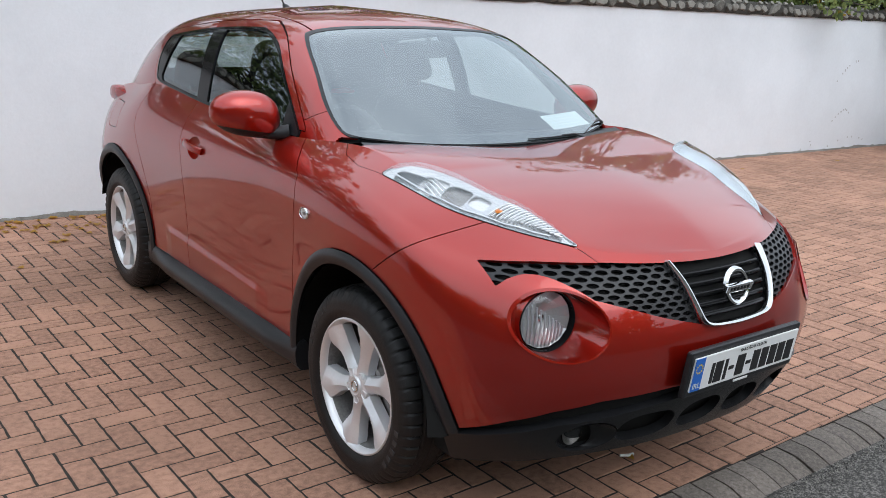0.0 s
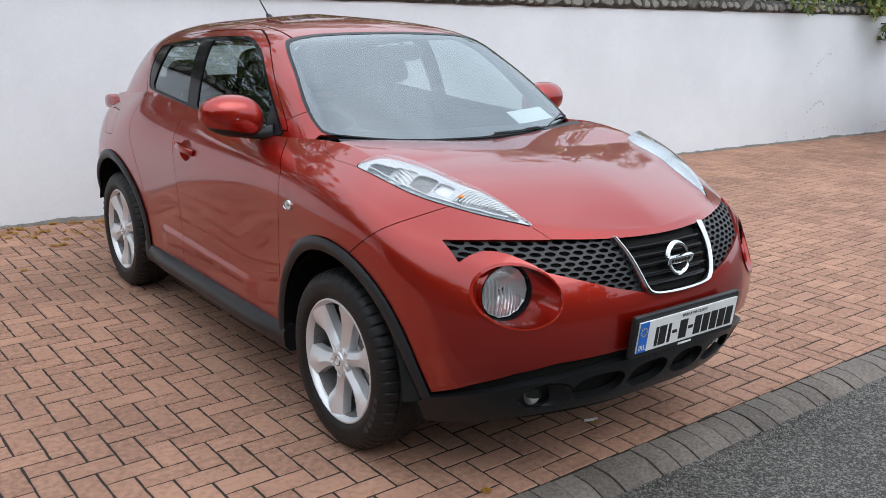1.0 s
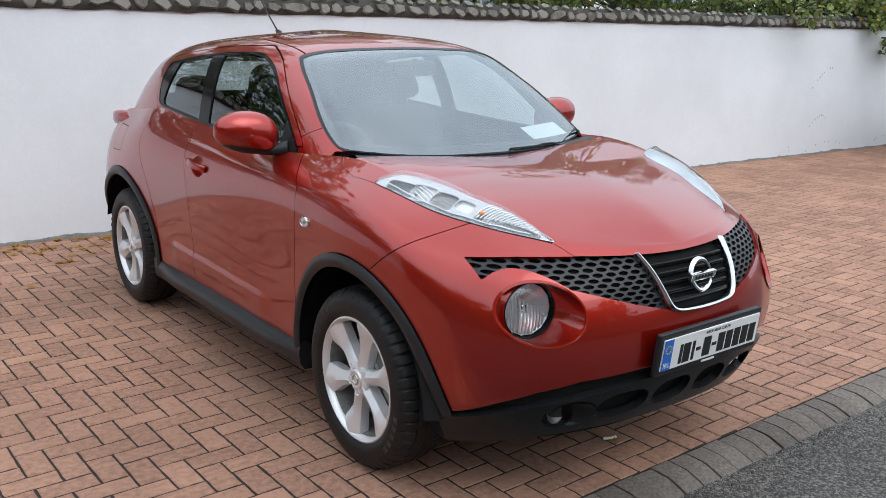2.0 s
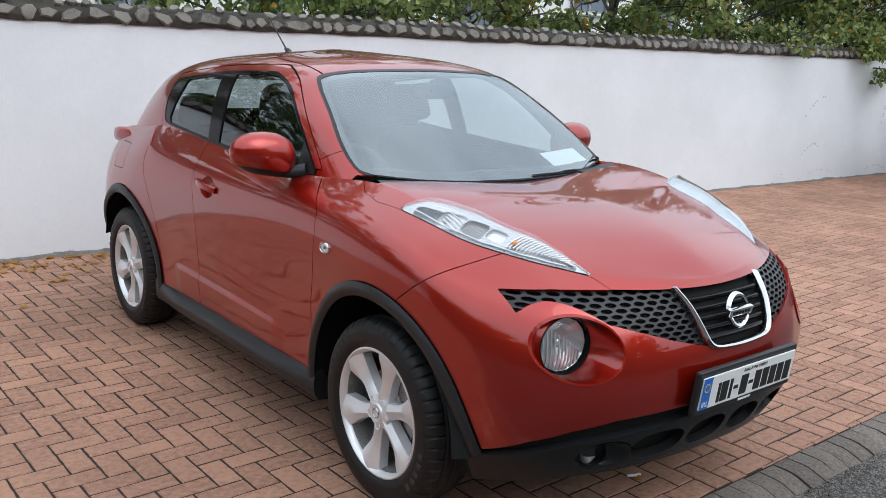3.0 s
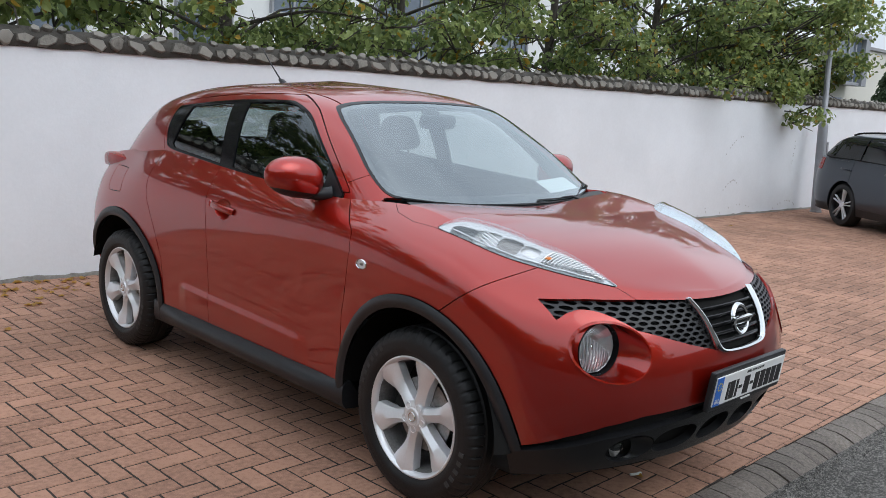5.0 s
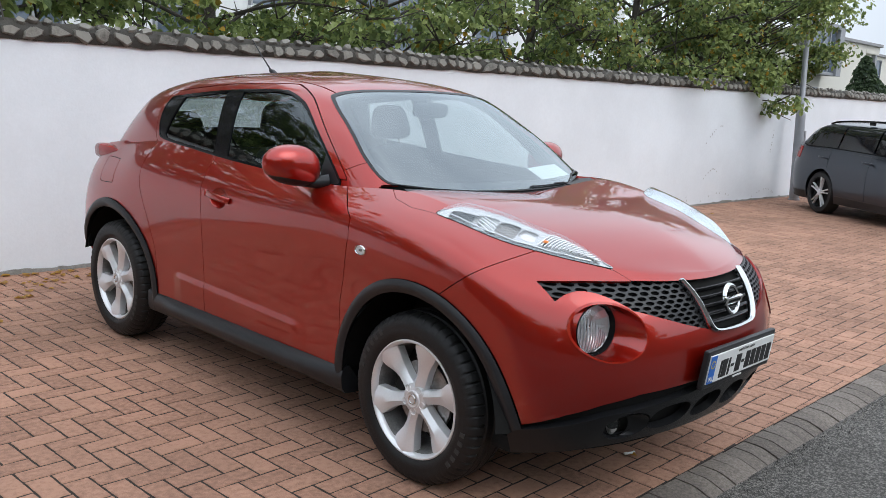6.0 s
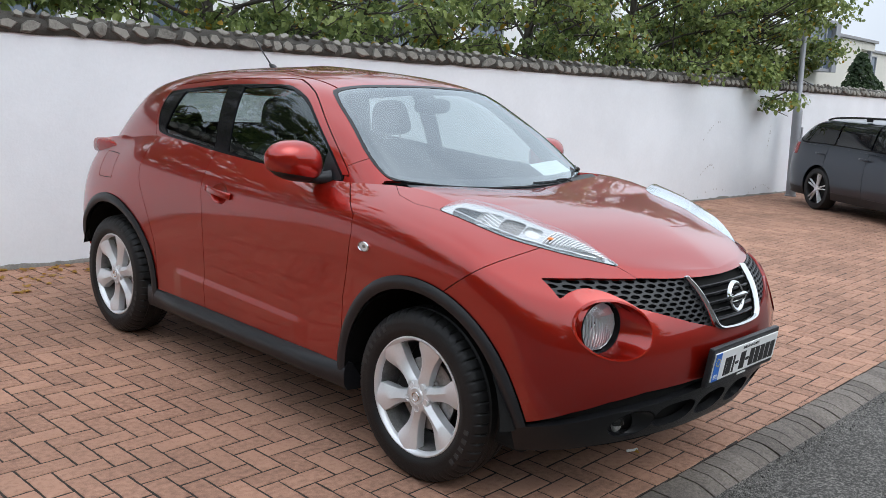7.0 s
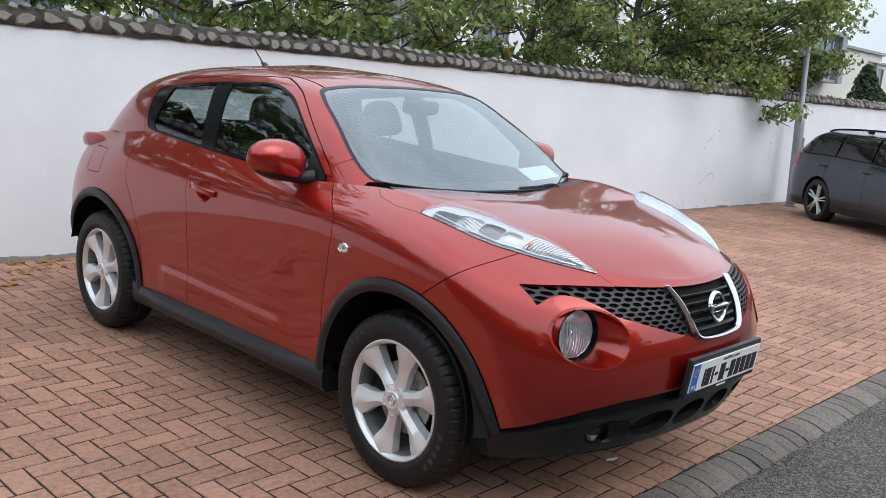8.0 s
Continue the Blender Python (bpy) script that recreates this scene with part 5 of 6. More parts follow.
for k in range(3):
    a = radians(-90 + 120 * k)
    bm = bmesh.new()
    tube(bm, [c @ Vector((.05 * math.cos(a), .05 * math.sin(a), -.02)), c @ Vector((.18 * math.cos(a), .18 * math.sin(a), 0))], .016, 8)
    part("wheel_spoke", bm, DASH, wheel, smooth=True)
bm = bmesh.new()
lathe(bm, [(-.05, .03), (-.04, .07), (-.005, .075), (.008, .05), (.010, .001)], "z", 24)
bmesh.ops.transform(bm, matrix=c, verts=bm.verts)
part("wheel_boss", bm, DASH, wheel, smooth=True)


def cushion(bm, w, d, h, m, taper=0.0):
    made = bmesh.ops.create_cube(bm, size=1.0)
    bmesh.ops.subdivide_edges(bm, edges=list({e for v in made["verts"] for e in v.link_edges}), cuts=5, use_grid_fill=True)
    for v in bm.verts:
        q = v.co * 2
        n = (abs(q.x) ** 4 + abs(q.y) ** 4 + abs(q.z) ** 4) ** .25
        big = max(abs(q.x), abs(q.y), abs(q.z), 1e-6)
        q = q * (big / n) if n > 1e-6 else q
        v.co = Vector((q.x * w / 2 * (1 - taper * q.z), q.y * d / 2, q.z * h / 2))
    bmesh.ops.transform(bm, matrix=m, verts=bm.verts)


def seat(x, y, wide, back_z, head):
    ob = new("seat")
    ob.parent = car
    bm = bmesh.new()
    cushion(bm, wide, .52, .16, pose(x, y, .55, 6))
    part("seat_base", bm, SEAT, ob, smooth=True)
    bm = bmesh.new()
    cushion(bm, wide * .96, .15, .64, pose(x, y + .34, .55 + back_z, -18))
    part("seat_back", bm, SEAT, ob, "dark cloth seat back", smooth=True)
    for hx in head:
        bm = bmesh.new()
        cushion(bm, .25, .10, .20, pose(hx, y + .475, .98 + back_z, -12), .22)
        part("headrest", bm, SEAT, ob, "dark padded headrest", smooth=True)
        for k in (-.055, .055):
            bm = bmesh.new()
            tube(bm, [(hx + k, y + .43, .82 + back_z), (hx + k, y + .475, .96 + back_z)], .006, 8)
            part("headrest_post", bm, STEEL, ob, smooth=True)


seat(-.38, -.175, .50, .345, (-.38,))
seat(.38, -.175, .50, .345, (.38,))
seat(0, .86, 1.28, .24, (-.38, .38))
bm = bmesh.new()
cushion(bm, .24, .03, .075, pose(.0, -.42, 1.425, 8))
part("rear_view_mirror", bm, DASH, car, "black rear view mirror", smooth=True)
bm = bmesh.new()
tube(bm, [(-.02, -.43, 1.42), (0, -.42, 1.47)], .012, 8)
part("mirror_stalk", bm, DASH, car, smooth=True)
PAPER = material("white_paper", (0.78, 0.80, 0.78), 0.8, 0, vary=0.03)
sheet = Matrix.Translation((.455, -.845, 1.142)) @ pose(0, 0, 0, 22, -6, -8)
bm = bmesh.new()
block(bm, (-.095, -.07, 0), (.095, .07, .0015), .0, sheet)
paper = part("paper_notice", bm, PAPER, car, "white paper notice behind the windscreen")
for k in range(5):
    bm = bmesh.new()
    block(bm, (-.075, .045 - .022 * k, .0015), (.03 + .03 * (k % 2), .050 - .022 * k, .0022), 0, sheet)
    part("notice_line", bm, HAZE, paper)

# ---- the grey estate car, parked further along ----
GREY = material("grey_metallic_paint", (0.034, 0.042, 0.056), 0.3, 0.6, vary=0.05, scale=2.0, fine=800.0, coat=0.6)
RIM_DARK = material("dark_alloy", (0.03, 0.03, 0.032), 0.35, 0.6, vary=0.1)
PRIVACY = material("privacy_glass", (0.012, 0.013, 0.015), 0.04, 0, vary=0.1, specular=0.8)


def estate_body():
    rows = []
    for u0, y0, bow in ((0, -2.35, 0), (.45, -2.30, .02), (.75, -2.08, .02)):
        rows.append([(u0, y0 + .05, .22), (u0 * 1.02, y0, .40), (u0 * 1.02, y0 + .01, .60), (u0, y0 + .09, .76), (u0 * .97, y0 + .25, .84)])
    for y, w in ((-1.6, .90), (-1.0, .925), (-.3, .925), (.5, .925), (1.2, .93), (1.8, .92), (2.2, .88)):
        belt = float(np.interp(y, (-1.6, -.8, 2.2), (.90, .97, 1.05)))
        rows.append([(w - .06, y, .20), (w - .01, y, .36), (w, y, .58), (w - .012, y, .80), (w - .075, y, belt)])
    rows.append([(.66, 2.42, .24), (.70, 2.46, .40), (.72, 2.47, .60), (.71, 2.45, .82), (.68, 2.38, 1.04)])
    rows.append([(.35, 2.47, .24), (.36, 2.51, .40), (.37, 2.52, .60), (.37, 2.50, .82), (.36, 2.42, 1.04)])
    rows.append([(0, 2.48, .24), (0, 2.52, .40), (0, 2.53, .60), (0, 2.51, .82), (0, 2.43, 1.04)])
    return rows


def estate_cabin():
    rows = []
    rows.append([(0, -1.05, .98), (0, -.62, 1.22), (0, -.20, 1.43), (0, .2, 1.49)])
    rows.append([(.50, -.98, .98), (.46, -.56, 1.22), (.42, -.16, 1.41), (0, .3, 1.49)])
    rows.append([(.78, -.80, .96), (.70, -.45, 1.20), (.60, -.10, 1.39), (0, .4, 1.49)])
    for y in (-.2, .5, 1.2, 1.7):
        belt = float(np.interp(y, (-1.6, -.8, 2.2), (.88, .95, 1.03)))
        rows.append([(.86, y, belt), (.77, y + .02, 1.22), (.64, y + .04, 1.42), (0, y * .9 + .1, 1.485 - .03 * max(0, y - .5))])
    rows.append([(.82, 2.20, 1.03), (.72, 2.05, 1.22), (.60, 1.90, 1.38), (0, 1.80, 1.45)])
    rows.append([(.60, 2.38, 1.03), (.55, 2.22, 1.22), (.48, 2.04, 1.37), (0, 1.88, 1.44)])
    rows.append([(0, 2.42, 1.03), (0, 2.27, 1.22), (0, 2.09, 1.37), (0, 1.92, 1.43)])
    return rows


TH = radians(-35)
HUB_B = Vector((-.92, 1.435, 0))
ESTATE = Matrix.Rotation(TH, 4, "Z")
off = Vector((10.02, 1.475, 0)) - ESTATE @ (HUB_B * .93)
other = thing("estate_car", off, "dark grey metallic estate car with roof rails parked by the wall", "car")
other.rotation_euler = (0, 0, TH)
other.scale = (.93, .93, .93)
EB, EC = skin(estate_body(), 150, 50), skin(estate_cabin(), 110, 46)
e_arch = any_of(*[(lambda y0: lambda p: .375 - np.hypot(p[:, 1] - y0, p[:, 2] - .335))(y0) for y0 in (-1.435, 1.435)])
e_side = only(polygon_field(curve([(2.12, 1.075), (1.86, 1.33), (1.60, 1.375), (.9, 1.40), (.2, 1.405), (-.15, 1.36), (-.50, 1.18), (-.72, 1.02), (-.40, 1.01), (.5, 1.035), (1.4, 1.055)], closed=True, per=3)), lambda p: np.abs(p[:, 0]) > .4)
e_screen = only(polygon_field([(-.1, 1.01), (.62, 1.01), (.50, 1.37), (-.1, 1.40)], (0, 2)), lambda p: p[:, 1] < 0)
e_back = only(polygon_field([(-.1, 1.08), (.56, 1.08), (.48, 1.33), (-.1, 1.34)], (0, 2)), lambda p: p[:, 1] > 1.9)
for s in (1, -1):
    sided = (lambda x: x) if s > 0 else mirrored
    for name, lo, hi in (("wing", -9, -.75), ("front_door", -.744, .33), ("rear_door", .336, 1.30), ("rear_quarter", 1.306, 9)):
        piece = trimmed(EB, less(e_arch, 0), (lambda lo: lambda p: p[:, 1] - lo)(lo), (lambda hi: lambda p: hi - p[:, 1])(hi), lambda p: p[:, 2] - .30)
        panel(name, sided(piece), GREY, other, depth=.02)
    panel("lower_trim", sided(trimmed(shifted(EB, .004), less(e_arch, 0), lambda p: .32 - p[:, 2])), CLAD, other, depth=.02)
    for name, lo, hi in (("front_window", -9, .30), ("rear_side_window", .34, 1.16), ("cargo_window", 1.20, 9)):
        panel(name, sided(trimmed(shifted(EC, .003), e_side, (lambda lo: lambda p: p[:, 1] - lo)(lo), (lambda hi: lambda p: hi - p[:, 1])(hi))), PRIVACY, other, "dark tinted window", depth=.008)
    panel("window_trim", sided(trimmed(shifted(EC, .005), grown(e_side, .016), less(e_side, 0), lambda p: 1.08 + .02 * p[:, 1] - p[:, 2])), GLOSS, other, "gloss black window trim", depth=.004)
    rail_pts = [(s * .60, -.05, 1.452), (s * .615, .15, 1.485), (s * .615, .9, 1.482), (s * .60, 1.55, 1.455), (s * .585, 1.80, 1.415)]
    bm = bmesh.new()
    tube(bm, curve(rail_pts, per=5), .016, 8)
    part("roof_rail", bm, GLOSS, other, "black roof rail", smooth=True)
    bm = bmesh.new()
    block(bm, (s * .595 - .012, .72, 1.43), (s * .595 + .012, .84, 1.48), .004)
    part("rail_foot", bm, GLOSS, other)
    for y in (-.52, .55):
        bm = bmesh.new()
        sweep(bm, curve([(s * .918, y + .75, .885), (s * .945, y + .81, .890), (s * .945, y + .93, .893), (s * .918, y + .99, .893)], per=4), rounded_section(.028, .014, .4), (1, 0, 0))
        part("door_handle", bm, GREY, other, "body-coloured door handle", smooth=True)
    TAIL_B = bpy.data.materials.get("red_lamp_plastic")
    panel("tail_lamp", sided(trimmed(shifted(EB, .006), lambda p: p[:, 1] - 2.12, lambda p: p[:, 2] - .84, lambda p: 1.03 - p[:, 2], lambda p: np.abs(p[:, 0]) - .52)), TAIL_B, other, "red rear lamp", depth=.012)
    bm = bmesh.new()
    cushion(bm, .16, .10, .12, pose(s * 1.0, -.62, 1.02))
    part("door_mirror", bm, GREY, other, smooth=True)
    for y0 in (-1.435, 1.435):
        w = new("wheel")
        w.parent = other
        w.location = (s * .915, y0, .335)
        bm = bmesh.new()
        lathe(bm, [(s * d, r) for d, r in ((-.22, .22), (-.22, .30), (-.19, .335), (-.03, .335), (0, .31), (0, .255), (-.01, .245))], "x", 56)
        part("tyre", bm, RUBBER, w, smooth=True)
        bm = bmesh.new()
        lathe(bm, [(s * d, r) for d, r in ((-.18, .235), (-.03, .232), (-.004, .244), (-.006, .250), (-.014, .250))], "x", 56)
        rim = part("rim", bm, RIM_DARK, w, "dark machined alloy rim", smooth=True)
        for k in range(5):
            for side in (-1, 1):
                a0 = radians(72 * k + 8)
                bm = bmesh.new()
                rows = []
                for r, c, hw in ((.03, .008, .009), (.10, .018, .009), (.17, .026, .0085), (.240, .034, .010)):
                    row = []
                    for o, d in ((-hw, -.04), (-hw, -.014), (0, -.008), (hw, -.014), (hw, -.04)):
                        x, z = side * c + o, r
                        row.append(bm.verts.new((s * d, -(x * math.cos(a0) + z * math.sin(a0)), z * math.cos(a0) - x * math.sin(a0))))
                    rows.append(row)
                for a, b in zip(rows, rows[1:]):
                    for n in range(4):
                        bm.faces.new((a[n], a[n + 1], b[n + 1], b[n]))
                part("spoke", bm, ALLOY, rim)
        bm = bmesh.new()
        lathe(bm, [(s * d, r) for d, r in ((-.03, .05), (-.008, .045), (-.006, .001))], "x", 24)
        part("hub", bm, ALLOY, rim, smooth=True)
        bm = bmesh.new()
        lathe(bm, [(s * d, r) for d, r in ((-.07, .24), (-.07, .001))], "x", 30)
        part("wheel_back", bm, DARK, w)
panel("roof", trimmed(EC, less(e_side, 0), less(e_screen, 0), less(e_back, 0)), GREY, other, both=True)
panel("windscreen", trimmed(shifted(EC, .002), e_screen), PRIVACY, other, depth=0, both=True)
panel("rear_window", trimmed(shifted(EC, .002), e_back), PRIVACY, other, depth=0, both=True)
bm = bmesh.new()
rows = []
for k in range(-6, 7):
    x = .75 * k / 6
    rows.append([bm.verts.new((x, -2.12 + .5 * (abs(x) / .75) ** 3, .83)), bm.verts.new((x, -1.6, .93)), bm.verts.new((x, -.95, 1.0))])
for a, b in zip(rows, rows[1:]):
    for n in range(2):
        bm.faces.new((a[n], a[n + 1], b[n + 1], b[n]))
part("bonnet", bm, GREY, other, smooth=True)
bm = bmesh.new()
block(bm, (-.80, -2.1, .20), (.80, 2.3, .34), .02)
part("floor_pan", bm, DARK, other)

# ---- trees behind the wall ----
def leaf_material(name, light, dark):
    m = bpy.data.materials.new(name)
    m.use_nodes = True
    t = m.node_tree
    b = t.nodes["Principled BSDF"]
    geo = node(t, "ShaderNodeNewGeometry")
    noise_n = node(t, "ShaderNodeTexNoise", Scale=1.1, Detail=2.0)
    t.links.new(geo.outputs["Position"], noise_n.inputs["Vector"])
    mixv = node(t, "ShaderNodeMath")
    mixv.operation = "MULTIPLY_ADD"
    mixv.inputs[1].default_value = 0.65
    t.links.new(geo.outputs["Random Per Island"], mixv.inputs[0])
    milder = node(t, "ShaderNodeMath")
    milder.operation = "MULTIPLY"
    milder.inputs[1].default_value = 0.4
    t.links.new(noise_n.outputs["Fac"], milder.inputs[0])
    t.links.new(milder.outputs[0], mixv.inputs[2])
    ramp = node(t, "ShaderNodeValToRGB")
    ramp.color_ramp.elements[0].position = .15
    ramp.color_ramp.elements[1].position = .85
    ramp.color_ramp.elements[0].color = (*dark, 1)
    ramp.color_ramp.elements[1].color = (*light, 1)
    t.links.new(mixv.outputs[0], ramp.inputs["Fac"])
    t.links.new(ramp.outputs["Color"], b.inputs["Base Color"])
    b.inputs["Roughness"].default_value = .5
    b.inputs["Specular IOR Level"].default_value = .35
    tr = node(t, "ShaderNodeBsdfTranslucent")
    t.links.new(ramp.outputs["Color"], tr.inputs["Color"])
    mix = node(t, "ShaderNodeMixShader", Fac=.45)
    t.links.new(b.outputs["BSDF"], mix.inputs[1])
    t.links.new(tr.outputs["BSDF"], mix.inputs[2])
    t.links.new(mix.outputs["Shader"], t.nodes["Material Output"].inputs["Surface"])
    return m


LEAF = leaf_material("sycamore_leaf", (0.34, 0.41, 0.14), (0.055, 0.10, 0.034))
GOLD = leaf_material("turning_leaf", (0.42, 0.27, 0.03), (0.17, 0.13, 0.02))
# one leaf: two folded halves with blunt lobes
HALF = [(0, 0), (.27, .03), (.44, .24), (.43, .46), (.33, .68), (.17, .80), (0, 1.0)]
LEAF_V = np.array([(x, y - .1, abs(x) * .30 - .18 * (y - .4) ** 2) for x, y in HALF] + [(-x, y - .1, abs(x) * .30 - .18 * (y - .4) ** 2) for x, y in HALF[1:-1]])


def leaves(name, centres, outs, sizes, parent, rng, gold=.05):
    """Many leaves in one mesh, each turned its own way."""
    n = len(centres)
    up = outs + rng.normal(0, .55, (n, 3)) + np.array([0, 0, .55])
    up /= np.linalg.norm(up, axis=1, keepdims=True)
    any_way = rng.normal(0, 1, (n, 3))
    fwd = np.cross(up, any_way)
    fwd /= np.linalg.norm(fwd, axis=1, keepdims=True)
    fwd[:, 2] -= .35
    side = np.cross(fwd, up)
    side /= np.linalg.norm(side, axis=1, keepdims=True)
    v = centres[:, None] + sizes[:, None, None] * (LEAF_V[None, :, :1] * side[:, None] + LEAF_V[None, :, 1:2] * fwd[:, None] + LEAF_V[None, :, 2:] * up[:, None])
    k = len(LEAF_V)
    right = [0, 1, 2, 3, 4, 5, 6]
    left = [0, 6] + list(range(11, 6, -1))
    faces = []
    for i in range(n):
        faces.append([i * k + j for j in right])
        faces.append([i * k + j for j in left])
    me = bpy.data.meshes.new(name)
    me.from_pydata(v.reshape(-1, 3).tolist(), [], faces)
    me.materials.append(LEAF)
    me.materials.append(GOLD)
    picks = np.repeat((rng.random(n) < gold).astype(int), 2)
    me.polygons.foreach_set("material_index", picks)
    me.update()
    ob = new(name, me)
    ob.parent = parent
    return tagged(ob, "mass of green leaves, a few turning yellow", kind="stuff")


def tree(x, y, height, spread, base, seed, count, size=.10, low=1.95, toward=0.0, gold=.05, droop=0.0, more=(), label="leafy green sycamore tree with some yellow leaves behind the wall", group="trees along the wall"):
    rng = np.random.default_rng(seed)
    rnd = random.Random(seed)
    ob = thing("tree", (x, y, -.1), label, "tree", group=group)
    bm = bmesh.new()
    top = Vector((rnd.uniform(-.3, .3), rnd.uniform(-.2, .2), height * .9))
    tube(bm, [(0, 0, 0), (.02, 0, height * .25), (top.x * .5, top.y * .5, height * .55), tuple(top)], [base, base * .8, base * .5, base * .12], 10)
    part("trunk", bm, BARK, ob, smooth=True)
    bm = bmesh.new()
    clumps = []
    n_limbs = max(22, round(height * 5.2))
    for k in range(n_limbs):
        t = .30 + .62 * k / n_limbs
        a = k * 2.4 + rnd.uniform(-.4, .4)
        start = Vector((top.x * t * .7, top.y * t * .7, height * t * .80))
        reach = spread * (1.05 - .55 * abs(t - .5)) * rnd.uniform(.75, 1.1)
        end = start + Vector((math.cos(a) * reach, math.sin(a) * reach + toward * reach, rnd.uniform(.05, .45) * reach - droop * (1 if t < .5 else 0)))
        end.z = max(end.z, low + .1 + rnd.uniform(0, .25))
        mid = start.lerp(end, .5) + Vector((0, 0, .10 * reach))
        tube(bm, curve([tuple(start), tuple(mid), tuple(end)], per=3), [base * .20 * (1 - .13 * q) for q in range(7)], 6)
        for f in (.45, .72, 1.0):
            c = start.lerp(end, f) + Vector((rnd.uniform(-.2, .2), rnd.uniform(-.2, .2), rnd.uniform(-.1, .25)))
            clumps.append((c, rnd.uniform(.18, .36) * spread / (1.7 if spread < 3 else 1.2)))
            for _ in range(2):
                w = Vector((rnd.uniform(-1, 1), rnd.uniform(-1, 1), rnd.uniform(-.5, .8))).normalized() * rnd.uniform(.3, .6)
                tube(bm, [tuple(start.lerp(end, f * .9)), tuple(c + w * .5), tuple(c + w)], [base * .10, base * .07, base * .03], 5)
    for mx, my, mz, mr in more:
        c = Vector((mx - x, my - y, mz + .1))
        tube(bm, [(top.x * .3, top.y * .3, height * .42), tuple(c * .6 + Vector((0, 0, .9))), tuple(c)], [base * .16, base * .09, base * .03], 6)
        clumps.append((c, mr))
    part("branchwork", bm, BARK, ob, smooth=True)
    per = max(1, count // len(clumps))
    cs, os_ = [], []
    for c, r in clumps:
        d = rng.normal(0, 1, (per, 3))
        d /= np.linalg.norm(d, axis=1, keepdims=True)
        rad = r * rng.random((per, 1)) ** .45 * np.array([1.2, 1.2, .58])
        p = np.array(c) + d * rad
        cs.append(p)
        os_.append(d * .6)
    cs, os_ = np.concatenate(cs), np.concatenate(os_)
    keep = cs[:, 2] > low + .06 * rng.normal(0, 1, len(cs))
    cs, os_ = cs[keep], os_[keep]
    leaves("crown", cs, os_, size * rng.uniform(.65, 1.25, len(cs)), ob, rng, gold)
    return ob


tree(-13.6, 5.6, 7.2, 2.3, .17, 30, 4200, .15)
tree(-9.9, 5.5, 7.4, 2.2, .16, 31, 5200, .14)
tree(-6.6, 5.4, 7.4, 2.0, .15, 32, 8200, .11)
tree(-3.4, 5.3, 7.0, 1.9, .14, 33, 7600, .096)
tree(-.9, 4.75, 6.8, 1.7, .13, 34, 8200, .086, low=2.0, toward=-.06)
tree(1.9, 4.9, 5.2, 1.75, .12, 35, 7200, .074, toward=-.06)
tree(4.4, 4.8, 4.7, 1.7, .11, 36, 7600, .068, low=1.92, toward=-.06)
tree(6.9, 4.7, 4.9, 1.7, .12, 37, 8400, .066, low=1.86, gold=.07, toward=-.06)
tree(9.1, 4.35, 5.0, 1.7, .12, 38, 7600, .064, low=1.82, gold=.05, toward=-.06)
tree(10.9, 4.1, 5.0, 1.5, .13, 39, 12000, .066, low=1.5, toward=-.10,
     more=((10.35, 2.62, 1.90, .34), (10.1, 2.85, 2.10, .40), (10.7, 2.8, 2.15, .36), (10.0, 3.1, 2.5, .45), (10.5, 2.7, 2.0, .40), (10.2, 2.6, 1.85, .30), (9.6, 2.95, 2.15, .35),
           (10.95, 2.25, 2.95, .36), (11.1, 2.2, 3.35, .42), (10.75, 2.3, 2.65, .32), (11.5, 2.35, 3.3, .36), (11.4, 2.4, 2.85, .30), (10.9, 2.15, 3.05, .26), (11.05, 2.12, 3.45, .32), (10.8, 2.2, 3.25, .28), (11.3, 2.2, 3.2, .3)))
tree(12.3, 4.1, 5.2, 1.35, .12, 41, 12500, .066, low=1.9,
     more=((11.7, 3.2, 2.4, .45), (12.3, 3.1, 2.7, .42), (12.0, 3.3, 3.1, .45), (12.9, 3.3, 3.1, .42), (11.2, 3.2, 2.3, .4), (12.5, 2.35, 3.3, .40), (12.2, 2.3, 2.5, .34), (12.1, 2.25, 3.0, .35), (11.9, 2.3, 2.35, .30)))

# broad trees across the road, mirrored in the paint and glass
for x, y, height, seed in ((-19.0, 1.5, 9.5, 50), (-19.4, -3.5, 10.2, 51), (-19.0, -8.5, 10.6, 52), (-19.6, -14.0, 10.0, 53), (-14.5, -18.6, 10.8, 54), (-9.0, -18.2, 10.2, 55), (-3.5, -18.6, 9.6, 56), (2.5, -18.4, 9.0, 57)):
    tree(x, y, height, 3.6, .26, seed, 4200, .30, label="broad leafy green tree beyond the brown wall", group="trees across the road")

# ---- houses behind the wall ----
CREAM = material("cream_render", (0.66, 0.64, 0.58), 0.9, 0, vary=0.05, scale=0.8, fine=15.0, bump=0.2, bump_scale=40.0)
PALE = material("pale_grey_render", (0.76, 0.77, 0.77), 0.9, 0, vary=0.05, scale=0.6, fine=12.0, bump=0.2, bump_scale=40.0)
FRAME_GREY = material("grey_window_frame", (0.30, 0.31, 0.33), 0.5, 0.2, vary=0.1)
PANE = material("house_glass", (0.10, 0.13, 0.17), 0.05, 0, vary=0.1, specular=0.9)
ROOF_EDGE = material("lead_roof_edge", (0.30, 0.30, 0.31), 0.6, 0.1, vary=0.15)


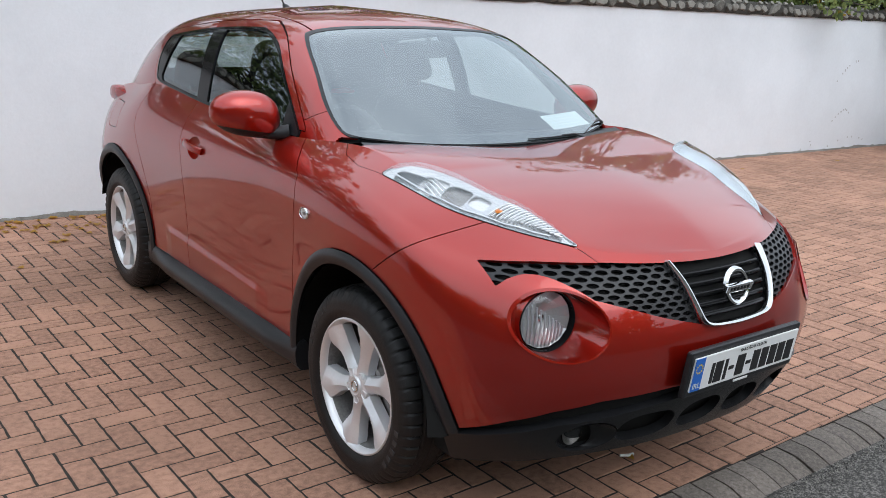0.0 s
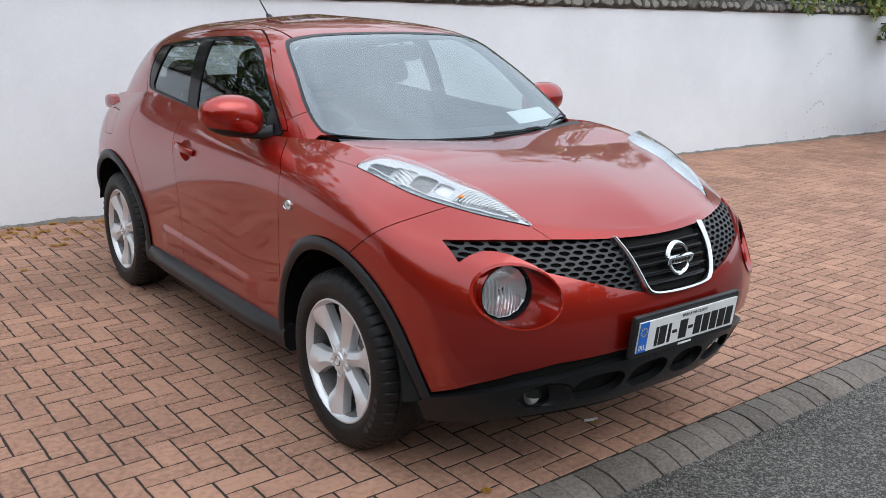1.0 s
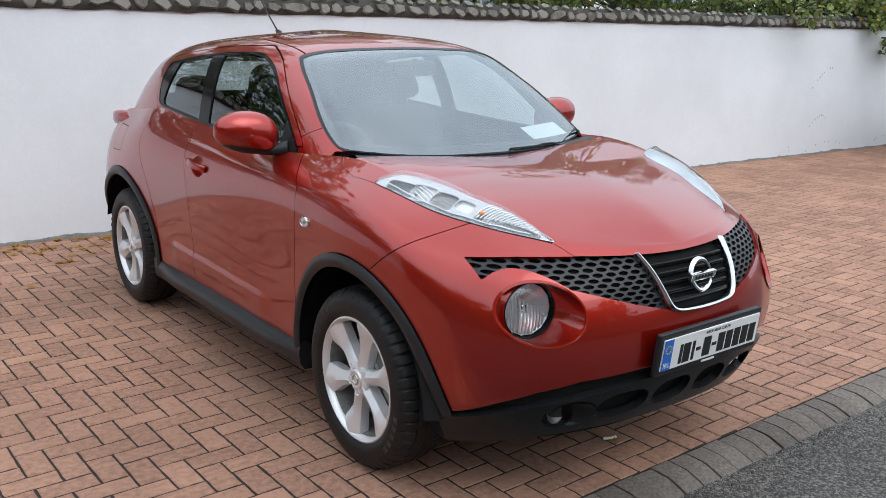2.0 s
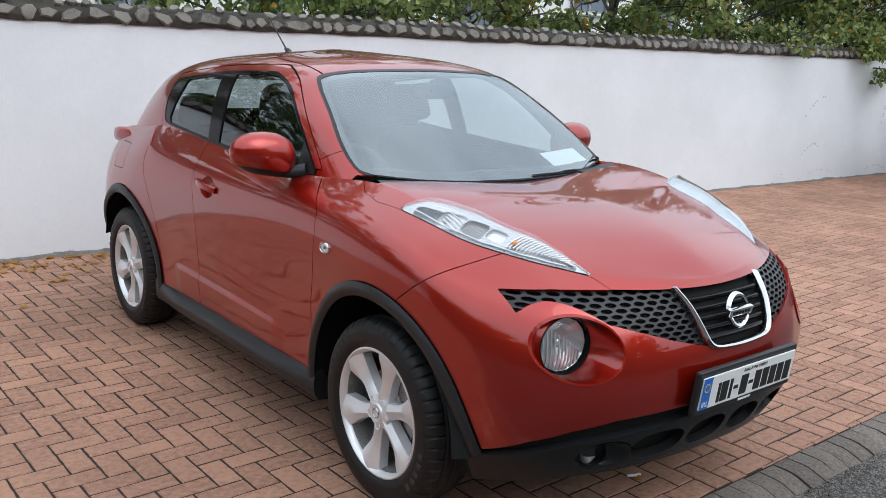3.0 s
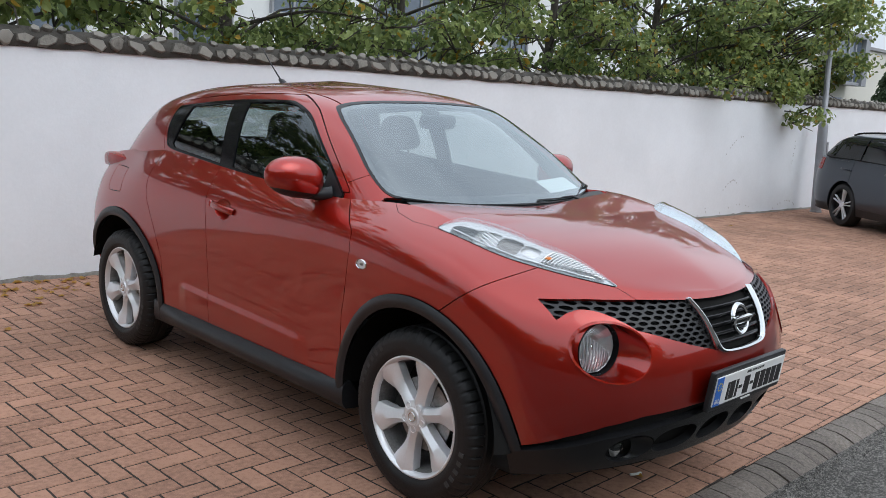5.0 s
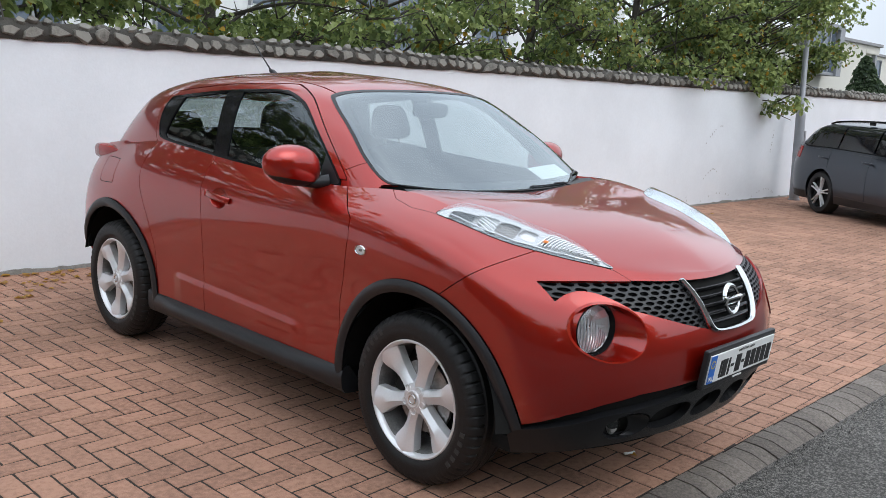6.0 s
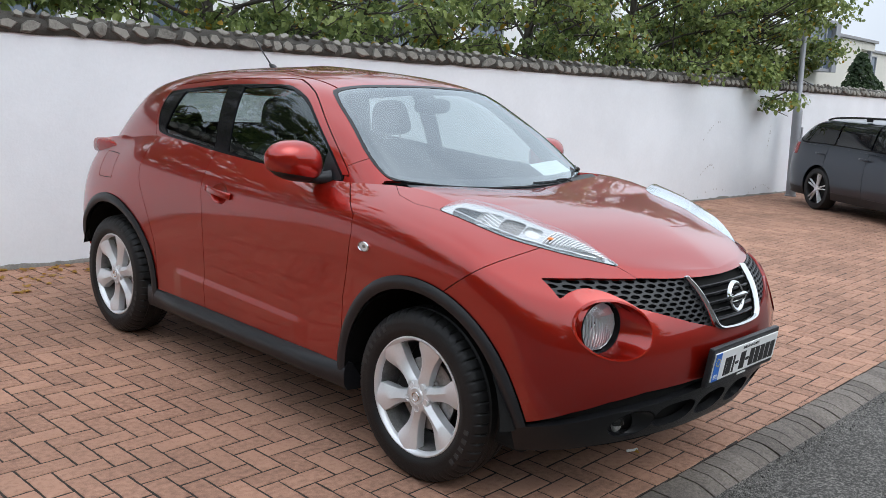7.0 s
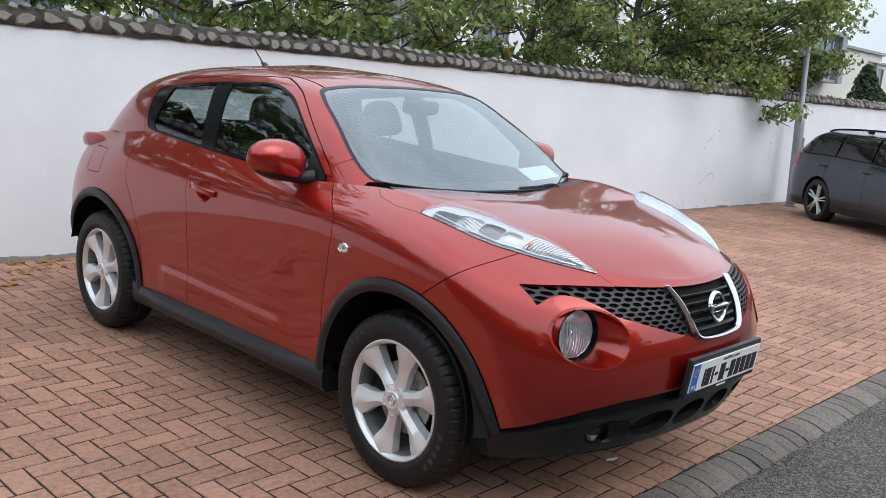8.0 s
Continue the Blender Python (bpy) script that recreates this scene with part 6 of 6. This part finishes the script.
def house_window(parent, x, y, z, w, h, bars=1, deep=.10):
    """A window facing -y with its frame, sill and panes."""
    win = new("window")
    win.parent = parent
    bm = bmesh.new()
    block(bm, (x - w / 2 - .06, y - .05, z - .06), (x - w / 2, y + deep, z + h + .06), .008)
    block(bm, (x + w / 2, y - .05, z - .06), (x + w / 2 + .06, y + deep, z + h + .06), .008)
    block(bm, (x - w / 2 - .001, y - .05, z + h), (x + w / 2 + .001, y + deep, z + h + .06), .008)
    for k in range(bars):
        bx = x - w / 2 + w * (k + 1) / (bars + 1)
        block(bm, (bx - .03, y - .03, z), (bx + .03, y + deep, z + h), .006)
    block(bm, (x - w / 2, y - .03, z + h * .42), (x + w / 2, y + deep, z + h * .42 + .05), .006)
    part("frame", bm, FRAME_GREY, win)
    bm = bmesh.new()
    block(bm, (x - w / 2 - .10, y - .12, z - .12), (x + w / 2 + .10, y + deep, z - .06), .01)
    part("sill", bm, PALE, win)
    for k in range(bars + 1):
        x0 = x - w / 2 + w * k / (bars + 1)
        bm = bmesh.new()
        block(bm, (x0 + .03, y + .01, z), (x0 + w / (bars + 1) - .03, y + .03, z + h))
        part("pane", bm, PANE, win)


def shell_house(name, label, x0, x1, y0, y1, top, mat):
    ob = thing(name, (0, 0, 0), label, "house")
    bm = bmesh.new()
    block(bm, (x0, y0, -.1), (x1, y1, top), .03)
    part("wall", bm, mat, ob)
    bm = bmesh.new()
    block(bm, (x0 - .12, y0 - .12, top), (x1 + .12, y1 + .12, top + .14), .02)
    part("roof", bm, ROOF_EDGE, ob)
    return ob


behind = shell_house("apartment_building", "pale rendered apartment building seen through the trees", 2.0, 25.0, 15.0, 24.0, 6.4, PALE)
for x, z, w, h, bars in ((3.9, 2.3, 1.1, 1.7, 1), (7.2, 2.2, 1.3, 1.9, 1), (9.6, 3.3, 1.2, 1.6, 1), (13.4, 2.3, 2.3, 2.3, 2), (17.6, 3.0, 1.4, 1.6, 1), (21.0, 2.4, 1.6, 2.0, 1), (23.6, 3.9, 1.1, 1.5, 1)):
    house_window(behind, x, 14.93, z, w, h, bars)
left_house = shell_house("house", "pale rendered house with a flat roof behind trees", -22.0, -2.5, 17.0, 25.0, 5.2, PALE)
for x in (-18.5, -13.5, -8.5, -4.6):
    house_window(left_house, x, 16.93, 2.4, 1.5, 1.7, 1)

modern = shell_house("house", "cream rendered modern house with grey window bay and flat roof", 33.0, 41.0, 12.0, 20.0, 4.56, CREAM)
bm = bmesh.new()
block(bm, (41.0, 12.0, 4.20), (42.75, 15.5, 4.56), .02)
part("terrace_canopy", bm, CREAM, modern)
bm = bmesh.new()
block(bm, (41.0, 12.0, -.1), (42.75, 15.5, 2.3), .02)
part("terrace_base", bm, CREAM, modern)
bm = bmesh.new()
block(bm, (41.13, 11.88, 4.56), (42.87, 15.6, 4.70), .02)
part("terrace_roof", bm, ROOF_EDGE, modern)
bm = bmesh.new()
block(bm, (42.35, 12.02, 2.3), (42.55, 12.22, 4.20), .01)
part("terrace_post", bm, FRAME_GREY, modern)
bm = bmesh.new()
for z in (2.65, 2.95, 3.25):
    tube(bm, [(41.02, 12.1, z), (42.7, 12.1, z)], .025, 6)
part("terrace_rail", bm, FRAME_GREY, modern)
bay = new("window")
bay.parent = modern
bm = bmesh.new()
block(bm, (35.55, 11.2, 2.90), (36.05, 12.1, 5.00), .02)
block(bm, (33.00, 11.2, 4.80), (35.55, 12.1, 5.00), .02)
block(bm, (33.00, 11.3, 2.90), (35.55, 12.1, 3.03), .02)
for x in (33.00, 34.20, 34.90):
    block(bm, (x, 11.35, 3.03), (x + .10, 11.5, 4.80), .01)
block(bm, (33.00, 11.36, 3.62), (35.55, 11.46, 3.69), .01)
part("frame", bm, FRAME_GREY, bay)
for x0, x1 in ((33.10, 34.20), (34.30, 34.90), (35.00, 35.55)):
    bm = bmesh.new()
    block(bm, (x0, 11.40, 3.03), (x1, 11.42, 4.80))
    part("pane", bm, PANE, bay)
bm = bmesh.new()
block(bm, (32.80, 11.94, 2.15), (35.70, 12.05, 2.40), .01)
part("slot_window", bm, PANE, modern)
far_house = shell_house("house", "cream rendered house with a flat roof in the distance", 46.0, 60.0, 14.5, 24.0, 4.55, CREAM)
house_window(far_house, 49.5, 14.43, 2.9, 1.6, 1.4, 1)
bm = bmesh.new()
block(bm, (47.6, 15.0, 4.69), (48.0, 15.4, 5.15), .02)
part("chimney", bm, FRAME_GREY, far_house)

# a dark conifer in front of the modern house
CONIFER = leaf_material("conifer_needles", (0.08, 0.12, 0.055), (0.02, 0.04, 0.02))
bush = thing("conifer_bush", (34.35, 9.6, -.1), "dark green conifer shrub beside the cream house", "bush")
rng = np.random.default_rng(77)
bm = bmesh.new()
tube(bm, [(0, 0, 0), (0, 0, 3.6)], [.12, .02], 8)
part("trunk", bm, BARK, bush, smooth=True)
cs, od = [], []
for cx, h, r in ((0, 3.75, .95), (1.35, 2.95, .9), (-.6, 2.7, .7), (2.2, 2.7, .8)):
    n = 1500
    z = rng.random(n) ** .8 * (h - .4) + .4
    rad = r * (1 - (z / h) ** 1.6) ** .7 * rng.uniform(.6, 1.0, n) + .05
    a = rng.random(n) * 2 * math.pi
    cs.append(np.stack([cx + rad * np.cos(a), rad * np.sin(a), z], -1))
    od.append(np.stack([np.cos(a), np.sin(a), .6 + 0 * a], -1) * .8)
LEAF_KEEP = LEAF
LEAF = CONIFER
leaves("foliage", np.concatenate(cs), np.concatenate(od), .16 * rng.uniform(.6, 1.2, 6000), bush, rng, 0)
LEAF = LEAF_KEEP

# ---- fallen leaves and litter ----
DRY = leaf_material("fallen_leaf", (0.58, 0.34, 0.06), (0.16, 0.075, 0.03))
rng = random.Random(11)
half = [(x, y - .45) for x, y in HALF]
for n in range(94):
    if n < 82:
        x = rng.choice((rng.uniform(-2.6, .35), rng.gauss(-1.05, .25), rng.gauss(-.35, .2)))
        y = wall_y(x) - abs(rng.gauss(0, .26)) - .04
    else:
        x, y = ((-.97, 2.42), (-1.9, .62), (.08, -1.70), (-.62, -1.86), (-1.3, 1.9), (1.8, 2.6), (5.5, 1.8), (6.4, 2.3), (-2.0, 1.75), (-.2, 2.2), (8.2, 2.2), (3.5, 1.0))[n - 82]
    size = rng.uniform(.035, .075)
    me = bpy.data.meshes.new("fallen_leaf")
    a = rng.uniform(0, 6.28)
    pts = []
    for u, v in half + [(-u, v) for u, v in half[1:-1]]:
        pu, pv = u * size, v * size
        pts.append((pu * math.cos(a) - pv * math.sin(a), pu * math.sin(a) + pv * math.cos(a), .004 + abs(u) * size * rng.uniform(.25, .6)))
    me.from_pydata(pts, [], [[0, 1, 2, 3, 4, 5, 6], [0, 6, 11, 10, 9, 8, 7]])
    me.materials.append(DRY)
    ob = new("fallen_leaf", me)
    ob.location = (x, y, .0005)
    tagged(ob, "dry yellow and brown leaf lying on the paving", "leaf", group="fallen leaves on the paving")
bm = bmesh.new()
tube(bm, [(.055, -1.672, .008), (.085, -1.690, .010), (.110, -1.688, .007)], .006, 6)
tagged(part("litter_scrap", bm, PAPER, smooth=True), "small pale scrap of litter on the paving", "litter")

# ---- coping stones on the wall ----
cope = tagged(new("wall_coping"), "dark mortar coping set with rounded grey fieldstones", "wall coping", kind="structure")
bm = bmesh.new()
rows = []
for i in range(620):
    x = -30 + 75 * i / 619
    j = lambda k, a=.014: a * noise.noise(Vector((x * 5, k * 3.1, 2)))
    rows.append([bm.verts.new(T @ Vector(p)) for p in ((x, -.014 + j(1, .008), 1.725 + j(2)), (x, -.030 + j(3), 1.765), (x, -.020 + j(4), 1.815), (x, .03 + j(5), 1.860 + j(6)), (x, .12, 1.875 + j(7)), (x, .27, 1.86), (x, .33, 1.72))])
for a, b in zip(rows, rows[1:]):
    for k in range(6):
        bm.faces.new((a[k], b[k], b[k + 1], a[k + 1]))
part("mortar", bm, MORTAR, cope, smooth=True)
shapes = []
for k in range(10):
    bm = bmesh.new()
    r = random.Random(100 + k)
    n_side = r.randint(5, 7)
    lower, upper, crest = [], [], []
    for q in range(n_side):
        a = 2 * math.pi * (q + r.uniform(-.28, .28)) / n_side
        w, h = r.uniform(.44, .58), r.uniform(.40, .58)
        lower.append(bm.verts.new((w * math.cos(a), .22, h * math.sin(a))))
        upper.append(bm.verts.new((w * .96 * math.cos(a), -.12 + r.uniform(-.06, .06), h * .96 * math.sin(a))))
        crest.append(bm.verts.new((w * .80 * math.cos(a), -.27 + r.uniform(-.06, .06), h * .80 * math.sin(a))))
    for q in range(n_side):
        p = (q + 1) % n_side
        bm.faces.new((lower[q], lower[p], upper[p], upper[q]))
        bm.faces.new((upper[q], upper[p], crest[p], crest[q]))
    bm.faces.new(crest)
    me = bpy.data.meshes.new("stone")
    bmesh.ops.recalc_face_normals(bm, faces=bm.faces)
    bm.to_mesh(me)
    bm.free()
    me.polygons.foreach_set("use_smooth", [True] * len(me.polygons))
    me.set_sharp_from_angle(angle=radians(50))
    me.materials.append(STONE)
    shapes.append(me)
rng = random.Random(21)
rest_v, rest_f = [], []


def lay_stone(x, z, w, h, lean, own):
    back = .0 if z < 1.82 else .045
    m = T @ Matrix.Translation((x, -.022 + back, z)) @ pose(0, 0, 0, -lean, 0, 0) @ pose(0, 0, 0, 0, rng.uniform(-25, 25), 0) @ Matrix.Diagonal((w, .085, h, 1))
    me = rng.choice(shapes)
    if own:
        ob = new("stone", me)
        ob.parent = cope
        ob.matrix_basis = m
    else:
        n = len(rest_v)
        rest_v.extend(tuple(m @ v.co) for v in me.vertices)
        rest_f.extend([n + i for i in p.vertices] for p in me.polygons)


x = -14.0
while x < 40:
    w = rng.uniform(.095, .175) if rng.random() < .82 else rng.uniform(.18, .26)
    own = -2.6 < x < 11.5
    lay_stone(x + w / 2, 1.790 + rng.uniform(-.012, .012), w, rng.uniform(.085, .118), 12, own)
    x += w + rng.uniform(-.008, .014)
x = -14.0
while x < 40:
    w = rng.uniform(.06, .14)
    if rng.random() < .8:
        lay_stone(x + w / 2, 1.856 + rng.uniform(-.01, .014), w, rng.uniform(.055, .080), 42, -2.6 < x < 9.0)
    x += w + rng.uniform(.0, .05)
far = build("stones", rest_v, rest_f, STONE, cope, smooth=False)
tagged(far, "rounded grey coping stones", kind="stuff")

# ---- paving blocks in a 90 degree herringbone ----
W, X0, Y0 = .1014, -1.9958, .0529
LAY = Matrix.Translation((X0, Y0, 0)) @ Matrix.Rotation(radians(1.15), 4, "Z")


def paver_mesh(name, w, h, mat, seed, tall=.05, joint=.0072):
    """A block with slightly chipped, uneven edges."""
    r = random.Random(seed)
    bm = bmesh.new()
    a, b = w / 2 - joint / 2, h / 2 - joint / 2
    edge = []
    nx, ny = (5, 3) if w > h else (3, 5)
    for k in range(nx):
        edge.append((-a + 2 * a * k / nx, -b))
    for k in range(ny):
        edge.append((a, -b + 2 * b * k / ny))
    for k in range(nx):
        edge.append((a - 2 * a * k / nx, b))
    for k in range(ny):
        edge.append((-a, b - 2 * b * k / ny))
    edge = [(x + r.uniform(-.0016, .0012), y + r.uniform(-.0016, .0012)) for x, y in edge]
    top = [bm.verts.new((x * (1 - .0036 / a), y * (1 - .0036 / b), 0)) for x, y in edge]
    side = [bm.verts.new((x, y, -.0035 + r.uniform(-.001, .001))) for x, y in edge]
    foot = [bm.verts.new((x, y, -tall)) for x, y in edge]
    n = len(edge)
    for low, high in ((foot, side), (side, top)):
        for k in range(n):
            bm.faces.new((low[k], low[(k + 1) % n], high[(k + 1) % n], high[k]))
    bm.faces.new(top)
    me = bpy.data.meshes.new(name)
    bm.to_mesh(me)
    bm.free()
    me.materials.append(mat)
    return me


def plain_paver(w, h, mat, joint=.0072):
    a, b = w / 2 - joint / 2, h / 2 - joint / 2
    me = bpy.data.meshes.new("brick")
    v = [(sx * (a - d), sy * (b - d), z) for z, d in ((-.05, 0), (-.0035, 0), (0, .0028)) for sx, sy in ((-1, -1), (1, -1), (1, 1), (-1, 1))]
    f = [(r * 4 + k, r * 4 + (k + 1) % 4, r * 4 + 4 + (k + 1) % 4, r * 4 + 4 + k) for r in (0, 1) for k in range(4)] + [(8, 9, 10, 11)]
    me.from_pydata(v, [], f)
    me.materials.append(mat)
    return me


far_flat, far_long = plain_paver(2 * W, W, PAVER), plain_paver(W, 2 * W, PAVER)
flat_blocks = [paver_mesh("brick", 2 * W, W, PAVER, 40 + k) for k in range(6)]
long_blocks = [paver_mesh("brick", W, 2 * W, PAVER, 60 + k) for k in range(6)]
rng = random.Random(3)
rest_v, rest_f = [], []
count = 0
for i in range(-178, 345):
    for j in range(-27, 47):
        d = (i + j) % 4
        if d == 0:
            me, at, tall = rng.choice(flat_blocks), LAY @ Vector(((i + 1) * W, (j + .5) * W, 0)), W
        elif d == 2:
            me, at, tall = rng.choice(long_blocks), LAY @ Vector(((i + .5) * W, (j + 1) * W, 0)), 2 * W
        else:
            continue
        cx, lo, hi = at.x, at.y - tall / 2, at.y + tall / 2
        if hi < KERB_IN + .008 or lo > wall_y(cx) - .015:
            continue
        if cx < -4.2 or cx > 6.5:
            me = far_flat if d == 0 else far_long
        cut_lo, cut_hi = max(lo, KERB_IN), min(hi, wall_y(cx) + .01)
        scale = (cut_hi - cut_lo) / (hi - lo)
        cy = (cut_lo + cut_hi) / 2
        m = Matrix.Translation((cx, cy, rng.uniform(-.0005, .0011))) @ Euler((rng.gauss(0, .0042), rng.gauss(0, .0042), radians(1.15) + rng.gauss(0, .005))).to_matrix().to_4x4() @ Matrix.Diagonal((1, scale, 1, 1))
        if -2.35 < cx < .35 and -1.93 < cy < .15 and not (cx > -.75 and cy > -.9) and count < 300:
            ob = new("brick", me)
            ob.parent = pavement
            ob.matrix_basis = m
            count += 1
        else:
            n = len(rest_v)
            rest_v.extend(tuple(m @ v.co) for v in me.vertices)
            rest_f.extend([n + k for k in p.vertices] for p in me.polygons)
tagged(build("bricks", rest_v, rest_f, PAVER, pavement, smooth=False), "red concrete paving blocks in herringbone", kind="stuff")

# kerb blocks: a soldier course with a sloping front
kerb = tagged(new("kerb"), "grey concrete kerb blocks with a bevelled edge along the road", "kerb", kind="structure")
bm = bmesh.new()
deep = KERB_IN - KERB_OUT
prof = ((0, -.10), (0, -.003), (-.004, 0), (-.080, -.001), (-.105, -.006), (-.155, -.024), (-deep, -.036), (-deep, -.10))
a = .0478
r0, r1 = [bm.verts.new((-a, y, z)) for y, z in prof], [bm.verts.new((a, y, z)) for y, z in prof]
for k in range(len(prof) - 1):
    bm.faces.new((r0[k], r1[k], r1[k + 1], r0[k + 1]))
bm.faces.new(r0[::-1])
bm.faces.new(r1)
bmesh.ops.recalc_face_normals(bm, faces=bm.faces)
kerb_mesh = bpy.data.meshes.new("kerb_block")
bm.to_mesh(kerb_mesh)
bm.free()
kerb_mesh.materials.append(SETT)
rest_v, rest_f = [], []
for k in range(-170, 300):
    m = Matrix.Translation((k * .1034 + .079, KERB_IN - .003 + rng.uniform(-.003, .002), rng.uniform(-.003, .001))) @ Euler((rng.gauss(0, .012), rng.gauss(0, .010), rng.gauss(0, .012))).to_matrix().to_4x4()
    if -30 <= k < 190:
        ob = new("kerb_block", kerb_mesh)
        ob.parent = kerb
        ob.matrix_basis = m
    else:
        n = len(rest_v)
        rest_v.extend(tuple(m @ v.co) for v in kerb_mesh.vertices)
        rest_f.extend([n + i for i in p.vertices] for p in kerb_mesh.polygons)
tagged(build("kerb_blocks", rest_v, rest_f, SETT, kerb, smooth=False), "grey kerb blocks further along", kind="stuff")

# grit gathered along the kerb's foot
GRIT = material("mixed_grit", (0.26, 0.25, 0.22), 0.9, 0, second=(0.02, 0.018, 0.015), vary=0.5, scale=60.0, per_island=0.6)
rv, rf = [], []
for n in range(5200):
    x = rng.uniform(-3, 9)
    y = KERB_OUT - abs(rng.gauss(0, .05)) if n < 3000 else rng.uniform(-6, KERB_OUT)
    s = rng.uniform(.0015, .0060)
    b = len(rv)
    rv += [(x - s, y - s, -.031), (x + s, y - s * .6, -.031), (x + s * .3, y + s, -.031), (x, y, -.030 + s * 1.2)]
    rf += [(b, b + 1, b + 3), (b + 1, b + 2, b + 3), (b + 2, b, b + 3)]
tagged(build("grit", rv, rf, GRIT, None, smooth=False), "loose grit along the kerb and on the asphalt", "grit", kind="stuff")
